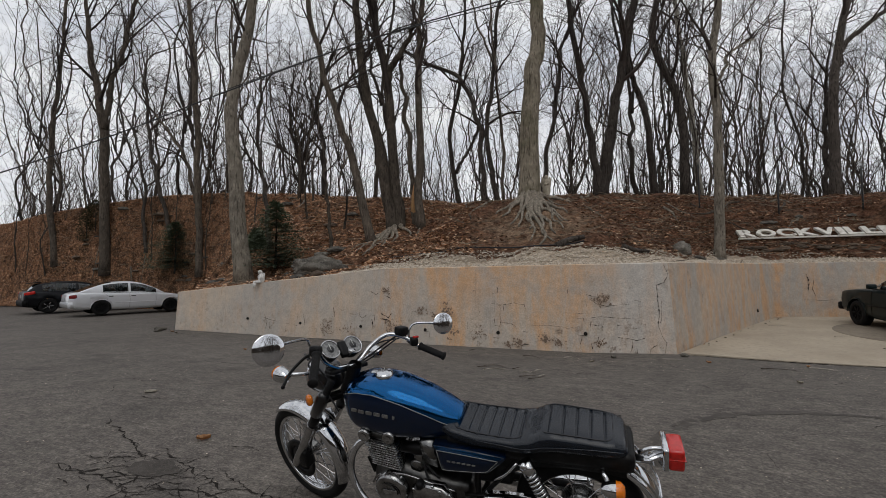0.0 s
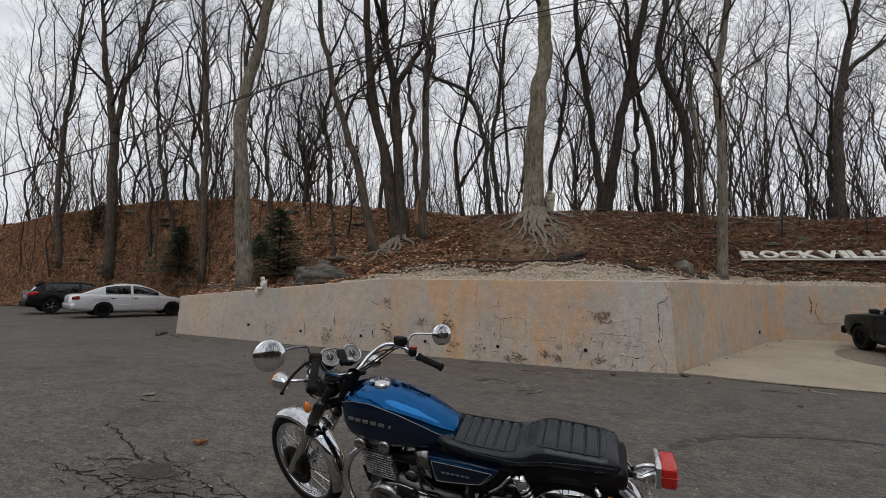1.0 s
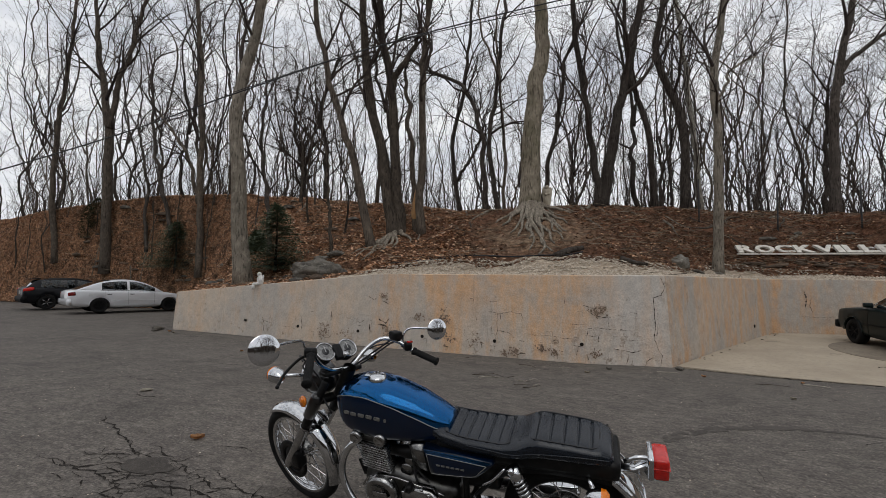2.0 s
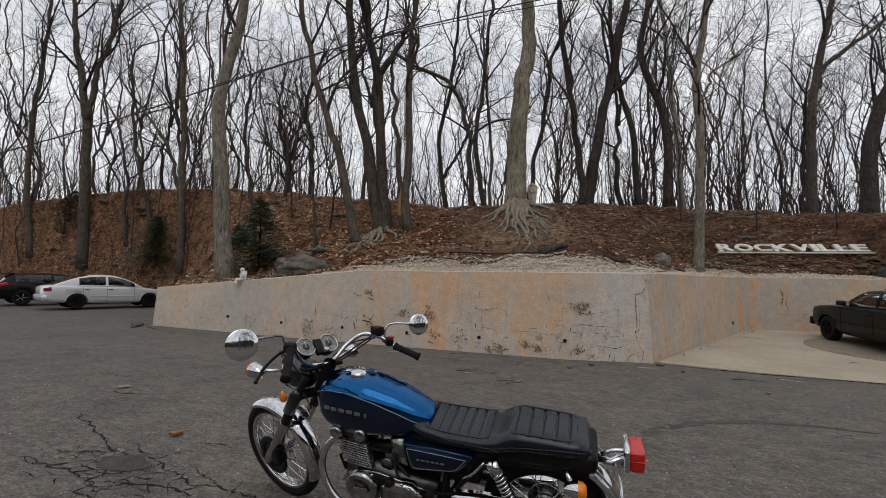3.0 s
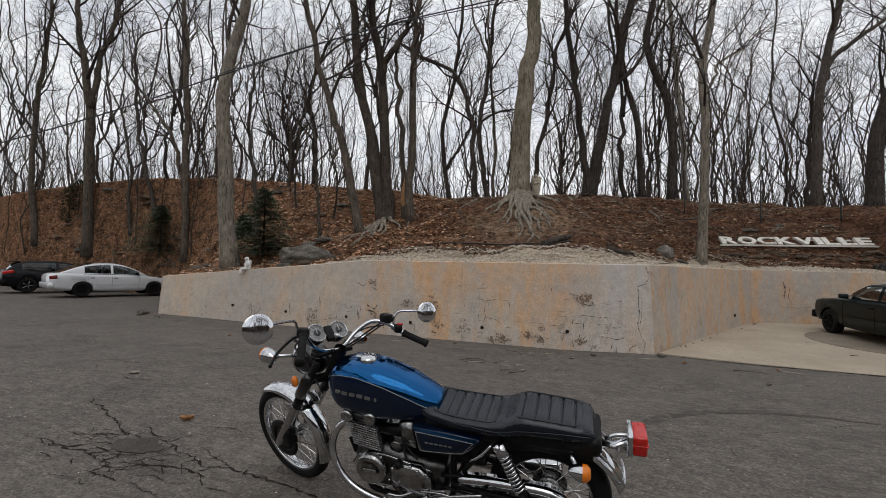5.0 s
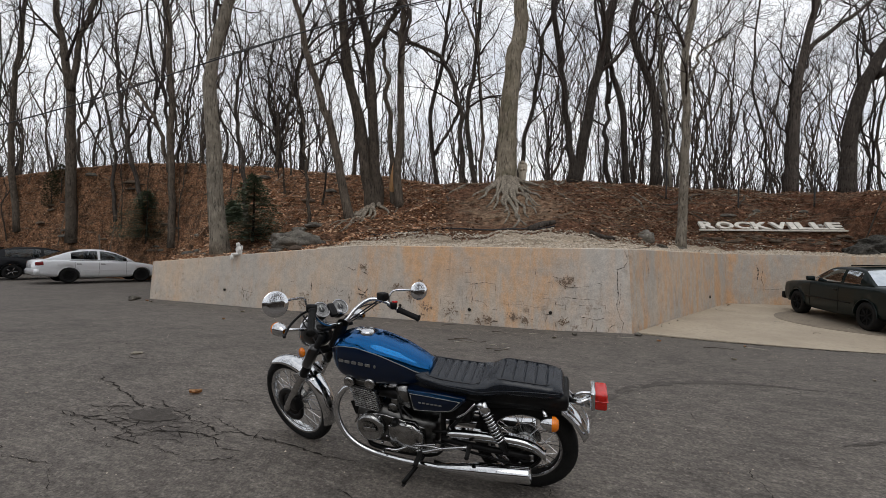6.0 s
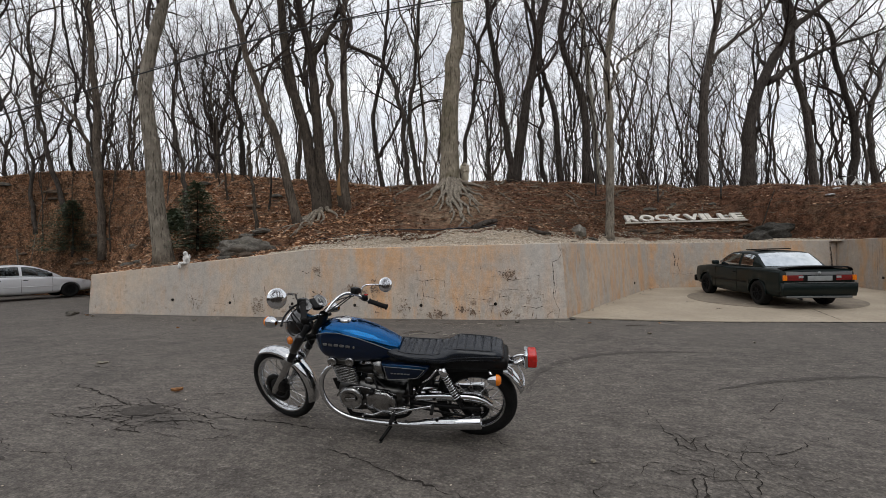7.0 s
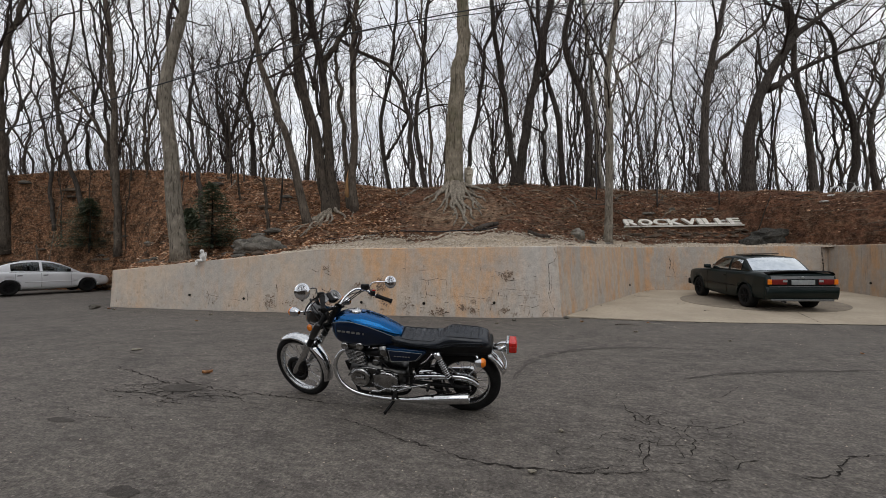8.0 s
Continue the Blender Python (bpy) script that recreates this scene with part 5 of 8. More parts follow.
    part("cap_hinge", box(0.925, 0, 0.912, 0.05, 0.03, 0.008, 0.003), M_CHROME, cap)

    def seat_form(x):
        half = np.interp(x, (-0.252, -0.235, -0.18, 0.0, 0.2, 0.4, 0.52, 0.575), (0.085, 0.112, 0.128, 0.132, 0.138, 0.136, 0.126, 0.095))
        top = np.interp(x, (-0.252, -0.24, -0.20, -0.05, 0.06, 0.10, 0.15, 0.22, 0.40, 0.52, 0.575), (0.690, 0.714, 0.732, 0.745, 0.752, 0.745, 0.718, 0.705, 0.711, 0.730, 0.736))
        low = np.interp(x, (-0.252, 0.05, 0.16, 0.45, 0.575), (0.650, 0.648, 0.630, 0.648, 0.676))
        return half, top, low

    # seat with a step, cross ribs and welt
    rings = []
    ribs = (0.485, 0.437, 0.389, 0.341, 0.293, 0.245, 0.197, 0.075, 0.012, -0.046, -0.104, -0.162)
    for x in np.r_[0.575, 0.572, 0.562, np.linspace(0.55, -0.235, 190), -0.243, -0.249, -0.252]:
        half, top, low = seat_form(x)
        dip = 0.011 * max(math.exp(-((x - r) / 0.0048) ** 2) for r in ribs)
        ring = []
        for k in range(44):
            a = 2 * math.pi * k / 44
            c, s = math.cos(a), math.sin(a)
            w = half * math.copysign(abs(c) ** 0.55, c)
            mid = low + (top - low) * 0.45
            z = mid + (top - mid) * abs(s) ** 0.62 if s > 0 else mid - (mid - low) * abs(s) ** 0.7
            if s > 0.74:
                z -= dip * min(1, (s - 0.74) / 0.06)
            ring.append((x * 0.965 + 0.034, w, z))
        rings.append(ring)
    seat = part("seat", loft(rings), M_VINYL, bike, "black ribbed vinyl seat with raised pillion")
    for s in (1, -1):
        pipe("seat_welt", [(0.555, 0.115 * s, 0.700), (0.45, 0.130 * s, 0.690), (0.30, 0.136 * s, 0.678), (0.20, 0.137 * s, 0.672), (0.11, 0.135 * s, 0.690), (-0.05, 0.132 * s, 0.700), (-0.19, 0.124 * s, 0.697)], 0.003, M_VINYL, seat, 5, 40)
    for x0, x1 in ((0.515, 0.178), (0.105, -0.195)):
        loop = []
        for q in range(48):
            a = 2 * math.pi * q / 48
            ca, sa = math.copysign(abs(math.cos(a)) ** 0.3, math.cos(a)), math.copysign(abs(math.sin(a)) ** 0.3, math.sin(a))
            x = (x0 + x1) / 2 + (x0 - x1) / 2 * ca
            half, top, low = seat_form(x)
            mid = low + (top - low) * 0.45
            loop.append((x * 0.965 + 0.034, half * 0.80 * sa, mid + (top - mid) * (0.86 + 0.14 * (1 - abs(sa)))))
        pipe("seam", loop + loop[:1], 0.0026, M_CABLE, seat, 5, 96)
    part("seat_base", box(0.165, 0, 0.630, 0.80, 0.225, 0.09, 0.03), M_BLACKMETAL, bike)
    part("tail_tray", box(-0.10, 0, 0.630, 0.22, 0.18, 0.08, 0.03), M_BLACKMETAL, bike)

    # side covers
    for s in (1, -1):
        def cover(grow, y):
            pts = [(0.612, 0.652), (0.290, 0.626), (0.286, 0.612), (0.352, 0.548), (0.368, 0.538), (0.565, 0.520), (0.588, 0.530)]
            cx, cz = 0.46, 0.585
            return [(cx + (px - cx) * grow, y * s, cz + (pz - cz) * grow) for px, pz in pts]
        cov = part("side_cover", loft([cover(1.0, 0.10), cover(1.0, 0.142), cover(0.96, 0.152), cover(0.80, 0.158)]), M_NAVY, bike, "dark blue triangular side cover")
        part("cover_band", loft([[(0.608, 0.150 * s, 0.651), (0.295, 0.150 * s, 0.626), (0.312, 0.156 * s, 0.616), (0.596, 0.156 * s, 0.636)], [(0.608, 0.152 * s, 0.651), (0.295, 0.152 * s, 0.626), (0.312, 0.160 * s, 0.616), (0.596, 0.160 * s, 0.636)]]), M_BLUE, cov, "bright blue band")
        for q in ([(0.594, 0.1605, 0.634), (0.45, 0.1605, 0.624), (0.315, 0.1605, 0.613)], [(0.315, 0.160, 0.612), (0.345, 0.160, 0.580), (0.378, 0.159, 0.550), (0.46, 0.159, 0.540), (0.562, 0.159, 0.534), (0.580, 0.159, 0.545), (0.592, 0.160, 0.628)]):
            pipe("stripe", [(a, b * s, c) for a, b, c in q], 0.0018, M_BADGE, cov, 5, 20)
        for k in range(6):
            part("badge_bar", box(0.540 - 0.023 * k, 0.1615 * s, 0.584 - 0.001 * k, 0.017, 0.002, 0.008, 0.002), M_BADGE, cov)
        part("airbox_cover", loft([[(0.620, 0.09 * s, 0.652), (0.688, 0.09 * s, 0.645), (0.676, 0.09 * s, 0.535), (0.605, 0.09 * s, 0.525)], [(0.620, 0.140 * s, 0.652), (0.688, 0.130 * s, 0.645), (0.676, 0.130 * s, 0.535), (0.605, 0.140 * s, 0.525)]]), M_ALLOY, bike, "grey airbox side plate")

    # engine
    case = part("crankcase", loft([[(x, w * math.copysign(abs(math.cos(a)) ** 0.5, math.cos(a)), zc + h * math.copysign(abs(math.sin(a)) ** 0.6, math.sin(a))) for a in np.linspace(0, 2 * math.pi, 24, endpoint=False)] for x, w, zc, h in ((0.47, 0.06, 0.33, 0.05), (0.49, 0.10, 0.33, 0.085), (0.56, 0.118, 0.330, 0.100), (0.68, 0.126, 0.340, 0.112), (0.78, 0.128, 0.355, 0.128), (0.88, 0.130, 0.362, 0.135), (0.95, 0.115, 0.365, 0.110), (0.985, 0.07, 0.35, 0.05))]), M_FIN, bike, "dark alloy engine crankcase")
    for s in (1, -1):
        cv = part("generator_cover", turned(lathe([(0.086, 0.0), (0.086, 0.035), (0.078, 0.050), (0.060, 0.056), (0.056, 0.050), (0.0, 0.050)] if s > 0 else [(0.086, 0.0), (0.086, -0.035), (0.078, -0.050), (0.060, -0.056), (0.056, -0.050), (0.0, -0.050)], 32), to=(0.858, 0.118 * s, 0.372)), M_POLISH, case, "polished round engine cover")
        part("cover_badge", box(0.858, 0.170 * s, 0.372, 0.075, 0.003, 0.024, 0.003), M_STEEL, case)
        part("gear_cover", loft([[(0.54 + 0.21 * f, y * s, z) for f, z in ((0.0, 0.27), (0.2, 0.235), (0.75, 0.235), (1.0, 0.29), (1.0, 0.40), (0.75, 0.43), (0.25, 0.42), (0.0, 0.37))] for y in (0.11, 0.150)] + [[(0.55 + 0.19 * f, 0.162 * s, z) for f, z in ((0.0, 0.275), (0.2, 0.245), (0.75, 0.245), (1.0, 0.29), (1.0, 0.395), (0.75, 0.42), (0.25, 0.41), (0.0, 0.365))]]), M_POLISH, case, "polished alloy gear cover")
        for k, (bx, bz) in enumerate(((0.565, 0.275), (0.60, 0.415), (0.70, 0.25), (0.73, 0.41), (0.80, 0.27), (0.93, 0.41))):
            part("case_bolt", turned(lathe([(0.0, 0.0), (0.008, 0.0), (0.008, 0.012 * s), (0.0, 0.014 * s)], 8), to=(bx, 0.160 * s if bx < 0.78 else 0.140 * s, bz)), M_STEEL, case)
    for k in range(10):
        part("cooling_fin", turned(box(0, 0, 0, 0.150 if k < 7 else 0.165, 0.285, 0.0042, 0.001, 1), ry=-9, to=(0.872 + 0.0022 * k, 0, 0.490 + 0.0132 * k)), M_POLISH, bike)
    part("cylinder_block", turned(box(0, 0, 0, 0.084, 0.20, 0.15, 0.015), ry=-9, to=(0.882, 0, 0.545)), M_BLACKMETAL, bike)
    head_ob = part("cylinder_head", turned(box(0, 0, 0, 0.13, 0.24, 0.040, 0.014), ry=-9, to=(0.898, 0, 0.634)), M_FIN, bike)
    for s in (1, -1):
        for dx in (-0.062, 0.066):
            if s > 0:
                part("cam_box", turned(box(0, 0, 0, 0.058, 0.25, 0.046, 0.014), ry=-9, to=(0.898 + dx, 0, 0.652)), M_ALLOY, head_ob)
            part("cam_cap", turned(lathe([(0.032, -0.02 * s), (0.032, 0.018 * s), (0.026, 0.026 * s), (0.018, 0.026 * s), (0.016, 0.022 * s), (0.0, 0.023 * s)], 20), to=(0.898 + dx, 0.128 * s, 0.655)), M_POLISH, head_ob, "round polished camshaft end cap")
        part("spark_plug_cap", turned(box(0, 0, 0, 0.03, 0.04, 0.03, 0.008), to=(0.955, 0.07 * s, 0.60)), M_BLACKMETAL, bike)
    for y in (0.07, -0.07):
        part("carburettor", turned(lathe([(0.0, -0.08), (0.03, -0.08), (0.034, -0.02), (0.028, 0.02), (0.026, 0.09), (0.0, 0.09)], 16, "x"), to=(0.745, y, 0.560)), M_BLACKMETAL, bike)
        part("float_bowl", box(0.72, y, 0.515, 0.05, 0.05, 0.05, 0.012), M_ALLOY, bike)

    # small parts round the engine
    part("starter_motor", turned(lathe([(0.0, -0.10), (0.030, -0.10), (0.036, -0.085), (0.036, 0.085), (0.030, 0.10), (0.0, 0.10)], 20), to=(0.735, 0, 0.475)), M_ALLOY, bike, "round alloy starter motor")
    part("oil_filler", turned(lathe([(0.0, 0.025), (0.016, 0.025), (0.020, 0.010), (0.020, -0.01)], 14), to=(0.70, 0.150, 0.430)), M_BLACKMETAL, bike)
    for s in (1, -1):
        pipe("case_seam", [(0.985, 0.10 * s, 0.352), (0.92, 0.128 * s, 0.43), (0.80, 0.134 * s, 0.455), (0.66, 0.132 * s, 0.425), (0.54, 0.118 * s, 0.385)], 0.006, M_POLISH, bike, 6, 24)
        pipe("plug_lead", [(0.955, 0.07 * s, 0.605), (0.99, 0.06 * s, 0.64), (0.97, 0.04 * s, 0.69)], 0.004, M_CABLE, bike, 6, 12)
        part("engine_mount", turned(box(0, 0, 0, 0.05, 0.012, 0.09, 0.004), ry=15, to=(0.975, 0.075 * s, 0.44)), M_BLACKMETAL, bike)
        part("peg_plate", turned(box(0, 0, 0, 0.11, 0.012, 0.06, 0.006), ry=12, to=(0.52, 0.155 * s, 0.285)), M_POLISH, bike, "polished alloy foot peg plate")
        for k, (bx, bz) in enumerate(((0.80, 0.44), (0.93, 0.30), (0.56, 0.395), (0.64, 0.428), (0.545, 0.30), (0.76, 0.33))):
            part("case_bolt", turned(lathe([(0.0, 0.0), (0.0065, 0.0), (0.0065, 0.010 * s), (0.0, 0.012 * s)], 8), to=(bx, (0.150 if bx < 0.78 else 0.133) * s, bz)), M_CHROME, bike)
    for k, y in enumerate((0.085, 0.10, 0.06)):
        pipe("hose", [(0.66 + 0.02 * k, y, 0.60), (0.68, y + 0.02, 0.52 - 0.02 * k), (0.62 + 0.05 * k, y + 0.025, 0.44)], 0.0055, M_CABLE, bike, 6, 16)

    # exhaust each side
    for s in (1, -1):
        pipe("exhaust_header", [(q[0], q[1] * s, q[2]) for q in ((0.945, 0.085, 0.590), (1.015, 0.098, 0.580), (1.068, 0.118, 0.505), (1.072, 0.142, 0.405), (1.005, 0.164, 0.300), (0.880, 0.178, 0.236), (0.68, 0.186, 0.208), (0.50, 0.192, 0.205), (0.44, 0.195, 0.208))], 0.0175, M_CHROME, bike, 14, 40, "bowed chrome exhaust header")
        part("silencer", turned(lathe([(0.019, 0.0), (0.022, 0.02), (0.036, 0.14), (0.043, 0.24), (0.044, 0.50), (0.040, 0.508), (0.034, 0.505), (0.030, 0.46)], 24, "x"), rz=180, ry=-5, to=(0.455, 0.198 * s, 0.208)), M_CHROME, bike, "long chrome silencer")
    # frame
    for pts, r in (([(1.04, 0.0, 0.86), (1.0, 0.035, 0.74), (0.965, 0.055, 0.45), (0.93, 0.065, 0.22), (0.85, 0.085, 0.185), (0.55, 0.09, 0.185), (0.45, 0.09, 0.26), (0.44, 0.08, 0.45), (0.42, 0.07, 0.62)], 0.015), ([(1.03, 0.0, 0.80), (0.85, 0.05, 0.70), (0.5, 0.08, 0.655), (0.2, 0.09, 0.645), (-0.16, 0.085, 0.655)], 0.014), ([(0.45, 0.09, 0.33), (0.34, 0.095, 0.46), (0.22, 0.095, 0.62)], 0.011)):
        for s in (1, -1):
            pipe("frame_tube", [(a, b * s, c) for a, b, c in pts], r, M_BLACKMETAL, bike, 10, 26)
    part("steering_head", turned(lathe([(0.034, -0.085), (0.034, 0.085)], 16, "z"), ry=-27, to=(1.075, 0, 0.87)), M_BLACKMETAL, bike)
    part("airbox", box(0.60, 0, 0.60, 0.19, 0.20, 0.17, 0.03), M_BLACKMETAL, bike)
    part("battery_box", box(0.36, 0, 0.53, 0.17, 0.17, 0.2, 0.02), M_BLACKMETAL, bike)
    # swing arm, chain guard, shocks
    for s in (1, -1):
        pipe("swing_arm", [(0.45, 0.105 * s, 0.325), (0.22, 0.115 * s, 0.31), (-0.045, 0.118 * s, 0.300)], 0.018, M_BLACKMETAL, bike, 10, 8)
        part("chain_adjuster", box(-0.03, 0.122 * s, 0.30, 0.06, 0.014, 0.03, 0.004), M_STEEL, bike)
        top, low = Vector((0.202, 0.150 * s, 0.622)), Vector((0.080, 0.158 * s, 0.340))
        d = (top - low).normalized()
        vv, ff = [], []
        tube(vv, ff, [tuple(low + d * q) for q in (0.0, 0.03, 0.031, 0.10, 0.11)], [0.014, 0.014, 0.020, 0.020, 0.012], 12)
        shock = solid("shock_body", vv, ff, M_BLACKMETAL, bike)
        vv, ff = [], []
        n0 = (low + d * 0.065, (top - low).length - 0.115)
        a = d.cross(Vector((0, 1, 0))).normalized()
        b = d.cross(a)
        path = [tuple(n0[0] + d * (n0[1] * q / 150) + 0.0245 * (math.cos(q * 2 * math.pi * 10.5 / 150) * a + math.sin(q * 2 * math.pi * 10.5 / 150) * b)) for q in range(151)]
        tube(vv, ff, path, [0.0052] * 151, 7)
        solid("spring", vv, ff, M_CHROME, shock, "chrome coil spring")
        vv, ff = [], []
        tube(vv, ff, [tuple(top - d * q) for q in (0.095, 0.06, 0.055, 0.0)], [0.012, 0.017, 0.030, 0.030], 14)
        solid("shock_cap", vv, ff, M_CHROME, shock)
        part("shock_bolt", turned(lathe([(0.0, -0.01 * s), (0.014, -0.01 * s), (0.014, 0.025 * s), (0.0, 0.028 * s)], 12), to=tuple(top + Vector((0, 0.012 * s, 0)))), M_CHROME, shock)
        pipe("grab_stay", [(0.235, 0.150 * s, 0.61), (0.285, 0.160 * s, 0.555), (0.335, 0.160 * s, 0.52)], 0.006, M_CHROME, bike, 8, 8)
    guard_pts = [(0.40, 0.135, 0.392), (0.28, 0.137, 0.402), (0.10, 0.138, 0.405), (0.0, 0.138, 0.400), (-0.07, 0.138, 0.378), (-0.125, 0.138, 0.335)]
    g = smooth_path(guard_pts, 28)
    part("chain_guard", loft([[(p[0], 0.100, p[2] + 0.012), (p[0], 0.146, p[2] + 0.010), (p[0], 0.150, p[2] - 0.002), (p[0], 0.150, p[2] - 0.030), (p[0], 0.146, p[2] - 0.030), (p[0], 0.100, p[2] + 0.004)] for p in g]), M_CHROME, bike, "long chrome chain guard")
    pipe("chain", [(0.50, 0.105, 0.365), (0.2, 0.095, 0.385), (0.0, 0.094, 0.392), (-0.07, 0.094, 0.365), (-0.096, 0.094, 0.30), (-0.06, 0.094, 0.225), (0.0, 0.094, 0.205), (0.25, 0.10, 0.25), (0.50, 0.105, 0.30)], 0.008, M_BLACKMETAL, bike, 6, 50)

    # pegs, pedals, stand
    for s in (1, -1):
        pipe("foot_peg", [(0.56, 0.15 * s, 0.262), (0.555, 0.27 * s, 0.268)], 0.014, M_RUBBER, bike, 10)
        pipe("pillion_peg", [(0.28, 0.14 * s, 0.33), (0.275, 0.24 * s, 0.335)], 0.012, M_RUBBER, bike, 10)
        pipe("peg_bracket", [(0.62, 0.12 * s, 0.27), (0.56, 0.165 * s, 0.262), (0.45, 0.165 * s, 0.30), (0.28, 0.150 * s, 0.33)], 0.010, M_STEEL, bike, 8, 14)
    pipe("gear_lever", [(0.62, 0.150, 0.285), (0.70, 0.175, 0.262), (0.76, 0.185, 0.27), (0.765, 0.22, 0.272)], 0.007, M_STEEL, bike, 8, 14)
    pipe("gear_rod", [(0.60, 0.165, 0.30), (0.50, 0.170, 0.315), (0.40, 0.165, 0.30)], 0.005, M_STEEL, bike, 6, 8)
    pipe("brake_pedal", [(0.56, -0.15, 0.27), (0.66, -0.18, 0.25), (0.78, -0.19, 0.26)], 0.008, M_STEEL, bike, 8, 10)
    stand = pipe("side_stand", [(0.565, 0.115, 0.195), (0.60, 0.165, 0.150), (0.660, 0.228, 0.086)], 0.013, M_BLACKMETAL, bike, 10, 10, "black side stand, folded out")
    part("stand_foot", turned(box(0, 0, 0, 0.075, 0.045, 0.012, 0.004), rx=18.0, ry=4, to=(0.675, 0.242, 0.084)), M_BLACKMETAL, stand)
    pipe("centre_stand", [(0.50, 0.12, 0.17), (0.36, 0.13, 0.15), (0.24, 0.14, 0.14)], 0.012, M_BLACKMETAL, bike, 8, 8)

    # tail lamp, rear indicators
    part("tail_bracket", loft([[(x, y, z) for y, z in ((-h, z0), (h, z0), (h, z1), (-h, z1))] for x, h, z0, z1 in ((-0.22, 0.030, 0.592, 0.604), (-0.29, 0.026, 0.585, 0.599), (-0.338, 0.024, 0.570, 0.632))]), M_CHROME, bike)
    part("lamp_housing", box(-0.352, -0.030, 0.613, 0.026, 0.135, 0.104, 0.012), M_CHROME, bike, "chrome tail lamp housing")
    lens = part("tail_lamp", box(-0.392, -0.030, 0.613, 0.062, 0.124, 0.096, 0.014), M_RED, bike, "red rectangular tail lamp")
    part("lens_rib", box(-0.394, -0.030, 0.619, 0.065, 0.127, 0.005, 0.002), M_RED, lens)
    pipe("lamp_arm", [(-0.25, 0.01, 0.622), (-0.30, 0.01, 0.648), (-0.345, 0.0, 0.645)], 0.010, M_CHROME, bike, 8, 8)
    for s in (1, -1):
        pipe("rear_indicator_stalk", [(-0.10, 0.085 * s, 0.60), (-0.13, 0.15 * s, 0.564)], 0.011, M_CHROME, bike, 10)
        ind = part("rear_indicator", turned(lathe([(0.014, 0.045), (0.030, 0.03), (0.037, 0.0), (0.038, -0.012)], 18, "x"), to=(-0.145, 0.175 * s, 0.562)), M_CHROME, bike)
        part("lens", turned(lathe([(0.038, -0.012), (0.036, -0.030), (0.022, -0.044), (0.0, -0.047)], 18, "x"), to=(-0.145, 0.175 * s, 0.562)), M_AMBER, ind, "amber lens")
        pipe("lamp_stay", [(-0.13, 0.085 * s, 0.655), (-0.165, 0.09 * s, 0.60)], 0.005, M_CHROME, bike, 6)
    return bike


motorcycle()

# ---- parked cars: x runs to the nose from the rear axle, y to the left ----
M_CARGREEN = paint("dark_green_paint", (0.0030, 0.0080, 0.0076), (0.0042, 0.0110, 0.0104), metal=0.0, rough=0.4, coat=0.42, spec=0.06)
M_CARSILVER = paint("silver_paint", (0.68, 0.69, 0.71), (0.78, 0.79, 0.80), metal=0.2, rough=0.35)
M_CARBLACK = paint("black_car_paint", (0.003, 0.0035, 0.005), (0.006, 0.007, 0.009), metal=0.0, rough=0.4, coat=0.3, spec=0.1)
M_CARGREY = surface("grey_sheen_and_trim", (0.12, 0.125, 0.125), (0.09, 0.094, 0.094), scale=6, grain=60, rough=0.45, bump=0.05)


def car_glass():
    """Thin tinted pane: clear through, with sky gloss at its surface."""
    m, n, l, p = mat_nodes("tinted_glass")
    seen = n.new("ShaderNodeBsdfTransparent")
    seen.inputs["Color"].default_value = (0.34, 0.38, 0.38, 1)
    gloss = n.new("ShaderNodeBsdfGlossy")
    v = texco(n, l)
    l.new(blend(n, l, noise_fac(n, l, v, 3, 4), (0.74, 0.78, 0.80), (0.58, 0.62, 0.64)), gloss.inputs["Color"])
    gloss.inputs["Roughness"].default_value = 0.03
    rim = n.new("ShaderNodeFresnel")
    rim.inputs["IOR"].default_value = 1.65
    mix = n.new("ShaderNodeMixShader")
    l.new(rim.outputs["Fac"], mix.inputs["Fac"])
    l.new(seen.outputs["BSDF"], mix.inputs[1])
    l.new(gloss.outputs["BSDF"], mix.inputs[2])
    l.new(mix.outputs["Shader"], n["Material Output"].inputs["Surface"])
    return m


M_TINT = car_glass()
M_PLATE = surface("plate_grey", (0.30, 0.32, 0.32), (0.24, 0.26, 0.26), scale=12, grain=60, rough=0.5, bump=0)
M_TRIM = surface("black_plastic", (0.006, 0.006, 0.0065), (0.009, 0.009, 0.009), scale=8, grain=90, rough=0.7, bump=0.1, spec=0.12)
M_RED_DARK = clear("dark_red_lens", (0.20, 0.012, 0.012), transmission=0.1)


def hull_ring(x, hw, low, top, crown, arch):
    """One cross-section of a car's body; over a wheel it starts at the arch's height."""
    base = max(low, arch)
    wide = (0.97, 0.99) if arch > low else (0.80, 0.95)
    levels = (low, low, low + 0.05, low + 0.15, low + (top - low) * 0.58, top - 0.11, top - 0.035, top - 0.006)
    half = [(hw * w, max(z, base + 0.003 * k)) for k, (w, z) in enumerate(zip((0.0, wide[0], wide[1], 1.0, 1.008, 0.992, 0.968, 0.915), levels))]
    half += [(hw * 0.5, top + crown * 0.75), (0.0, top + crown)]
    return [(x, -y, z) for y, z in half] + [(x, y, z) for y, z in half[-2:0:-1]]


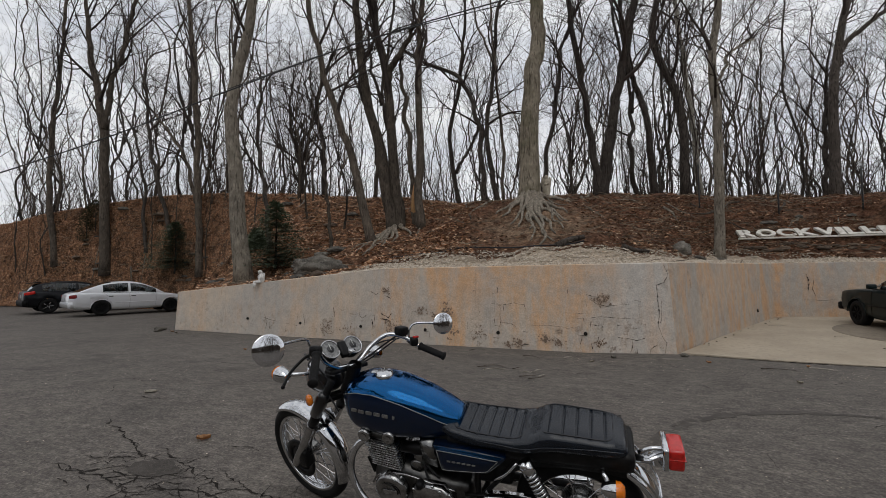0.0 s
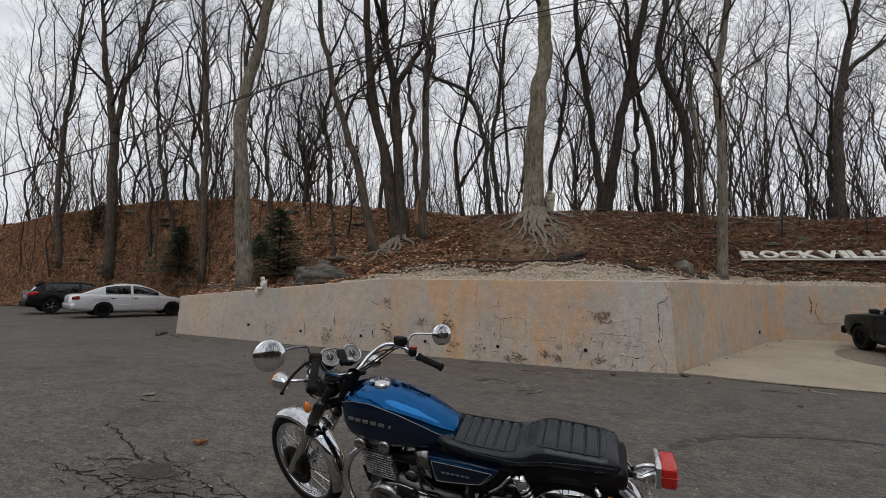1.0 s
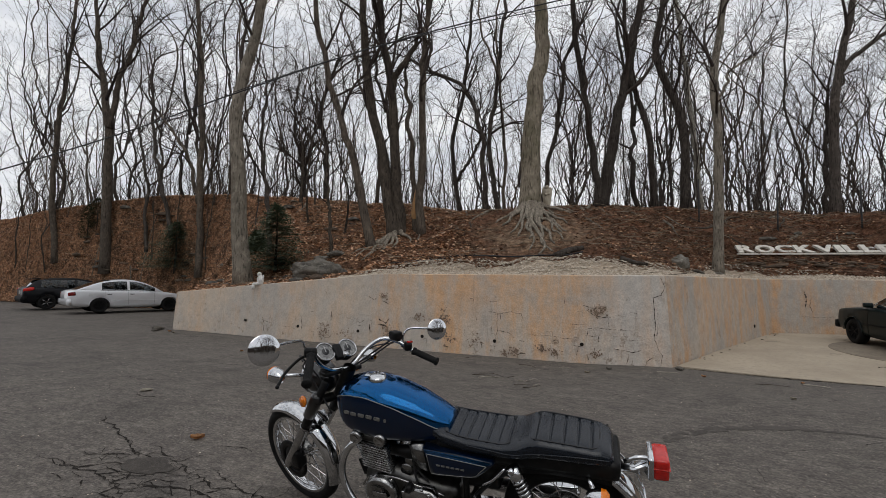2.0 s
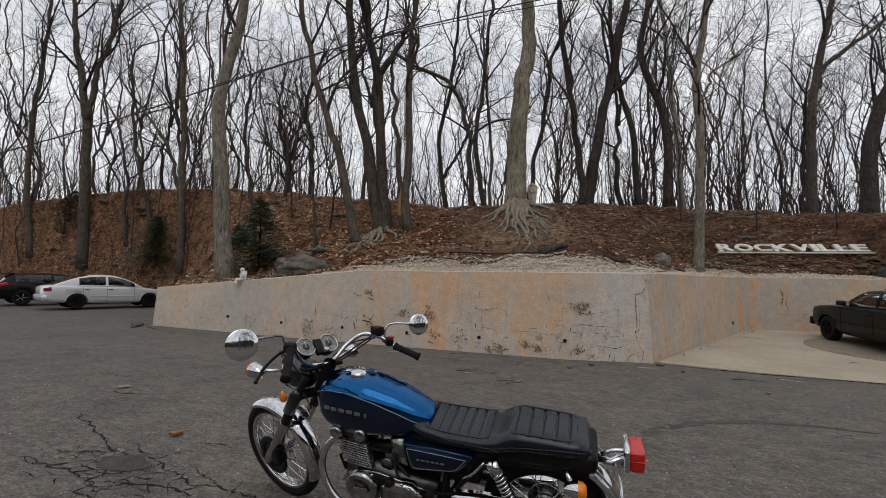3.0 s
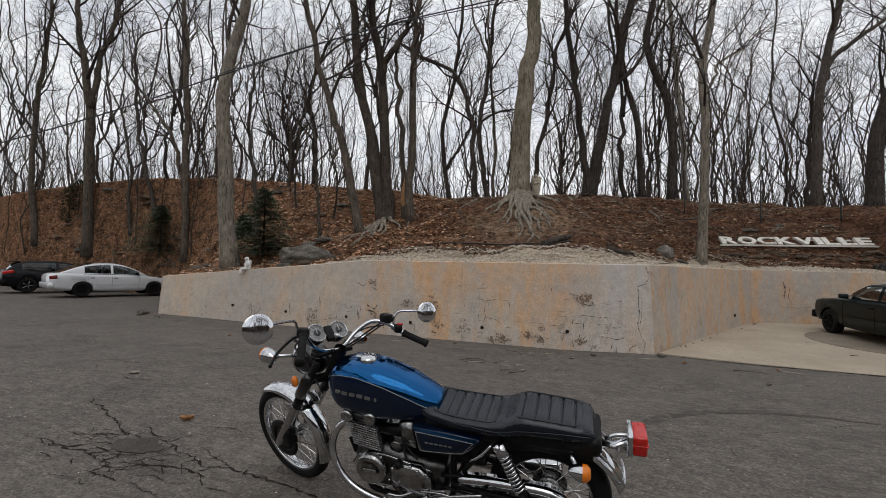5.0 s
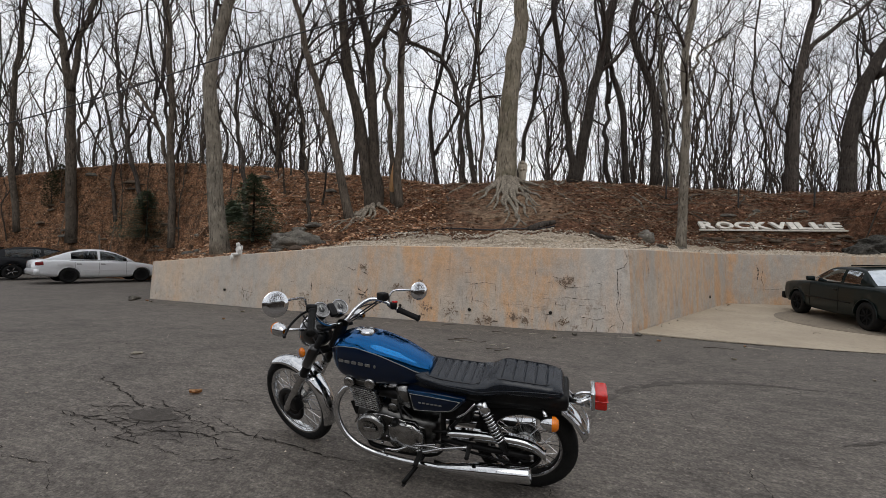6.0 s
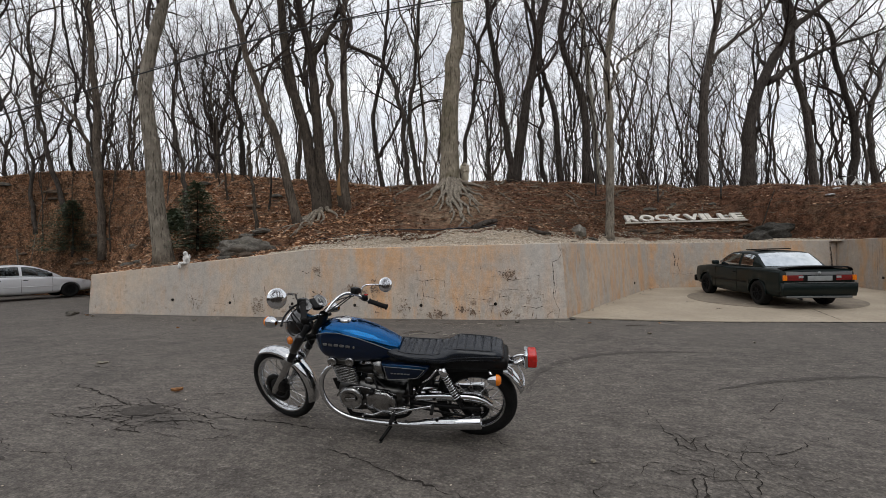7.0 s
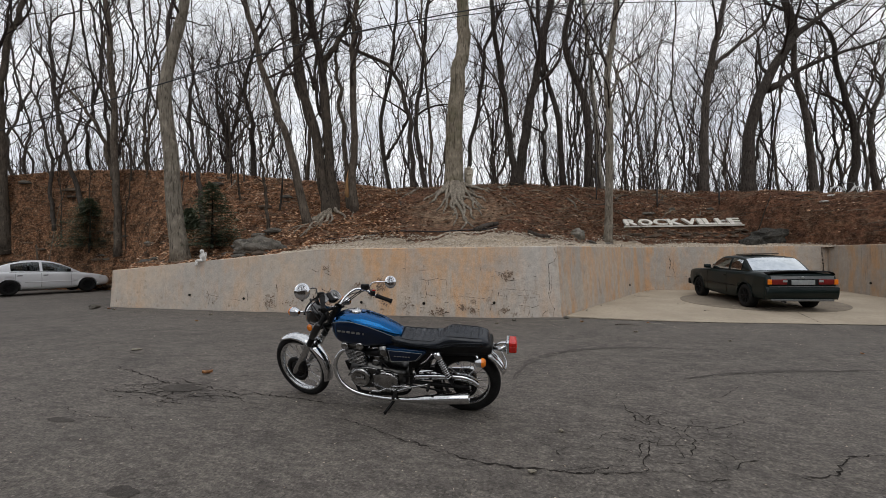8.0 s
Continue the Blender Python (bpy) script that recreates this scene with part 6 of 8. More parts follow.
def car(name, m, paint_m, hull, line, side, tumble, wheelbase, tyre_r, rim_m, label, group="", spokes=7):
    """hull: (x, half width, low, top) sections; line: the roof's outline from the rear window's foot to the windscreen's; side: spans of the side windows."""
    c = tagged(new(name), label, "car", group)
    c.matrix_world = m
    hx, hws, lows, tops = (np.array(q) for q in zip(*hull))
    lip = tyre_r + 0.05
    xs = set(np.round(np.r_[hx, np.arange(hx[0], hx[-1], 0.12)], 4))
    for xw in (0.0, wheelbase):
        xs |= set(np.round(np.r_[xw - lip - 0.002, xw + lip + 0.002, xw + lip * np.cos(np.linspace(0.02, math.pi - 0.02, 19))], 4))

    def arch(x):
        d = min(abs(x), abs(x - wheelbase))
        return tyre_r + math.sqrt(lip * lip - d * d) if d < lip else 0.0

    body = part("body", loft([hull_ring(x, np.interp(x, hx, hws), np.interp(x, hx, lows), np.interp(x, hx, tops), 0.022, arch(x)) for x in sorted(xs)]), paint_m, c)
    # the cabin: a skin of sections from the rear window's foot to the windscreen's, cut into panes and painted parts
    prof = smooth_path([(x, 0.0, z) for x, z in line], 72)
    x0, x1 = line[0][0], line[-1][0]
    peak = max(z for _, z in line)
    screen = [i for i in range(len(line)) if line[i][1] > peak - 0.075]
    rear_x, front_x = line[screen[0]][0], line[screen[-1]][0]
    rise = (0.0, 0.10, 0.36, 0.62, 0.86, 0.95)
    rings, marks = [], []
    for x, _, z in prof:
        belt = float(np.interp(x, hx, tops)) - 0.01
        h = max(0.004, z - belt)
        far = (2 * (x - x0) / (x1 - x0) - 1)
        wb = float(np.interp(x, hx, hws)) * (0.915 - 0.07 * abs(far) ** 5)
        half = [(wb - tumble * h * f - 0.02 * math.sin(math.pi * f) * -1, belt + h * f) for f in rise]
        wt = half[-1][0]
        half += [(wt - 0.045, belt + h), (wt * 0.62, belt + h + 0.020 * min(1, h / 0.2)), (0.0, belt + h + 0.030 * min(1, h / 0.2))]
        rings.append([(x, y, q) for y, q in half] + [(x, -y, q) for y, q in half[-2::-1]])
        marks.append(x)
    n = len(rings[0])
    panes = {}
    for i in range(len(rings) - 1):
        xm = (marks[i] + marks[i + 1]) / 2
        for k in range(n - 1):
            q = k if k < n // 2 else n - 2 - k
            key = "cabin_shell"
            if 1 <= q <= 3:
                for j, (a, b) in enumerate(side):
                    if a < xm < b and rings[i][0 if k < n // 2 else -1][2] + 0.09 < prof[i][2]:
                        key = ("side_window", j, k < n // 2)
            elif q >= 6 and x0 + 0.05 < xm < rear_x - 0.02:
                key = "rear_window"
            elif q >= 6 and front_x + 0.02 < xm < x1 - 0.05:
                key = "windscreen"
            panes.setdefault(key, []).append((i * n + k, (i + 1) * n + k, (i + 1) * n + k + 1, i * n + k + 1))
    verts = [p for ring in rings for p in ring]
    for key, faces in panes.items():
        used = sorted({q for f in faces for q in f})
        at = {q: r for r, q in enumerate(used)}
        if key == "cabin_shell":
            solid("cabin_shell", [verts[q] for q in used], [tuple(at[q] for q in f) for f in faces], paint_m, c)
        else:
            solid(key if isinstance(key, str) else key[0], [verts[q] for q in used], [tuple(at[q] for q in f) for f in faces], M_TINT, c, "tinted window glass reflecting the sky")

    def side_at(x, z):
        """Half width of the body's flank."""
        return float(np.interp(x, hx, hws)) * 1.004

    bz = float(np.interp((x0 + x1) / 2, hx, tops))
    cut = side[-1][0] - 0.05
    for s in (1, -1):
        seams = [cut, side[-1][1] - 0.02] + ([side[0][0] + 0.12] if len(side) > 1 and wheelbase > 2.6 else [])
        for dx in seams:
            pipe("door_seam", [(dx, s * side_at(dx, 0), 0.30), (dx + 0.01, s * (side_at(dx, 0) + 0.004), 0.6), (dx, s * side_at(dx, 0) * 0.985, bz - 0.05)], 0.004, M_TRIM, c, 5, 8)
        pipe("side_moulding", [(lip + 0.10, s * side_at(0.4, 0), 0.53), (wheelbase / 2, s * (side_at(1.3, 0) + 0.003), 0.53), (wheelbase - lip - 0.08, s * side_at(2.2, 0), 0.53)], 0.014, M_TRIM if paint_m is not M_CARSILVER else paint_m, c, 6, 8)
        pipe("belt_moulding", [(side[0][0] - 0.05, s * side_at(0.3, 0) * 0.925, bz + 0.008), ((side[0][0] + side[-1][1]) / 2, s * side_at(1.2, 0) * 0.93, bz + 0.004), (side[-1][1] + 0.05, s * side_at(2.0, 0) * 0.925, float(np.interp(side[-1][1], hx, tops)) + 0.006)], 0.009, M_TRIM, c, 6, 12)
        for dx in [cut + 0.14] + ([side[0][0] + 0.26] if len(side) > 1 and wheelbase > 2.6 else []):
            part("door_handle", box(dx, s * (side_at(dx, 0) * 0.99 + 0.008), bz - 0.15, 0.16, 0.024, 0.035, 0.008), M_TRIM, c)
        xm = side[-1][1] - 0.12
        part("wing_mirror", box(xm, s * (side_at(xm, 0) * 0.93 + 0.10), bz + 0.06, 0.10, 0.18, 0.11, 0.03), paint_m if paint_m is not M_CARSILVER else M_TRIM, c)
        for x in (0.0, wheelbase):
            pipe("arch_lip", [(x + lip * math.cos(q), s * (side_at(x, 0) + 0.002), tyre_r + lip * math.sin(q)) for q in np.linspace(0.0, math.pi, 25)], 0.011, paint_m, c, 8, 40)
            hw = float(np.interp(x, hx, hws))
            w = part("wheel", lathe([(0.0, -0.02), (tyre_r * 0.55, -0.03), (tyre_r * 0.64, 0.07 * s), (tyre_r * 0.56, 0.085 * s), (tyre_r * 0.50, 0.045 * s), (tyre_r * 0.2, 0.06 * s), (0.0, 0.065 * s)], 24), M_TRIM if rim_m is M_ALLOY else rim_m, c)
            w.matrix_basis = pose(x, s * (hw - 0.105), tyre_r)
            part("tyre", lathe([(tyre_r * 0.62, 0.09 * s), (tyre_r * 0.70, 0.105 * s), (tyre_r * 0.90, 0.108 * s), (tyre_r * 0.985, 0.085 * s), (tyre_r, 0.05 * s), (tyre_r, -0.08 * s), (tyre_r * 0.9, -0.11 * s), (tyre_r * 0.62, -0.09 * s)], 36), M_RUBBER, w)
            for k in range(spokes):
                part("wheel_spoke", turned(box(tyre_r * 0.34, 0.080 * s, 0, tyre_r * 0.56, 0.02, tyre_r * 0.12, 0.006, 1), ry=360 * k / spokes), rim_m, w)
    # seats and dashboard behind the glass
    part("parcel_shelf", box((x0 + x1) / 2, 0, bz - 0.01, (x1 - x0) * 0.84, hws.max() * 1.55, 0.02, 0.005), M_TRIM, c)
    xf = x0 + 0.56 * (x1 - x0)
    for s in (1, -1):
        back = part("seat_back", turned(box(0, 0, 0, 0.12, 0.46, 0.30, 0.05), ry=-14, to=(xf - 0.10, s * 0.36, bz + 0.10)), M_TRIM, c)
        part("headrest", turned(box(0, 0, 0, 0.08, 0.25, 0.14, 0.03), ry=-10, to=(xf - 0.16, s * 0.36, bz + 0.30)), M_TRIM, back)
    part("rear_bench", turned(box(0, 0, 0, 0.12, 1.05, 0.16, 0.04), ry=-20, to=(x0 + 0.30 * (x1 - x0), 0, bz + 0.05)), M_TRIM, c)
    return c, body


def coupe():
    m = pose(5.51, 9.78, pad_z(5.51, 9.78) + 0.005, 0, 0, 101) @ pose(0, 0, 0, 0, -1.7, 0) @ Matrix.Diagonal((0.875, 0.885, 0.87, 1))
    hull = ((-0.90, 0.70, 0.36, 0.86), (-0.875, 0.765, 0.30, 0.905), (-0.80, 0.80, 0.27, 0.925), (-0.4, 0.82, 0.25, 0.945), (0.0, 0.823, 0.23, 0.945), (0.7, 0.823, 0.20, 0.935), (1.3, 0.823, 0.19, 0.925), (2.0, 0.823, 0.20, 0.915), (2.57, 0.82, 0.22, 0.885), (3.0, 0.80, 0.25, 0.855), (3.25, 0.77, 0.28, 0.82), (3.36, 0.70, 0.34, 0.76))
    c, body = car("coupe", m, M_CARGREEN, hull, ((-0.13, 0.93), (0.06, 1.075), (0.24, 1.205), (0.36, 1.268), (0.55, 1.298), (0.95, 1.312), (1.35, 1.295), (1.52, 1.245), (1.86, 1.07), (2.16, 0.905)), ((0.30, 0.84), (0.93, 2.00)), 0.34, 2.57, 0.305, M_TRIM, "dark green two-door coupe parked on the concrete turntable")
    # the dark green lid's sky sheen is put in as grey colour
    part("boot_sky_sheen", loft([[(-0.885, y, z) for y, z in ((-0.70, 0.66), (0.70, 0.66), (0.70, 0.875), (-0.70, 0.875))], [(-0.912, y, z) for y, z in ((-0.69, 0.67), (0.69, 0.67), (0.69, 0.868), (-0.69, 0.868))]]), M_CARGREY, c, "boot lid face, its grey standing in for sky light")
    part("lamp_panel", box(-0.907, 0, 0.732, 0.02, 1.36, 0.138, 0.004), M_TRIM, c, "black panel between the rear lamps")
    part("spoiler", loft([[(x, y, z) for x, z in ((-0.66, 0.945), (-0.87, 0.975 - drop), (-0.89, 0.990 - drop), (-0.85, 1.012 - drop), (-0.66, 0.985 - drop / 2))] for y, drop in ((-0.735, 0.085), (-0.715, 0.045), (-0.64, 0.020), (-0.3, 0.004), (0.0, 0.0), (0.3, 0.004), (0.64, 0.020), (0.715, 0.045), (0.735, 0.085))]), M_TRIM, c, "black boot spoiler")
    part("rear_bumper", loft([[(x, y, z) for x, z in ((-0.78, 0.30), (-0.90, 0.31), (-0.945, 0.45), (-0.955, 0.60), (-0.80, 0.63))] for y in (-0.79, -0.775, -0.70, 0.70, 0.775, 0.79)]), M_CARGREEN, c)
    pipe("bumper_strip", [(-0.952, -0.77, 0.622), (-0.955, 0.0, 0.625), (-0.952, 0.77, 0.622)], 0.008, M_CARGREY, c, 6, 8)
    part("valance", box(-0.84, 0, 0.29, 0.16, 1.40, 0.05, 0.015), M_CARGREY, c)
    for s in (1, -1):
        part("mirror_face", box(1.842, s * 0.868, 0.98, 0.006, 0.15, 0.095, 0.002), M_MIRROR, c, "bright wing mirror glass")
        tl = part("tail_lamp", box(-0.915, s * 0.52, 0.735, 0.03, 0.34, 0.125, 0.008), M_RED_DARK, c, "dark red rear lamp cluster")
        part("indicator_lens", box(-0.915, s * 0.735, 0.735, 0.034, 0.085, 0.125, 0.008), M_AMBER, tl)
        part("reversing_lens", box(-0.933, s * 0.40, 0.755, 0.006, 0.10, 0.05, 0.003), M_PLATE, tl)
        part("headlamp", box(3.37, s * 0.50, 0.66, 0.03, 0.34, 0.12, 0.02), M_GLASS, c)
    part("rear_plate", box(-0.935, 0, 0.725, 0.012, 0.52, 0.115, 0.006), M_PLATE, c, "pale blank plate")
    part("roundel", turned(lathe([(0.0, 0.0), (0.036, 0.0), (0.036, -0.01), (0.0, -0.012)], 16, "x"), to=(-0.912, 0, 0.845)), M_PLATE, c)
    part("sunroof", turned(box(0, 0, 0, 0.58, 0.80, 0.024, 0.010), ry=2.5, to=(0.92, 0, 1.366)), M_TRIM, c, "tilted black sunroof panel")
    part("front_bumper", box(3.36, 0, 0.42, 0.16, 1.55, 0.20, 0.05), M_TRIM, c)
    pipe("exhaust_tip", [(-0.80, 0.40, 0.26), (-0.95, 0.40, 0.25)], 0.022, M_BLACKMETAL, c, 10)


def sedan():
    m = pose(-21.73, 10.40, -0.168, 0, 0, 75.6) @ Matrix.Diagonal((1.02, 1.0, 0.97, 1))
    hull = ((-1.06, 0.66, 0.42, 0.84), (-1.02, 0.76, 0.34, 0.93), (-0.90, 0.82, 0.29, 0.99), (-0.5, 0.85, 0.25, 1.01), (0.0, 0.855, 0.22, 0.985), (0.7, 0.855, 0.20, 0.965), (1.3, 0.855, 0.19, 0.955), (2.0, 0.855, 0.20, 0.935), (2.62, 0.85, 0.22, 0.87), (3.1, 0.81, 0.25, 0.78), (3.4, 0.74, 0.29, 0.68), (3.52, 0.60, 0.34, 0.58))
    c, body = car("sedan", m, M_CARSILVER, hull, ((-0.80, 1.00), (-0.42, 1.17), (0.0, 1.335), (0.40, 1.425), (0.85, 1.46), (1.25, 1.435), (1.60, 1.34), (2.0, 1.15), (2.36, 0.93)), ((0.06, 0.96), (1.05, 2.02)), 0.40, 2.62, 0.315, M_TRIM, "silver four-door sedan with plain black wheels", "cars parked by the bank")
    for s in (1, -1):
        part("tail_lamp", turned(box(0, 0, 0, 0.26, 0.10, 0.16, 0.03), rz=38 * s, ry=-10, to=(-0.93, s * 0.77, 0.83)), M_RED_DARK, c, "red wraparound tail lamp")
        part("headlamp", turned(box(0, 0, 0, 0.40, 0.10, 0.13, 0.03), rz=-30 * s, to=(3.22, s * 0.70, 0.66)), M_GLASS, c)
    part("rear_plate", box(-1.06, 0, 0.72, 0.02, 0.32, 0.16, 0.006), M_PLATE, c)
    part("rear_bumper", loft([[(x0, y0, z0) for x0, z0 in ((-0.90, 0.32), (-1.08, 0.36), (-1.10, 0.50), (-1.08, 0.60), (-0.90, 0.62))] for y0 in (-0.80, -0.72, 0.72, 0.80)]), M_CARSILVER, c)
    part("fuel_flap", box(-0.30, -0.862, 0.80, 0.16, 0.008, 0.14, 0.003), M_CARSILVER, c)


def hatchback():
    m = pose(-25.85, 10.3, -0.168, 0, 0, 76) @ Matrix.Diagonal((1.08, 1.0, 0.97, 1))
    hull = ((-0.80, 0.72, 0.40, 0.92), (-0.76, 0.82, 0.33, 1.00), (-0.60, 0.88, 0.28, 1.03), (-0.2, 0.90, 0.25, 1.01), (0.4, 0.905, 0.21, 0.98), (1.2, 0.905, 0.19, 0.955), (2.0, 0.905, 0.20, 0.93), (2.65, 0.89, 0.22, 0.88), (3.1, 0.84, 0.26, 0.80), (3.42, 0.74, 0.30, 0.70), (3.54, 0.60, 0.36, 0.58))
    c, body = car("hatchback", m, M_CARBLACK, hull, ((-0.72, 1.0), (-0.55, 1.18), (-0.36, 1.36), (0.1, 1.45), (0.7, 1.48), (1.2, 1.45), (1.6, 1.34), (2.05, 1.13), (2.45, 0.91)), ((-0.20, 0.92), (1.02, 2.05)), 0.40, 2.65, 0.33, M_ALLOY, "black five-door hatchback with silver alloy wheels", "cars parked by the bank", 5)
    part("roof_spoiler", loft([[(q, w, z) for q, z in ((-0.20, 1.485), (-0.58, 1.43), (-0.60, 1.41), (-0.25, 1.44))] for w in (-0.60, 0.60)]), M_TRIM, c)
    for s in (1, -1):
        part("tail_lamp", turned(box(0, 0, 0, 0.38, 0.09, 0.15, 0.03), rz=30 * s, ry=-14, to=(-0.62, s * 0.84, 0.95)), M_RED, c, "bright red wraparound tail lamp")
        part("headlamp", turned(box(0, 0, 0, 0.40, 0.10, 0.13, 0.03), rz=-30 * s, to=(3.22, s * 0.70, 0.70)), M_GLASS, c)
    part("rear_plate", box(-0.80, 0, 0.80, 0.02, 0.32, 0.16, 0.006), M_PLATE, c)
    part("rear_bumper", loft([[(x0, y0, z0) for x0, z0 in ((-0.66, 0.30), (-0.83, 0.34), (-0.86, 0.48), (-0.84, 0.60), (-0.66, 0.62))] for y0 in (-0.86, -0.78, 0.78, 0.86)]), M_TRIM, c)


coupe()
sedan()
hatchback()

# ---- things on the bank ----
def island_material(name, colors, rough=0.9):
    """Each small piece takes its own tone."""
    m, n, l, p = mat_nodes(name)
    r = n.new("ShaderNodeValToRGB")
    r.color_ramp.elements[0].color = (*colors[0], 1)
    r.color_ramp.elements[1].color = (*colors[-1], 1)
    for i, c in enumerate(colors[1:-1]):
        e = r.color_ramp.elements.new((i + 1) / (len(colors) - 1))
        e.color = (*c, 1)
    l.new(n.new("ShaderNodeNewGeometry").outputs["Random Per Island"], r.inputs["Fac"])
    v = texco(n, l, world=True)
    l.new(blend(n, l, times(n, l, noise_fac(n, l, v, 40, 3), 0.35), r.outputs["Color"], tuple(0.5 * q for q in colors[0])), p.inputs["Base Color"])
    p.inputs["Roughness"].default_value = rough
    p.inputs["Specular IOR Level"].default_value = 0.2
    return m


M_LEAF = island_material("dry_leaf", ((0.23, 0.118, 0.068), (0.60, 0.320, 0.180), (0.80, 0.51, 0.315), (0.15, 0.078, 0.047), (0.90, 0.67, 0.48)))
M_CHIP = island_material("bark_chip", ((0.045, 0.025, 0.017), (0.24, 0.112, 0.062), (0.48, 0.32, 0.205), (0.125, 0.062, 0.038)))
M_PEBBLE = island_material("pebble", ((0.24, 0.19, 0.14), (0.48, 0.40, 0.31), (0.68, 0.60, 0.49), (0.35, 0.28, 0.21)))
M_STICK = island_material("dead_stick", ((0.10, 0.075, 0.055), (0.25, 0.19, 0.135), (0.38, 0.31, 0.23), (0.06, 0.045, 0.035)))
M_NEEDLE = island_material("conifer_needle", ((0.06, 0.085, 0.055), (0.13, 0.165, 0.105), (0.21, 0.235, 0.155), (0.085, 0.115, 0.075)))
M_SHRUB = island_material("shrub_leaf", ((0.02, 0.03, 0.012), (0.05, 0.055, 0.025), (0.07, 0.05, 0.025)))


def rock(name, u, v, sx, sy, sz, rz, seed, label, material=None, sink=0.25, category="rock", group="rocks on the bank", flat=1.0):
    bm = bmesh.new()
    bmesh.ops.create_icosphere(bm, subdivisions=4 if sx > 0.35 else 3, radius=1)
    for q in bm.verts:
        c = q.co.copy()
        d = 1 + 0.28 * noise.noise(c * 1.1 + Vector((seed, 0, 0))) + 0.24 * noise.noise(c * 2.4 + Vector((0, seed, 0))) + 0.09 * noise.noise(c * 6.5 + Vector((0, 0, seed)))
        cell = noise.cell_vector(c * 1.7 + Vector((seed * 0.37, 1, 2)))
        d -= 0.16 * cell.x
        c = c * d
        q.co = Vector((c.x * sx, c.y * sy, max(-0.45, c.z) * sz))
    x, y = plan(u, v)
    ob = part(name, bm, material or M_ROCK, label="", smooth=sx > 0.2)
    ob.matrix_world = pose(x, y, hill_z(u, v) + sz * (0.45 - sink), 0, 0, rz)
    return tagged(ob, label, category, group)


M_ROCK_DARK = surface("mossy_boulder", (0.085, 0.08, 0.07), (0.04, 0.038, 0.033), (0.19, 0.175, 0.15), scale=3.2, grain=22, rough=0.95, bump=1.0, dist=0.04, spec=0.15)
M_LEDGE = surface("ledge_stone", (0.17, 0.125, 0.09), (0.09, 0.066, 0.05), (0.27, 0.21, 0.155), scale=5, grain=30, rough=0.95, bump=0.9, dist=0.03, vary=0.35, spec=0.15)
rock("boulder", -3.55, 11.85, 0.72, 0.42, 0.36, 30, 3.1, "large flat-topped grey boulder above the wall")
rock("boulder", 13.5, 12.45, 1.0, 0.5, 0.36, 10, 8.6, "dark mossy grey boulder beside the sign", M_ROCK_DARK)
rock("boulder", 12.55, 12.3, 0.5, 0.4, 0.30, 60, 12.6, "dark grey boulder leaning on a larger one", M_ROCK_DARK)
rock("boulder", 6.25, 12.45, 0.30, 0.24, 0.24, 50, 5.5, "rounded grey boulder at the gravel's edge")
for k, (u, v, s) in enumerate(((6.75, 12.6, 0.20), (7.05, 12.75, 0.16), (6.95, 12.35, 0.13), (7.55, 12.9, 0.2), (7.85, 13.2, 0.14), (10.3, 14.85, 0.30), (11.5, 15.1, 0.19), (14.6, 11.6, 0.20), (15.2, 11.9, 0.12), (12.9, 14.1, 0.16), (-7.9, 14.9, 0.24), (-7.4, 14.2, 0.18), (-8.3, 15.5, 0.2), (-9.0, 17.6, 0.3), (-10.6, 20.6, 0.26), (-6.9, 13.6, 0.14), (-13.5, 22.7, 0.25), (-4.9, 13.1, 0.15), (-4.3, 12.6, 0.12), (13.2, 15.1, 0.22))):
    rock("stone", u, v, s * 0.85, s * 0.6, s * (0.36 if k not in (5, 7) else 0.24), 40 * k, 20.3 + k, "small weathered stone half sunk in leaves", M_ROCK if k not in (7, 8, 9) else M_WHITE_STONE, group="stones on the bank")
rng_l = random.Random(5)
for k in range(34):
    f = k / 33
    u, v = 8.9 + 4.4 * f + rng_l.uniform(-0.05, 0.05), 13.78 - 0.38 * f + rng_l.uniform(-0.25, 0.05)
    s = rng_l.uniform(0.07, 0.15)
    rock("ledge_stone", u, v, s * 1.5, s, s * 0.5, rng_l.uniform(-20, 60), 50.1 + k, "flat brown stone in the ledge below the sign", M_LEDGE, group="ledge stones")


rng_b = random.Random(9)
for k in range(70):
    u = rng_b.uniform(-22, -1.5)
    vf, vc = float(np.interp(u, FOOT_U, FOOT_V)), float(np.interp(u, CREST_U, CREST_V))
    v = vf + (vc - vf) * (rng_b.uniform(0.06, 0.35) if k % 2 else rng_b.uniform(0.3, 0.95))
    s = rng_b.uniform(0.10, 0.26)
    rock("bank_stone", u, v, s * 1.5, s, s * 0.5, rng_b.uniform(-30, 50), 120.3 + k, "flat brown stone half buried in fallen leaves", M_LEDGE if k % 3 else M_ROCK, sink=0.22, group="half-buried stones")
for k in range(16):
    u = rng_b.uniform(-20, 0) if k < 11 else rng_b.uniform(4, 18)
    vf, vc = float(np.interp(u, FOOT_U, FOOT_V)), float(np.interp(u, CREST_U, CREST_V))
    v, a, n = vf + (vc - vf) * rng_b.uniform(0.3, 0.9), rng_b.uniform(-0.5, 0.5), rng_b.uniform(0.5, 1.3)
    pts = [(u + n * f * math.cos(a), v + n * f * math.sin(a) + 0.12 * math.sin(4 * f + k)) for f in (-0.5, -0.15, 0.2, 0.5)]
    limb = pipe("fallen_branch", [(*plan(p, q), hill_z(p, q) + 0.04) for p, q in pts], rng_b.uniform(0.025, 0.05), M_BARK if k % 2 else M_BARK_TAN2, None, 7, 14, r2=0.012)
    tagged(limb, "fallen grey branch lying among dead leaves", "branch", "fallen branches")


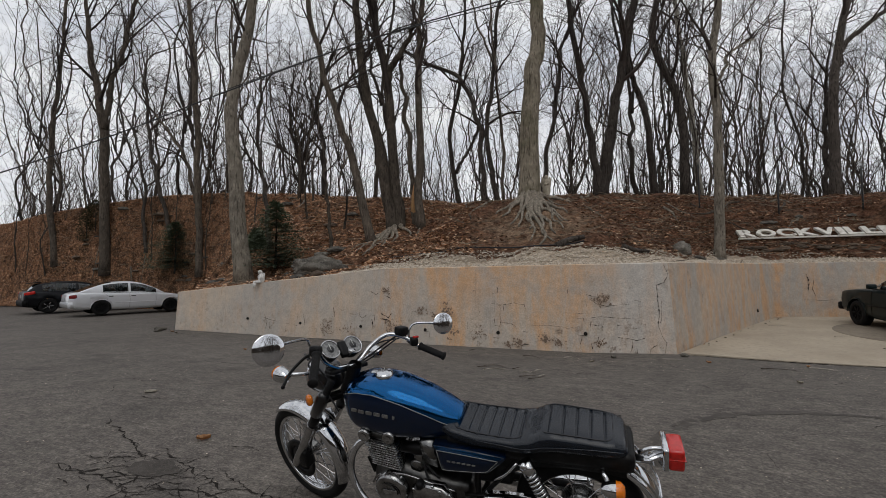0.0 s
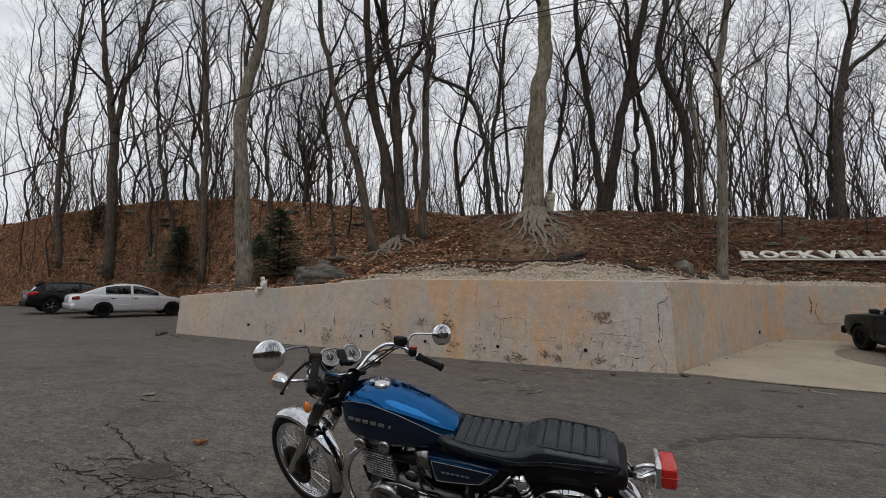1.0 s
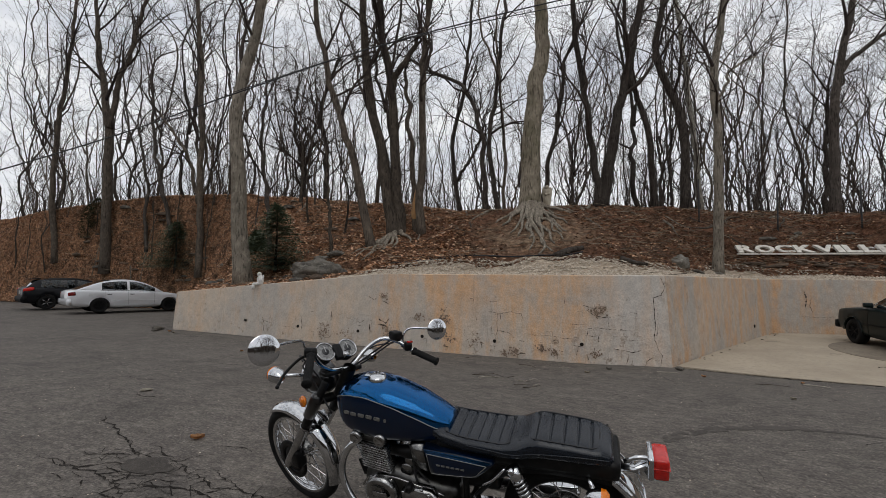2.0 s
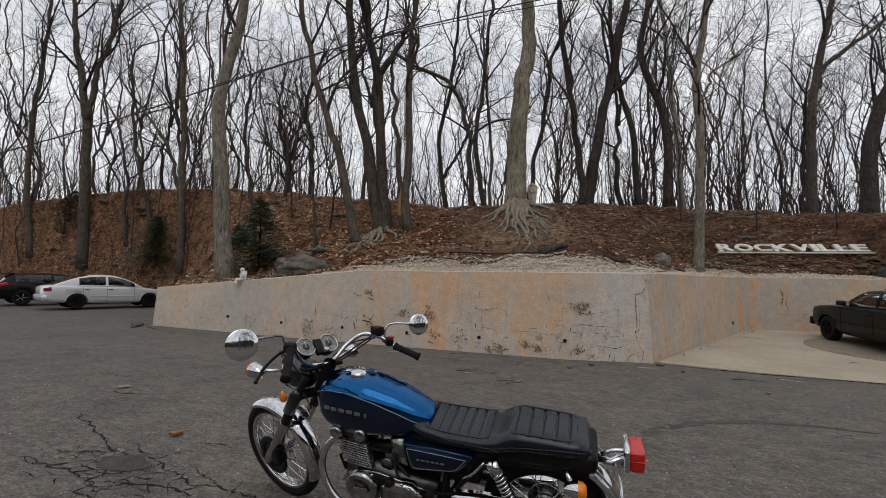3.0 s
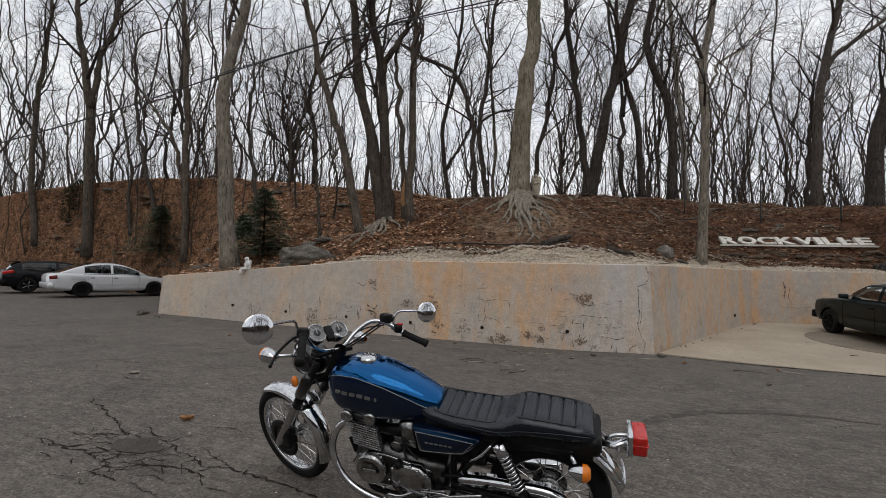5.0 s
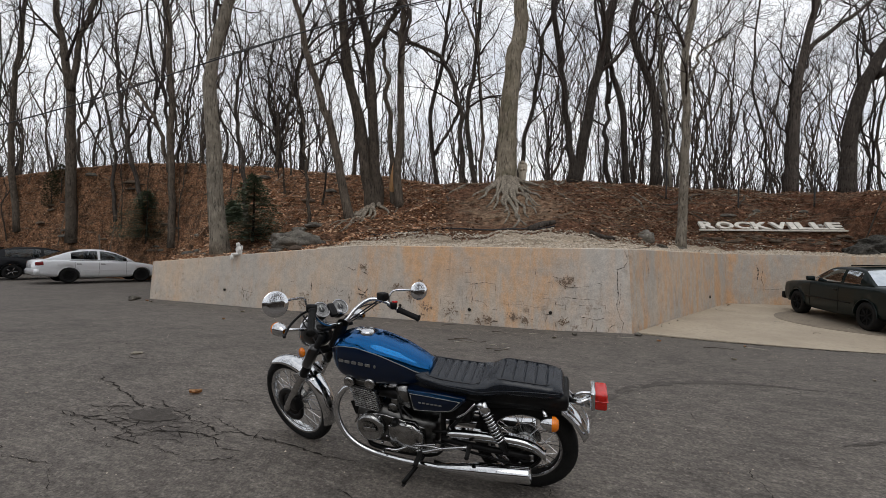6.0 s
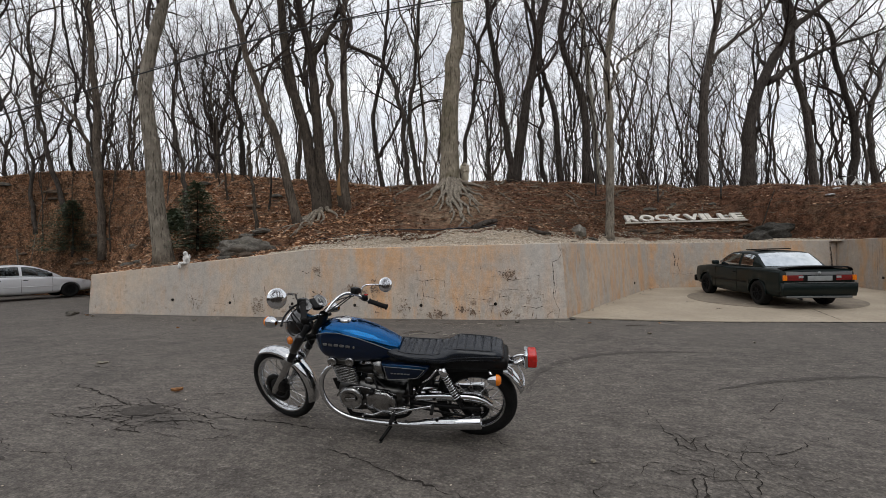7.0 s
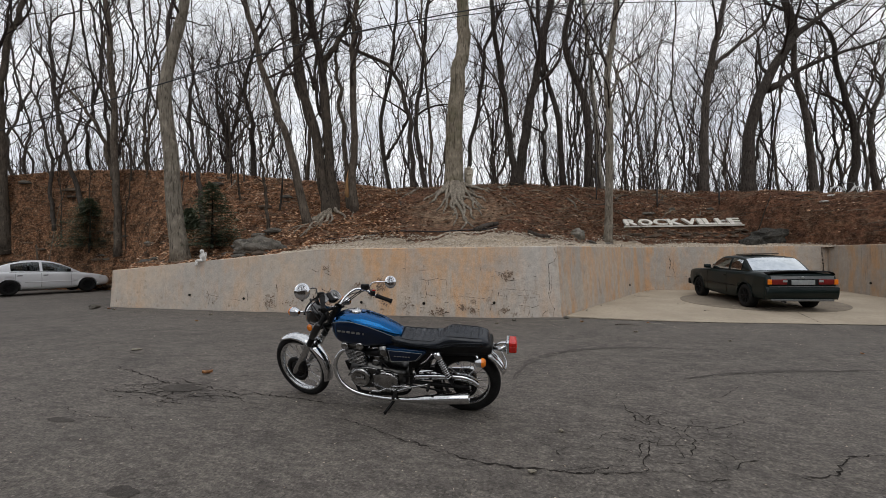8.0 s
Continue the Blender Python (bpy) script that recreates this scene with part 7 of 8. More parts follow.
def pile(name, count, spot, make, material, label, category):
    verts, faces = [], []
    for k in range(count):
        make(verts, faces, *spot(k))
    ob = solid(name, verts, faces, material, smooth=False)
    return tagged(ob, label, category, kind="stuff")


def add_leaf(verts, faces, x, y, z, s, rng):
    a, t = rng.uniform(0, 6.28), rng.uniform(-0.9, 0.9)
    e1 = Vector((math.cos(a), math.sin(a), rng.uniform(-0.3, 0.45)))
    e2 = Vector((-math.sin(a), math.cos(a), t))
    c, b = Vector((x, y, z)), len(verts)
    for q in (-e1 * s, e2 * s * 0.5 + Vector((0, 0, 0.25 * s)), e1 * s, -e2 * s * 0.5 + Vector((0, 0, 0.15 * s))):
        verts.append(tuple(c + q))
    faces.extend(((b, b + 1, b + 2), (b, b + 2, b + 3)))


def add_stone(verts, faces, x, y, z, s, rng):
    b = len(verts)
    a = rng.uniform(0, 6.28)
    for k in range(5):
        w = a + k * 1.2566
        r = s * rng.uniform(0.75, 1.2)
        verts.append((x + r * math.cos(w), y + r * math.sin(w), z + s * rng.uniform(-0.1, 0.25)))
    verts.append((x + s * rng.uniform(-0.3, 0.3), y + s * rng.uniform(-0.3, 0.3), z + s * rng.uniform(0.55, 0.9)))
    for k in range(5):
        faces.append((b + k, b + (k + 1) % 5, b + 5))


def bed_width(u):
    """Width of the gravel bed behind the wall's top."""
    return float(np.interp(u, (-2.9, -1.7, -0.8, 0.3, 3.1, 3.8, 5.3, 8.0, 10.0, 13.6), (0.25, 1.9, 2.5, 2.5, 2.9, 2.5, 2.2, 1.9, 1.8, 1.4)))


def litter():
    rng = random.Random(21)

    def on_slope(u0, u1, s0, s1, size):
        def spot(k):
            u = rng.uniform(u0, u1)
            vf, vc = float(np.interp(u, FOOT_U, FOOT_V)), float(np.interp(u, CREST_U, CREST_V))
            v = vf + (vc - vf) * rng.uniform(s0, s1)
            for _ in range(3):
                if noise.noise((u * 0.55, v * 1.9, 4.4)) + 0.7 * noise.noise((u * 1.6, v * 4.2, 1.7)) > rng.uniform(-0.55, 0.45):
                    break
                u = rng.uniform(u0, u1)
                vf, vc = float(np.interp(u, FOOT_U, FOOT_V)), float(np.interp(u, CREST_U, CREST_V))
                v = vf + (vc - vf) * rng.uniform(s0, s1)
            if abs(u - 2.4) < 1.5 and 11.2 < v < 15.2 and rng.random() < 0.7:
                u += rng.choice((-1, 1)) * rng.uniform(1.6, 4.0)
                vf, vc = float(np.interp(u, FOOT_U, FOOT_V)), float(np.interp(u, CREST_U, CREST_V))
            if u > -2.7 and v - vf < bed_width(u) and rng.random() < 0.93:
                v = vf + bed_width(u) + rng.random() * max(0.1, vc - vf - bed_width(u))
            x, y = plan(u, v)
            return x, y, hill_z(u, v) + 0.02, rng.uniform(*size), rng
        return spot

    pile("fallen_leaves", 74000, on_slope(-34, 0.5, 0.02, 1.06, (0.032, 0.072)), add_leaf, M_LEAF, "dry brown oak leaves strewn over the bank", "leaves")
    pile("fallen_leaves", 5200, on_slope(0, 26, 0.16, 1.02, (0.025, 0.06)), add_leaf, M_LEAF, "scattered dry leaves on the mulched bank", "leaves")
    def add_stick(verts, faces, x, y, z, s, rng):
        a, b = rng.uniform(0, 6.28), rng.uniform(-0.25, 0.25)
        d = Vector((math.cos(a), math.sin(a), b)) * s
        bend = Vector((-d.y, d.x, 0)) * rng.uniform(-0.2, 0.2)
        c = Vector((x, y, z))
        r = 0.004 + 0.012 * s
        tube(verts, faces, [c - d, c - d * 0.3 + bend, c + d * 0.4 + bend * 0.6 + Vector((0, 0, 0.02)), c + d], [r, r, r * 0.8, r * 0.5], 3, cap=False)

    pile("dead_twigs", 4200, on_slope(-25, 26, 0.05, 1.03, (0.10, 0.45)), add_stick, M_STICK, "dead twigs and thin roots strewn over the bank", "twigs")
    pile("fallen_leaves", 500, on_slope(-3, 14, 0.01, 0.3, (0.03, 0.065)), add_leaf, M_LEAF, "dry leaves blown onto the gravel", "leaves")
    pile("bark_mulch", 24000, on_slope(-1.5, 26, 0.14, 1.04, (0.02, 0.055)), add_leaf, M_CHIP, "dark reddish bark chips and twigs on the bank", "mulch")

    def by_wall(k):
        u = rng.uniform(-2.7, 13.6) if k % 4 else rng.uniform(-2.0, 6.0)
        d = rng.uniform(0.01, 1.0) * (bed_width(u) + 0.1)
        v = float(np.interp(u, FOOT_U, FOOT_V)) + d
        x, y = plan(u, v)
        return x, y, hill_z(u, v) + 0.036, rng.uniform(0.014, 0.034), rng

    pile("gravel_stones", 17000, by_wall, add_stone, M_PEBBLE, "pale mixed gravel along the wall's top", "gravel")
    verts, faces = [], []
    us = np.arange(-2.6, 13.7, 0.16)
    for u in us:
        w = bed_width(u) + 0.25 * noise.noise((u * 2, 0, 0))
        v0 = float(np.interp(u, FOOT_U, FOOT_V)) - 0.06
        for s in np.linspace(0, 1, 9):
            x, y = plan(u, v0 + w * s)
            verts.append((x, y, hill_z(u, v0 + w * s) + 0.034 - 0.04 * s ** 10))
    for i in range(len(us) - 1):
        for j in range(8):
            a = i * 9 + j
            faces.append((a, a + 9, a + 10, a + 1))
    tagged(solid("gravel_bed", verts, faces, M_GRAVEL), "bed of pale gravel behind the retaining wall", "gravel", kind="structure")

    def on_court(k):
        x, y = rng.uniform(-8, 7), rng.uniform(-1.5, 7.0) if k % 3 else rng.uniform(6.2, 7.0)
        return x, y, ground_z(x, y) + 0.006, rng.uniform(0.003, 0.008), rng

    pile("grit", 1500, on_court, add_stone, M_PEBBLE, "loose grit on the asphalt", "grit")


litter()


def conifer(u, v, height, width, seed, label):
    rng = random.Random(seed)
    x, y = plan(u, v)
    z = hill_z(u, v)
    top = tagged(new("fir"), label, "fir tree", "young firs on the bank")
    top.matrix_world = pose(x, y, z)
    pipe("trunk", [(0, 0, -0.2), (0.02, 0.01, height * 0.5), (0, 0, height)], 0.05 * height / 2, M_BARK_DARK, top, 8, 8, r2=0.008)
    verts, faces = [], []
    for k in range(int(620 * max(1, height / 2))):
        h = rng.random() ** 1.25
        zz = height * (0.06 + 0.94 * h)
        r = width / 2 * (1 - h) ** 0.6 * rng.uniform(0.65, 1.12) + 0.04
        a = rng.uniform(0, 6.28)
        o = Vector((0, 0, zz))
        tip = Vector((r * math.cos(a), r * math.sin(a), zz - 0.10 * r + rng.uniform(-0.05, 0.12)))
        side = Vector((-math.sin(a), math.cos(a), 0))
        for f in np.linspace(0.22, 1.0, 7):
            c = o.lerp(tip, f)
            wd = 0.035 + 0.15 * r * (1.05 - f)
            for s in (1, -1):
                b = len(verts)
                e = c + side * s * wd + (tip - o).normalized() * wd * 0.6 + Vector((0, 0, rng.uniform(-0.05, 0.02)))
                n = Vector((0, 0, 0.012 + 0.02 * wd))
                q = (tip - o).normalized() * 0.020 * (1 + height * 0.2)
                verts.extend((tuple(c - q), tuple(c + q), tuple(e + n)))
                faces.append((b, b + 1, b + 2))
    solid("crown", verts, faces, M_NEEDLE, top, "dense dark green needle sprays", smooth=False)
    return top


conifer(-14.55, 23.15, 2.5, 3.4, 3, "dark green young fir among the fallen leaves")
conifer(-5.50, 13.75, 2.05, 2.2, 4, "small dark green fir behind the wall")
conifer(-6.9, 15.6, 0.7, 0.9, 6, "low dark green conifer seedling on the bank")


def clipped_shrub(u, v, w, h, seed):
    rng = random.Random(seed)
    x, y = plan(u, v)
    top = tagged(new("shrub"), "small brownish green clipped shrub at the bank's foot", "shrub", "clipped shrubs")
    top.matrix_world = pose(x, y, max(hill_z(u, v), 0.0))
    pipe("stem", [(0, 0, -0.1), (0, 0, h * 0.6)], 0.03, M_BARK_DARK, top, 6)
    verts, faces = [], []
    for k in range(1400):
        a, t, r = rng.uniform(0, 6.28), rng.random(), rng.uniform(0.55, 1.0)
        rr = w / 2 * math.sin(math.pi * min(1, 0.12 + 0.88 * t) ** 0.8) ** 0.7 * r
        add_leaf(verts, faces, rr * math.cos(a), rr * math.sin(a), 0.08 + h * t, 0.045, rng)
    solid("crown", verts, faces, M_SHRUB, top, smooth=False)


for u, v, w, h in ((-20.95, 25.1, 1.0, 2.0), (-20.35, 25.0, 1.15, 1.7)):
    clipped_shrub(u, v, w, h, int(100 * w))


def sign():
    ax, ay = plan(8.95, 14.12)
    bx, by = plan(13.45, 13.70)
    top = tagged(new("sign"), "white block letters spelling ROCKVILLE on a bank ledge", "sign")
    az = math.degrees(math.atan2(by - ay, bx - ax))
    top.matrix_world = pose(ax, ay, hill_z(8.95, 14.12) + 0.09, 0, 0, az) @ pose(0, 0, 0, 0, -0.6, 0)
    length = math.hypot(bx - ax, by - ay)
    widths = (0.50, 0.54, 0.52, 0.55, 0.54, 0.19, 0.45, 0.45, 0.48)
    gap = (length - sum(widths)) / 8
    x = 0.0
    for ch, w in zip("ROCKVILLE", widths):
        cu = bpy.data.curves.new("letter", "FONT")
        cu.body, cu.size, cu.extrude, cu.offset = ch, 0.465, 0.035, 0.019
        cu.materials.append(M_SIGN)
        o = new("letter", cu)
        bpy.context.view_layer.update()
        span = o.dimensions.x
        o.parent = top
        lo = min(c[0] for c in o.bound_box)
        s = w / max(0.01, span)
        o.matrix_basis = pose(x - lo * s, 0.05, 0.06, 44, 0, 0) @ Matrix.Diagonal((s, 1, 1, 1))
        x += w + gap
    part("ledge_board", box(length / 2, -0.05, 0.015, length + 0.2, 0.10, 0.055, 0.008), M_SIGN, top, "weathered white ledge board")


sign()


def figure(name, x, y, z, rz, blobs, material, label):
    """A cast figure as one plain lump of rounded masses."""
    bm = bmesh.new()
    for cx, cy, cz, rx, ry, rz_ in blobs:
        made = bmesh.ops.create_icosphere(bm, subdivisions=3, radius=1)["verts"]
        for q in made:
            d = 1 + 0.07 * noise.noise(q.co * 3 + Vector((cx * 9, cz * 9, 0)))
            q.co = Vector((cx + q.co.x * rx * d, cy + q.co.y * ry * d, cz + q.co.z * rz_ * d))
    ob = part(name, bm, material)
    fuse = ob.modifiers.new("fuse", "REMESH")
    fuse.mode, fuse.voxel_size, fuse.use_smooth_shade = "VOXEL", 0.011, True
    whole = bpy.data.meshes.new_from_object(ob.evaluated_get(bpy.context.evaluated_depsgraph_get()))
    ob.modifiers.clear()
    ob.data = whole
    ob.matrix_world = pose(x, y, z, 0, 0, rz)
    return tagged(ob, label, "statue")


figure("statue", -8.28, 7.24, 1.185, -25, ((0, 0.02, 0.10, 0.085, 0.075, 0.10), (0, 0.01, 0.20, 0.06, 0.055, 0.07), (-0.005, -0.01, 0.285, 0.052, 0.055, 0.055), (-0.05, -0.07, 0.05, 0.035, 0.09, 0.03), (0.03, -0.08, 0.04, 0.03, 0.085, 0.03), (-0.05, -0.145, -0.03, 0.028, 0.03, 0.07), (0.03, -0.15, -0.03, 0.028, 0.03, 0.06), (0.07, 0.0, 0.15, 0.03, 0.05, 0.07), (-0.07, 0.0, 0.16, 0.03, 0.05, 0.07), (0.06, 0.06, 0.20, 0.045, 0.02, 0.075)), M_WHITE_STONE, "small white cast-stone figure seated on the wall's edge")
sx_, sy_ = plan(3.28, 15.6)
figure("statue", sx_, sy_, hill_z(3.28, 15.6) - 0.02, 20, ((0, 0, 0.06, 0.20, 0.20, 0.07), (0, 0, 0.32, 0.14, 0.13, 0.28), (0, 0, 0.58, 0.13, 0.11, 0.16), (0, -0.02, 0.76, 0.075, 0.08, 0.085), (0.12, 0.05, 0.60, 0.06, 0.05, 0.20), (-0.12, 0.05, 0.60, 0.06, 0.05, 0.20), (0.05, -0.10, 0.52, 0.05, 0.06, 0.05), (-0.05, -0.10, 0.50, 0.05, 0.06, 0.05)), M_TAN_STONE, "buff cast-stone garden figure standing by the oak")


def split_snag():
    """Raw orange wood where the broken trunk has split."""
    t = TREES[7]
    verts, faces = [], []
    tube(verts, faces, [(-0.10 + 0.015 * k, -0.05, 0.25 + 0.16 * k) for k in range(9)], [0.02, 0.10, 0.13, 0.12, 0.125, 0.10, 0.085, 0.05, 0.008], 9)
    solid("split_wood", verts, faces, M_SPLIT, t, "raw orange splintered wood")


split_snag()


def bank_roots():
    """Bare roots that snake over the slope from the trees on the crest."""
    rng = random.Random(31)
    for k in range(30):
        u, s = (rng.uniform(3.0, 9.0), rng.uniform(0.6, 0.95)) if k < 14 else (rng.uniform(-9, 16), rng.uniform(0.5, 0.95))
        vf, vc = float(np.interp(u, FOOT_U, FOOT_V)), float(np.interp(u, CREST_U, CREST_V))
        v, a = vf + (vc - vf) * s, rng.uniform(-2.6, -0.5)
        pts = []
        for q in range(7):
            pts.append((*plan(u, v), hill_z(u, v) + 0.018 - 0.004 * q))
            a += rng.uniform(-0.5, 0.5)
            u, v = u + 0.22 * math.cos(a), v + 0.22 * math.sin(a)
        o = pipe("root", pts, rng.uniform(0.03, 0.06), M_BARK_TAN2 if k % 3 else M_BARK, None, 6, 16, r2=0.010)
        tagged(o, "bare weathered root snaking over the bank", "root", "roots on the bank")


bank_roots()


def log_and_edging():
    for pts, r, label in (([(4.0, 10.65, 0.06), (4.3, 10.80, 0.08), (4.75, 11.05, 0.05)], 0.075, "dark rotting log on the gravel's edge"), ([(2.55, 11.10, 0.02), (2.9, 11.2, 0.10), (3.25, 11.15, 0.03)], 0.10, "dark charred log below the oak roots")):
        ob = pipe("log", [(*plan(u, v), hill_z(u, v) + h) for u, v, h in pts], r, M_BARK_DARK, None, 9, 12, r2=r * 0.6)
        tagged(ob, label, "log")
    pts = []
    for u in np.linspace(-1.75, 3.2, 14):
        v = 12.15 - (u + 1.75) * 0.232
        pts.append((*plan(u, v), hill_z(u, v) + 0.03))
    tagged(pipe("edging_pipe", pts, 0.02, M_CABLE, None, 6, 40), "thin black pipe edging between gravel and mulch", "pipe")


log_and_edging()


def fence_posts():
    spots = ((8.6, 15.75, 1.55), (10.95, 15.25, 1.5), (13.6, 15.1, 1.45))
    tops = []
    for u, v, h in spots:
        x, y = plan(u, v)
        z = hill_z(u, v)
        o = pipe("fence_post", [(x, y, z - 0.3), (x + 0.01, y, z + h * 0.5), (x + 0.02, y, z + h)], 0.028, M_IRON, None, 6, 4)
        tagged(o, "thin dark iron fence post on the bank", "fence post", "fence posts")
        tops.append((x + 0.02, y, z + h - 0.1))
    x, y = plan(17.5, 15.3)
    tops.append((x, y, hill_z(17.5, 15.3) + 1.35))
    for a, b in zip(tops, tops[1:]):
        mid = tuple((p + q) / 2 for p, q in zip(a, b))
        tagged(pipe("fence_wire", [a, (mid[0], mid[1], mid[2] - 0.06), b], 0.006, M_IRON, None, 4, 10), "slack dark fence wire between posts", "wire", "fence wires")


fence_posts()


def bicycle():
    u, v = 21.9, 16.9
    x, y = plan(u, v)
    b = tagged(new("bicycle"), "pale step-through bicycle parked on the bank's crest", "bicycle")
    b.matrix_world = pose(x, y, hill_z(u, v) + 0.01, 0, 0, 24) @ pose(0, 0, 0, -6, 0, 0) @ Matrix.Diagonal((1.1, 1, 0.9, 1))
    for cx in (-0.52, 0.52):
        w = part("wheel", lathe([(0.0, -0.04), (0.03, -0.04), (0.03, 0.04), (0.0, 0.04)], 10), M_STEEL, b)
        w.matrix_basis = pose(cx, 0, 0.34)
        part("tyre", lathe([(0.318, -0.018), (0.335, -0.022), (0.345, 0.0), (0.335, 0.022), (0.318, 0.018), (0.318, -0.018)], 28), M_PALE, w)
        for k in range(12):
            a = k * math.pi / 6
            pipe("spoke", [(0, 0, 0), (0.32 * math.cos(a), 0, 0.32 * math.sin(a))], 0.003, M_STEEL, w, 3)
    for pts, r in (([(0.52, 0, 0.34), (0.44, 0, 0.62), (0.36, 0, 0.88)], 0.016), ([(0.38, 0, 0.74), (0.1, 0, 0.42), (-0.08, 0, 0.30)], 0.022), ([(0.40, 0, 0.68), (0.15, 0, 0.36), (-0.08, 0, 0.29)], 0.018), ([(-0.08, 0, 0.30), (-0.16, 0, 0.55), (-0.24, 0, 0.84)], 0.017), ([(-0.52, 0, 0.34), (-0.3, 0, 0.31), (-0.08, 0, 0.30)], 0.014), ([(-0.52, 0, 0.34), (-0.34, 0, 0.48), (-0.18, 0, 0.62)], 0.012)):
        pipe("frame_tube", pts, r, M_PALE, b, 8, 8)
    part("saddle", loft([[(q, w * c, 0.86 + 0.03 * s) for c, s in ((1, 0), (0.7, 1), (-0.7, 1), (-1, 0), (0, -1))] for q, w in ((-0.36, 0.09), (-0.28, 0.10), (-0.15, 0.04), (-0.10, 0.02))]), M_VINYL, b)
    pipe("handlebar", [(0.22, 0.28, 0.94), (0.36, 0.20, 0.98), (0.36, 0, 0.90), (0.36, -0.20, 0.98), (0.22, -0.28, 0.94)], 0.012, M_STEEL, b, 8, 24)
    for cx, a0, a1 in ((-0.52, 20, 190), (0.52, 20, 170)):
        pipe("mudguard", [(cx + 0.37 * math.cos(radians(a)), 0, 0.34 + 0.37 * math.sin(radians(a))) for a in np.linspace(a0, a1, 9)], 0.016, M_PALE, b, 6, 24)


bicycle()


def overhead_cables():
    for pts, r in ((((-16.0, 9, 1.6), (-8.0, 9, 4.0), (-4.65, 9, 5.2), (-2.0, 9, 6.14), (0.9, 9, 6.95), (4.0, 9, 7.7), (14.0, 9, 10.1)), 0.014), (((-4.65, 9, 5.24), (-2.0, 9.1, 6.2), (0.9, 9.2, 6.98), (4.3, 9.1, 7.55), (9.2, 9.0, 7.97), (13.5, 9, 8.12), (24.0, 9, 8.4)), 0.010)):
        tagged(pipe("overhead_cable", [(*plan(u, v), z) for u, v, z in pts], r, M_CABLE, None, 5, 60), "black overhead cable strung across the forecourt", "cable", "overhead cables")


overhead_cables()

# ---- cracks, patches and litter on the forecourt; cracks in the walls ----
def ribbon(points, width, seed, lift, on, wild=1.0):
    """A jagged thin strip through the points; on() sets a point on its surface."""
    rng = random.Random(seed)
    pts = [np.array(p, float) for p in points]
    path = []
    for a, b in zip(pts, pts[1:]):
        n = max(2, int(np.linalg.norm(b - a) / 0.028))
        path += [a + (b - a) * k / n for k in range(n)]
    path.append(pts[-1])
    out, faces = [], []
    n = len(path)
    for i, p in enumerate(path):
        d = path[min(i + 1, n - 1)] - path[max(i - 1, 0)]
        d /= np.linalg.norm(d) + 1e-9
        nrm = np.array((-d[1], d[0]))
        j = wild * (0.022 * noise.noise((seed * 3.1, i * 0.22, 0)) + 0.022 * noise.noise((seed * 3.1, i * 0.67, 4)) + 0.008 * rng.uniform(-1, 1))
        w = width * (0.35 + 0.65 * math.sin(math.pi * min(1, (i + 0.5) / n * 1.02)) ** 0.5) * (rng.uniform(0.15, 0.8) if rng.random() < 0.8 else rng.uniform(0.8, 1.7))
        q = p + nrm * j
        out.append(on(*(q + nrm * w / 2), lift))
        out.append(on(*(q - nrm * w / 2), lift))
    for i in range(n - 1):
        faces.append((2 * i, 2 * i + 1, 2 * i + 3, 2 * i + 2))
    return out, faces


def on_court(x, y, lift):
    return (x, y, ground_z(x, y) + 0.012 * noise.noise((x * 0.3, y * 0.3, 0)) + lift)


court = bpy.data.objects["ground"]
def court_crack(points, width):
    v_, f_ = ribbon(points, width, 3 + len(court.children), 0.004, on_court)
    solid("crack", v_, f_, M_CRACK, court, smooth=False)


court_crack([(-4.45, 2.2), (-4.25, 2.16), (-4.05, 2.24)], 0.020)
court_crack([(-0.62, 0.86), (-0.3, 0.74), (0.16, 0.60), (0.49, 0.49), (0.78, 0.46), (1.04, 0.48), (1.35, 0.55), (1.62, 0.68)], 0.016)
court_crack([(1.14, 0.50), (1.30, 0.62), (1.38, 0.66)], 0.010)
court_crack([(1.50, 0.62), (1.52, 0.80), (1.56, 1.0), (1.60, 1.06)], 0.011)
court_crack([(1.43, 2.23), (1.50, 1.75), (1.62, 1.55), (1.72, 1.42)], 0.008)
court_crack([(1.62, 1.55), (1.85, 1.45), (2.15, 1.62)], 0.006)
court_crack([(1.45, 1.4), (1.62, 1.2), (1.72, 1.05)], 0.006)
court_crack([(2.36, 0.80), (2.53, 0.86), (2.62, 1.0), (2.73, 1.18), (3.07, 1.30), (3.4, 1.5)], 0.020)
court_crack([(-3.84, 1.57), (-3.63, 1.48), (-3.37, 1.43), (-3.2, 1.35), (-2.96, 1.29), (-2.82, 1.22), (-2.61, 1.16)], 0.020)
court_crack([(-2.41, 1.24), (-2.25, 1.21), (-2.08, 1.16), (-1.94, 1.14), (-1.77, 1.08), (-1.62, 1.14), (-1.27, 1.13), (-0.96, 1.12), (-0.70, 1.14)], 0.016)
court_crack([(-2.62, 1.07), (-2.66, 1.01), (-2.74, 0.95), (-2.80, 0.89), (-3.05, 0.86)], 0.016)
court_crack([(-2.40, 0.99), (-2.5, 0.95), (-2.64, 0.98)], 0.018)
court_crack([(-2.95, 0.84), (-2.77, 0.87), (-2.59, 0.87), (-2.44, 0.86), (-2.34, 0.88)], 0.018)
court_crack([(-2.34, 0.88), (-2.33, 0.83), (-2.21, 0.83), (-2.11, 0.91), (-1.97, 0.99), (-1.84, 1.02), (-1.64, 1.0)], 0.018)
court_crack([(-2.69, 1.34), (-2.54, 1.28), (-2.41, 1.24)], 0.014)
court_crack([(-2.02, 1.27), (-1.88, 1.21), (-1.75, 1.18), (-1.58, 1.16)], 0.010)
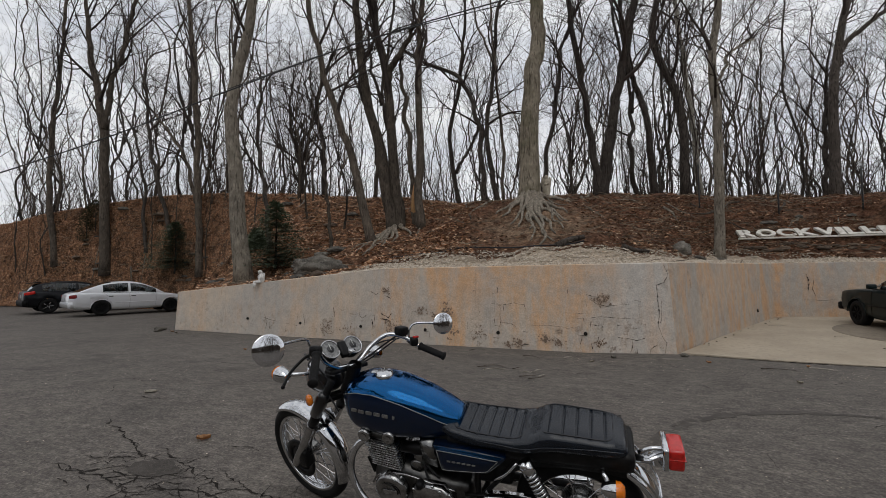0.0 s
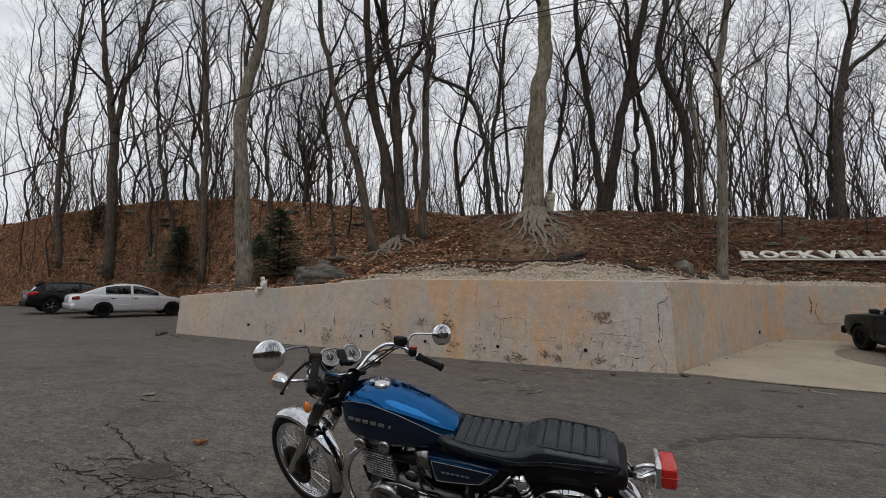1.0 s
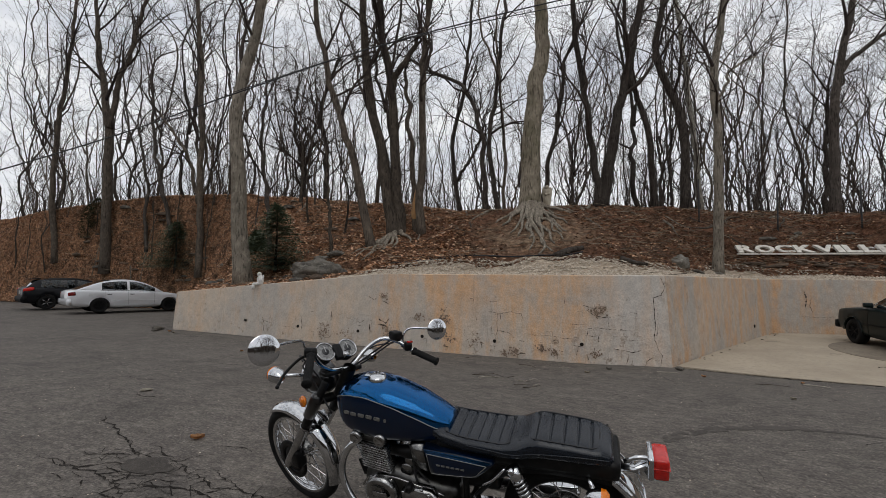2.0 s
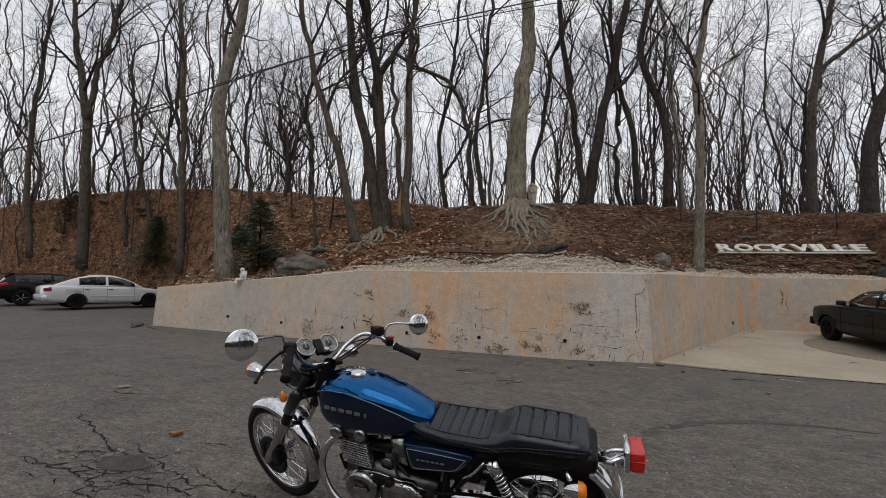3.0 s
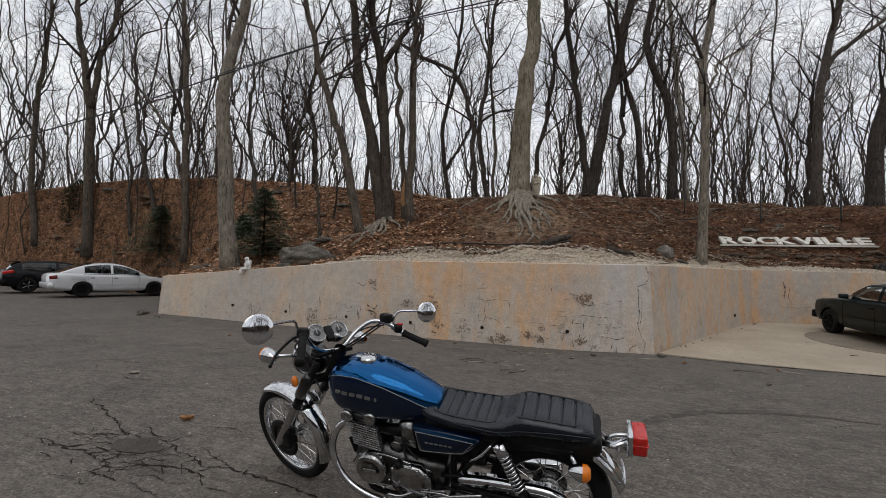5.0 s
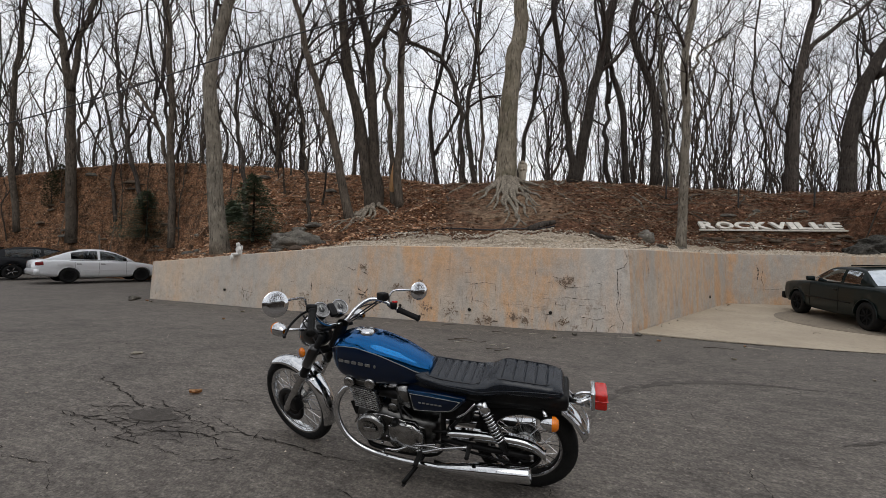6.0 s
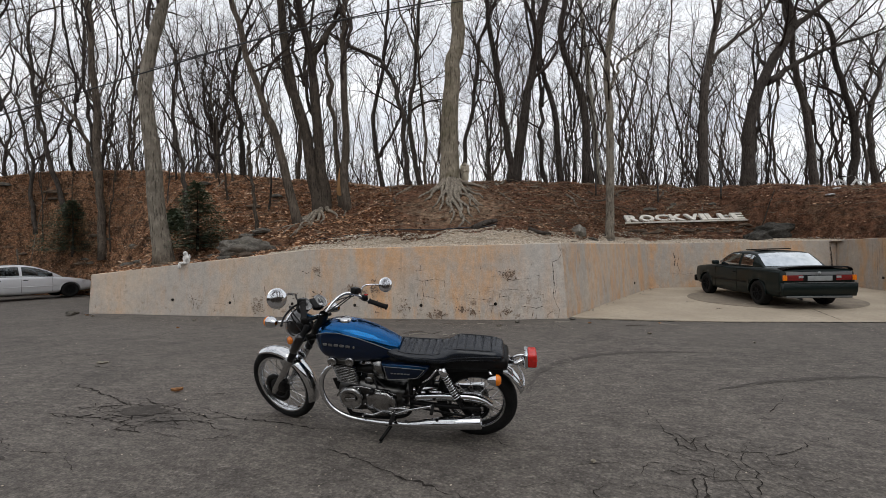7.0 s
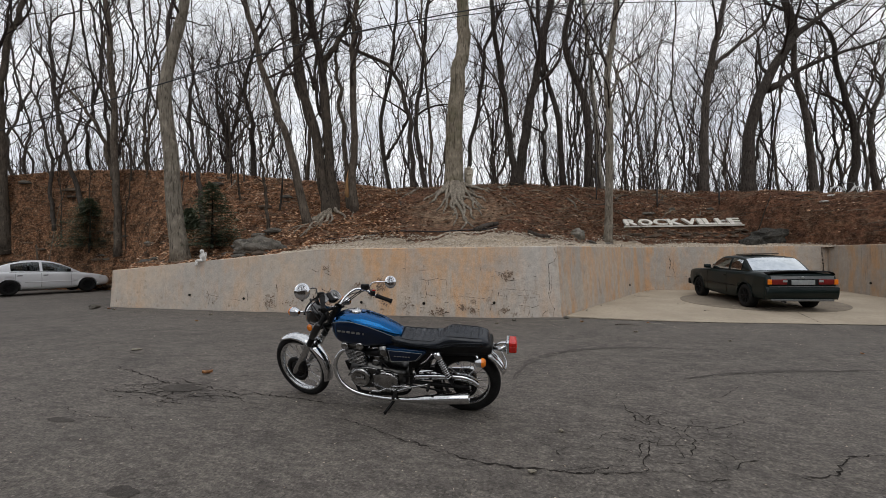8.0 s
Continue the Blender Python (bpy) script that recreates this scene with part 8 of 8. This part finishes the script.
court_crack([(-3.05, 1.03), (-2.91, 1.05), (-2.82, 1.12), (-2.72, 1.14)], 0.014)
court_crack([(-2.9, 0.42), (-2.6, 0.30), (-2.2, 0.36), (-1.9, 0.2)], 0.008)
court_crack([(1.64, 0.68), (1.76, 0.57), (1.99, 0.66)], 0.008)
court_crack([(1.48, 1.76), (1.54, 1.60), (1.53, 1.47), (1.63, 1.41)], 0.014)
court_crack([(1.63, 1.62), (1.71, 1.55), (1.71, 1.44), (1.84, 1.33)], 0.011)
court_crack([(2.0, 1.42), (2.18, 1.53), (2.30, 1.63), (2.34, 1.73)], 0.010)
court_crack([(1.52, 1.04), (1.50, 0.92), (1.48, 0.80)], 0.010)
court_crack([(1.89, 1.20), (1.85, 1.05), (1.80, 0.90)], 0.009)
court_crack([(-5.6, 4.0), (-5.3, 4.0), (-4.9, 4.15)], 0.016)
court_crack([(-5.55, 2.7), (-5.1, 2.62), (-4.7, 2.85)], 0.012)
court_crack([(-3.9, 3.25), (-3.7, 3.3), (-3.45, 3.28)], 0.014)
court_crack([(2.6, 3.2), (3.0, 3.28), (3.3, 3.2)], 0.010)
court_crack([(-0.9, 5.6), (-0.5, 5.5), (-0.2, 5.58)], 0.014)
court_crack([(-8.2, 5.6), (-7.0, 5.75), (-5.9, 5.6), (-4.8, 5.7)], 0.010)
court_crack([(-12.5, 7.5), (-10.5, 6.6), (-8.5, 6.35)], 0.014)
def crazed(cx, cy, rx, ry, cell, seed, keep, width):
    """Alligator cracks: the edges of a jittered grid, thinning out towards the rim."""
    rng = random.Random(seed)
    nx, ny = int(2 * rx / cell) + 1, int(2 * ry / cell) + 1
    at = {(i, j): (cx - rx + (i + rng.uniform(-0.42, 0.42) + 0.5 * (j % 2)) * cell, cy - ry + (j + rng.uniform(-0.42, 0.42)) * cell) for i in range(nx + 1) for j in range(ny + 1)}
    verts, faces = [], []
    for (i, j), p in at.items():
        for q in ((i + 1, j), (i, j + 1)):
            if q in at:
                d = ((p[0] - cx) / rx) ** 2 + ((p[1] - cy) / ry) ** 2
                if d < 1 and rng.random() < keep * (1.1 - d):
                    v_, f_ = ribbon([p, at[q]], width * rng.uniform(0.5, 1.3), seed + 7 * i + j, 0.0038, on_court, 0.5)
                    faces += [tuple(k + len(verts) for k in f) for f in f_]
                    verts += v_
    solid("crazing", verts, faces, M_CRACK, court, "net of fine alligator cracks in the asphalt", smooth=False)


crazed(-2.52, 0.97, 0.62, 0.30, 0.085, 41, 0.62, 0.010)
crazed(-2.0, 1.02, 0.75, 0.22, 0.11, 42, 0.34, 0.008)
crazed(1.70, 1.15, 0.62, 0.62, 0.13, 43, 0.30, 0.006)
crazed(0.2, 5.6, 3.4, 0.9, 0.34, 44, 0.14, 0.010)
crazed(-5.2, 2.9, 2.6, 1.8, 0.30, 45, 0.10, 0.010)
crazed(3.2, 3.0, 2.6, 1.9, 0.30, 46, 0.10, 0.009)
crazed(-8.5, 4.8, 3.4, 1.8, 0.42, 47, 0.12, 0.014)


def tyre_mark(points, width, seed):
    """A faint dark rubbed band left by turning tyres."""
    path = smooth_path([(x, y, 0) for x, y in points], 60)
    verts, faces = [], []
    rng = random.Random(seed)
    for i, p in enumerate(path):
        d = path[min(i + 1, 59)] - path[max(i - 1, 0)]
        d /= np.linalg.norm(d)
        w = width * (0.25 + 0.75 * math.sin(math.pi * i / 59)) * (1 + 0.35 * noise.noise((i * 0.3, seed, 0)))
        for k in range(4):
            o = w * (k / 3 - 0.5)
            verts.append(on_court(p[0] - d[1] * o, p[1] + d[0] * o, 0.003))
        if i:
            b = 4 * i
            faces += [(b + k - 4, b + k - 3, b + k + 1, b + k) for k in range(3) if rng.random() < 0.75]
    solid("tyre_mark", verts, faces, M_RUB, court, "faint dark tyre rub on the asphalt", smooth=False)


M_RUB = surface("tyre_rub", (0.066, 0.058, 0.051), (0.090, 0.079, 0.069), (0.12, 0.105, 0.09), scale=5, grain=60, rough=0.88, bump=0.5, dist=0.004, world=True, spec=0.3)
tyre_mark([(0.49, 2.39), (0.53, 3.08), (0.83, 3.78), (1.36, 4.25), (1.94, 4.49), (2.6, 4.55)], 0.13, 3)
tyre_mark([(2.15, 2.86), (3.0, 3.39), (4.33, 3.85)], 0.09, 5)
rng_c = random.Random(8)
for k in range(46):
    x, y = (rng_c.gauss(-2.5, 0.5), rng_c.gauss(0.85, 0.28)) if k < 26 else (rng_c.gauss(1.7, 0.45), rng_c.gauss(1.2, 0.4))
    a = rng_c.uniform(0, 3.14)
    pts = [(x, y)]
    for _ in range(3):
        a += rng_c.uniform(-0.7, 0.7)
        x, y = x + 0.11 * math.cos(a), y + 0.07 * math.sin(a)
        pts.append((x, y))
    v_, f_ = ribbon(pts, rng_c.uniform(0.004, 0.009), 90 + k, 0.0035, on_court)
    solid("crack", v_, f_, M_CRACK, court, smooth=False)


def blot(name, cx, cy, rx, ry, seed, material, lift, label, category):
    pts = []
    for k in range(40):
        a = 2 * math.pi * k / 40
        r = 1 + 0.25 * noise.noise((math.cos(a) * 1.6, math.sin(a) * 1.6, seed)) + 0.20 * noise.noise((math.cos(a) * 5, math.sin(a) * 5, seed))
        pts.append(on_court(cx + rx * r * math.cos(a), cy + ry * r * math.sin(a), lift))
    c = on_court(cx, cy, lift + 0.003)
    ob = solid(name, pts + [c], [(k, (k + 1) % 40, 40) for k in range(40)], material, court, label)
    return ob


M_PATCH = surface("asphalt_patch", (0.056, 0.049, 0.043), (0.074, 0.065, 0.057), (0.12, 0.105, 0.09), scale=7, grain=120, rough=0.9, bump=0.6, dist=0.006, world=True, spec=0.25)
blot("asphalt_patch", -2.42, 1.10, 0.19, 0.11, 2.2, M_PATCH, 0.005, "dark sunken asphalt patch", "patch")
blot("asphalt_patch", -2.62, 0.20, 0.13, 0.04, 5.2, M_PATCH, 0.004, "dark tar stain", "patch")
blot("asphalt_patch", -1.17, -0.45, 0.10, 0.05, 7.9, M_PATCH, 0.004, "dark tar stain", "patch")


def curled_leaf(x, y, size, rz, color_m, label, seed, curl=0.25):
    rings = []
    for i in range(9):
        f = i / 8
        w = size * 0.42 * math.sin(math.pi * (0.06 + 0.9 * f)) * (1 + 0.25 * math.sin(f * 19))
        ring = []
        for k in range(7):
            g = -1 + k / 3
            ring.append(((f - 0.5) * size, g * w, 0.003 + size * curl * abs(g) ** 1.6 + size * 0.4 * curl * (2 * f - 1) ** 2))
        rings.append(ring)
    bm = loft(rings, closed=False)
    bmesh.ops.solidify(bm, geom=list(bm.faces), thickness=0.0006)
    ob = part("fallen_leaf", bm, color_m)
    ob.matrix_world = pose(x, y, on_court(x, y, 0)[2] + 0.001, 0, 0, rz)
    return tagged(ob, label, "leaf", "leaves on the asphalt")


M_LEAF_TAN = surface("leaf_tan", (0.58, 0.34, 0.17), (0.46, 0.25, 0.11), (0.26, 0.13, 0.06), scale=30, grain=120, rough=0.8, bump=0.4, dist=0.002)
M_LEAF_PALE = surface("leaf_pale", (0.48, 0.44, 0.36), (0.38, 0.34, 0.27), (0.25, 0.22, 0.18), scale=30, grain=120, rough=0.8, bump=0.4, dist=0.002)
curled_leaf(-2.60, 1.58, 0.10, 40, M_LEAF_TAN, "curled tan oak leaf lying on the asphalt", 1)
curled_leaf(-4.50, 2.33, 0.15, 10, M_LEAF_PALE, "pale flat leaf lying on the asphalt", 2, 0.06)
for k, (x, y, s, pale) in enumerate(((0.86, 0.42, 0.05, 1), (-0.2, -0.25, 0.05, 1), (1.0, 1.1, 0.04, 1), (2.05, 5.9, 0.07, 1), (-6.4, 5.2, 0.07, 0), (-3.4, 4.7, 0.06, 0), (3.3, 5.4, 0.05, 1), (1.2, 6.9, 0.07, 0), (-0.4, 6.55, 0.08, 1), (-7.2, 6.4, 0.09, 1), (4.6, 4.8, 0.05, 0), (-10.5, 6.6, 0.10, 1), (-10.9, 6.75, 0.09, 0), (2.4, 7.05, 0.06, 0))):
    curled_leaf(x, y, s, 47 * k, M_LEAF_PALE if pale else M_LEAF_TAN, "small dry leaf scrap on the asphalt", 5 + k)

rng_t = random.Random(17)
for k in range(26):
    if k < 9:
        x, y = rng_t.uniform(-1.9, -0.8), rng_t.uniform(4.7, 5.6)
    elif k < 18:
        x, y = rng_t.uniform(-6, 2.5), rng_t.uniform(6.5, 7.0)
    else:
        x, y = rng_t.uniform(2.5, 6.5), rng_t.uniform(8.2, 11.5)
    zz = on_court(x, y, 0.012)[2] if k < 18 else pad_z(x, y) + 0.012
    a, s = rng_t.uniform(-0.5, 0.9), rng_t.uniform(0.12, 0.42)
    b = a + rng_t.uniform(-0.5, 0.5)
    o = pipe("twig", [(x, y, zz), (x + s * 0.5 * math.cos(a), y + s * 0.5 * math.sin(a), zz + 0.01), (x + s * math.cos(b), y + s * math.sin(b), zz)], 0.006, M_LEAF_PALE if k % 2 else M_BARK, None, 5, 7, r2=0.002)
    tagged(o, "thin dry twig lying by the wall", "twig", "twigs on the forecourt")
for k, (x, y, s) in enumerate(((-11.45, 6.75, 0.12), (-11.6, 6.95, 0.09), (-11.3, 6.6, 0.07), (-0.12, 6.98, 0.05), (0.9, 7.32, 0.06))):
    bm = bmesh.new()
    bmesh.ops.create_icosphere(bm, subdivisions=3, radius=1)
    for q in bm.verts:
        q.co = q.co * (1 + 0.25 * noise.noise(q.co * 1.5 + Vector((k, 0, 0))))
        q.co = Vector((q.co.x * s, q.co.y * s * 0.8, q.co.z * s * 0.55))
    o = part("rubble", bm, M_ROCK)
    o.matrix_world = pose(x, y, on_court(x, y, 0)[2] + s * 0.42, 0, 0, 40 * k)
    tagged(o, "broken concrete lump at the wall's foot", "rubble", "rubble by the wall")


# wall cracks: (along x, up) on the long wall
def on_wall(x, z, lift):
    y = np.interp(x, (W_END[0], W_BEND[0], W_CORNER[0]), (W_END[1], W_BEND[1], W_CORNER[1]))
    h = np.interp(x, (W_END[0], W_BEND[0], W_CORNER[0]), (W_END[2], W_BEND[2], W_CORNER[2]))
    return (x, float(y + 0.07 * (z + 0.12) / (h + 0.12) - 0.013 - lift), z)


def wall_crack(points, width):
    v_, f_ = ribbon(points, width * 0.85, 200 + len(wall_1.children), 0.004, on_wall, 0.4)
    solid("crack", v_, f_, M_WALLCRACK, wall_1, smooth=False)


wall_crack([(0.66, 1.46), (0.72, 1.30), (0.66, 1.17), (0.545, 1.12), (0.55, 0.9), (0.57, 0.68), (0.545, 0.45), (0.60, 0.28), (0.66, 0.18), (0.63, 0.0)], 0.016)
wall_crack([(0.60, 0.88), (0.61, 0.68), (0.585, 0.5)], 0.010)
wall_crack([(-2.33, 0.79), (-2.08, 0.76), (-1.9, 0.80), (-1.68, 0.77), (-1.66, 0.56)], 0.011)
wall_crack([(-2.14, 0.76), (-2.15, 0.55), (-2.13, 0.46), (-2.18, 0.28)], 0.014)
wall_crack([(-2.13, 0.44), (-1.93, 0.42), (-1.82, 0.32)], 0.011)
wall_crack([(-2.31, 0.98), (-2.14, 0.98)], 0.009)
wall_crack([(-2.2, 1.1), (-2.2, 0.98)], 0.010)
wall_crack([(-1.42, 0.40), (-1.1, 0.40), (-0.9, 0.36), (-0.68, 0.40)], 0.009)
wall_crack([(-0.55, 0.90), (-0.42, 0.80), (-0.25, 0.76), (-0.08, 0.78)], 0.012)
wall_crack([(-0.58, 0.96), (-0.46, 0.93), (-0.34, 0.90)], 0.022)
wall_crack([(-0.16, 0.76), (-0.17, 0.60)], 0.009)
wall_crack([(-0.40, 0.58), (0.0, 0.56), (0.06, 0.58), (0.07, 0.48)], 0.008)
wall_crack([(-0.08, 0.24), (0.1, 0.22), (0.22, 0.20), (0.34, 0.24)], 0.013)
wall_crack([(0.14, 0.20), (0.14, 0.08), (0.10, -0.02)], 0.012)
wall_crack([(-0.52, 0.16), (-0.50, 0.02)], 0.012)
wall_crack([(-0.66, 0.24), (-0.7, 0.08)], 0.009)
wall_crack([(0.52, 0.14), (0.42, 0.06), (0.40, -0.01)], 0.011)
wall_crack([(-8.15, 0.40), (-7.95, 0.34), (-7.7, 0.30)], 0.014)
wall_crack([(-8.05, 0.44), (-7.98, 0.28), (-8.0, 0.10)], 0.018)
wall_crack([(-7.9, 0.30), (-7.86, 0.08)], 0.012)
wall_crack([(-7.35, 0.25), (-7.15, 0.24), (-6.98, 0.20)], 0.012)
wall_crack([(-6.85, 0.50), (-6.8, 0.30), (-6.82, 0.18)], 0.013)
wall_crack([(-7.0, 0.46), (-7.02, 0.36)], 0.012)
wall_crack([(-5.98, 0.66), (-5.95, 0.44)], 0.028)
wall_crack([(-6.3, 0.14), (-6.1, 0.06), (-5.95, 0.10)], 0.016)
wall_crack([(-5.35, 0.52), (-5.2, 0.44), (-5.1, 0.50)], 0.016)
wall_crack([(-4.95, 0.42), (-4.92, 0.22)], 0.030)
wall_crack([(-4.72, 0.55), (-4.55, 0.46), (-4.48, 0.56)], 0.030)
wall_crack([(-4.75, 0.44), (-4.52, 0.40)], 0.026)
wall_crack([(-3.55, 0.60), (-3.45, 0.45), (-3.46, 0.30)], 0.013)
wall_crack([(-4.65, 0.92), (-4.5, 0.86)], 0.016)
wall_crack([(-5.0, 1.0), (-4.85, 0.94), (-4.8, 0.98)], 0.014)
wall_crack([(-6.2, 1.1), (-6.1, 1.0)], 0.012)
wall_crack([(-1.9, 0.10), (-1.75, 0.02), (-1.6, 0.06)], 0.030)
# fine square-cornered cracks low on the wall
rng_w = random.Random(31)
for k in range(58):
    x, z = rng_w.choice((rng_w.uniform(-6.6, -3.0), rng_w.uniform(-2.9, 0.35), rng_w.uniform(-1.5, 0.35))), rng_w.uniform(0.06, 0.62) if k % 5 else rng_w.uniform(0.6, 1.1)
    a, b = rng_w.uniform(0.06, 0.22), rng_w.uniform(0.06, 0.20)
    kind = k % 3
    pts = [(x, z), (x + a, z + rng_w.uniform(-0.02, 0.02))] if kind == 0 else [(x, z), (x + rng_w.uniform(-0.02, 0.02), z - b * 0.8)] if kind == 1 else [(x, z), (x + a * 0.7, z), (x + a * 0.7, z - b * 0.7)]
    wall_crack(pts, rng_w.uniform(0.006, 0.013))
M_STAIN = surface("dark_wall_stain", (0.20, 0.145, 0.11), (0.28, 0.205, 0.15), (0.12, 0.09, 0.07), scale=20, grain=90, rough=0.95, bump=0.3, dist=0.003, world=True, spec=0.1)


def wall_stain(cx, cz, wide, high, count):
    """A cluster of dark mould specks where the face has flaked."""
    verts, faces = [], []
    for k in range(3 * count):
        x, z = cx + rng_w.gauss(0, wide * 0.8), max(-0.02, cz + rng_w.gauss(0, high * 0.8))
        r = 0.004 + 0.020 * rng_w.random() ** 2.5
        b, n = len(verts), 9
        for i in range(n):
            t = 2 * math.pi * i / n
            q = r * rng_w.uniform(0.25, 1.35)
            verts.append(on_wall(x + q * math.cos(t), z + q * math.sin(t), 0.0035 + 0.00002 * k))
        faces.append(tuple(range(b, b + n)))
    solid("stain", verts, faces, M_STAIN, wall_1, "dark mould specks on flaked concrete", smooth=False)


for spot in ((-6.15, 0.22, 0.10, 0.10, 34), (-5.55, 0.20, 0.12, 0.05, 16), (-4.45, 0.28, 0.14, 0.10, 36), (-3.80, 0.60, 0.07, 0.06, 26), (-3.25, 0.60, 0.08, 0.10, 46), (-3.48, 0.46, 0.04, 0.08, 20), (-3.15, 0.25, 0.10, 0.08, 20), (-2.60, 0.20, 0.10, 0.06, 20), (-1.97, 0.03, 0.08, 0.03, 18), (-1.77, 0.08, 0.06, 0.05, 26), (-1.30, 0.18, 0.07, 0.07, 24), (-1.08, 0.10, 0.05, 0.05, 24), (-0.32, 0.86, 0.09, 0.06, 44), (-0.40, 0.14, 0.06, 0.05, 16), (-4.60, 1.02, 0.09, 0.05, 18)):
    wall_stain(*spot)
for x, z in ((-8.63, 0.33), (-6.93, 0.27), (-5.24, 0.26), (-3.70, 0.24), (-2.19, 0.24), (-0.61, 0.28)):
    p = on_wall(x, z, 0.006)
    bm = lathe([(0.030, 0.03), (0.032, 0.0), (0.029, -0.002), (0.0, -0.001)], 18)
    o = part("weep_hole", bm, M_CRACK, wall_1, "dark round drain hole")
    o.matrix_basis = pose(*p)
# cracks on the wall beside the bay
for k, (f, z0, z1, w) in enumerate(((0.08, 1.2, 0.9, 0.010), (0.12, 1.25, 1.0, 0.014), (0.2, 1.1, 0.75, 0.012), (0.35, 0.7, 0.4, 0.014), (0.5, 0.95, 0.6, 0.010), (0.62, 1.1, 0.8, 0.016), (0.78, 1.2, 0.7, 0.012))):
    x, y = W_CORNER[0] + (W_INNER[0] - W_CORNER[0]) * f, W_CORNER[1] + (W_INNER[1] - W_CORNER[1]) * f
    d = Vector((W_INNER[0] - W_CORNER[0], W_INNER[1] - W_CORNER[1], 0)).normalized()
    nn = Vector((-d.y, d.x, 0))

    def on_side(a, z, lift, x=x, y=y, d=d, nn=nn):
        p = Vector((x, y, 0)) + d * a + nn * (0.07 * z / 1.5 - 0.006 - lift)
        return (p.x, p.y, z)

    v_, f_ = ribbon([(0, z0), (0.06, (z0 + z1) / 2), (0.02, z1)], w * 0.6, 300 + k, 0.004, on_side)
    solid("crack", v_, f_, M_WALLCRACK, wall_2, smooth=False)

# dry leaf scraps blown along the foot of that wall
for k in range(18):
    f, off = rng_w.uniform(0.05, 0.98), rng_w.uniform(0.04, 0.22) ** 1.2
    x, y = W_CORNER[0] + (W_INNER[0] - W_CORNER[0]) * f - nn.x * off, W_CORNER[1] + (W_INNER[1] - W_CORNER[1]) * f - nn.y * off
    o = curled_leaf(x, y, rng_w.uniform(0.025, 0.055), 67 * k, M_LEAF_PALE if k % 3 else M_LEAF_TAN, "dry leaf scrap against the foot of the wall", 60 + k)
    o.matrix_world = pose(x, y, pad_z(x, y) + 0.002, 0, 0, 67 * k)

# joint in the pad and twigs of dirt along its edge
bay = bpy.data.objects["pavement"]
for k, (pts, w) in enumerate((([(5.58, 9.05), (5.5, 8.4), (5.42, 7.72)], 0.02), ([(0.95, 7.49), (2.2, 7.34), (3.6, 7.36), (6.3, 7.70), (9.2, 7.98)], 0.05), ([(7.3, 10.1), (7.9, 10.0), (8.5, 10.1)], 0.012))):
    v_, f_ = ribbon(pts, w, 400 + k, 0.004, lambda x, y, lift: (x, y, (pad_z(x, y) if k != 1 else on_court(x, y, 0)[2] + 0.004) + lift), 0.35)
    solid("crack", v_, f_, M_CRACK, bay, smooth=False)
# damp stain down the corner, drain holes in the walls of the bay
for x, y, z in ((5.3, 13.62, 0.52), (8.66, 12.6, 0.50), (2.55, 11.52, 0.45)):
    bm = lathe([(0.034, 0.02), (0.036, 0.0), (0.032, -0.002), (0.0, -0.001)], 16, "y" if x < 8 and x > 3 else "x")
    o = part("weep_hole", bm, M_CRACK, wall_3, "dark round drain hole")
    o.matrix_basis = pose(x, y, z)

# dark damp streak down the back corner of the bay
dv = Vector((8.95 - 2.88, 14.51 - 13.02, 0)).normalized()
dn = Vector((-dv.y, dv.x, 0))


def on_back(a, z, lift):
    p = Vector((2.88, 13.02, 0)) + dv * a + dn * (0.07 * (z + 0.12) / 1.65 - 0.014 - lift)
    return (p.x, p.y, z)


for pts, w in (([(5.68, 1.5), (5.70, 0.9), (5.69, 0.28)], 0.05), ([(1.05, 1.25), (1.10, 1.05), (1.06, 0.85)], 0.03), ([(1.2, 1.1), (1.16, 0.9), (1.22, 0.7)], 0.018), ([(2.9, 1.0), (2.95, 0.8)], 0.016), ([(0.9, 0.62), (1.4, 0.60), (1.7, 0.63)], 0.008)):
    v_, f_ = ribbon(pts, w, 500 + int(w * 1000), 0.004, on_back, 0.6)
    solid("crack", v_, f_, M_WALLCRACK, wall_3, smooth=False)
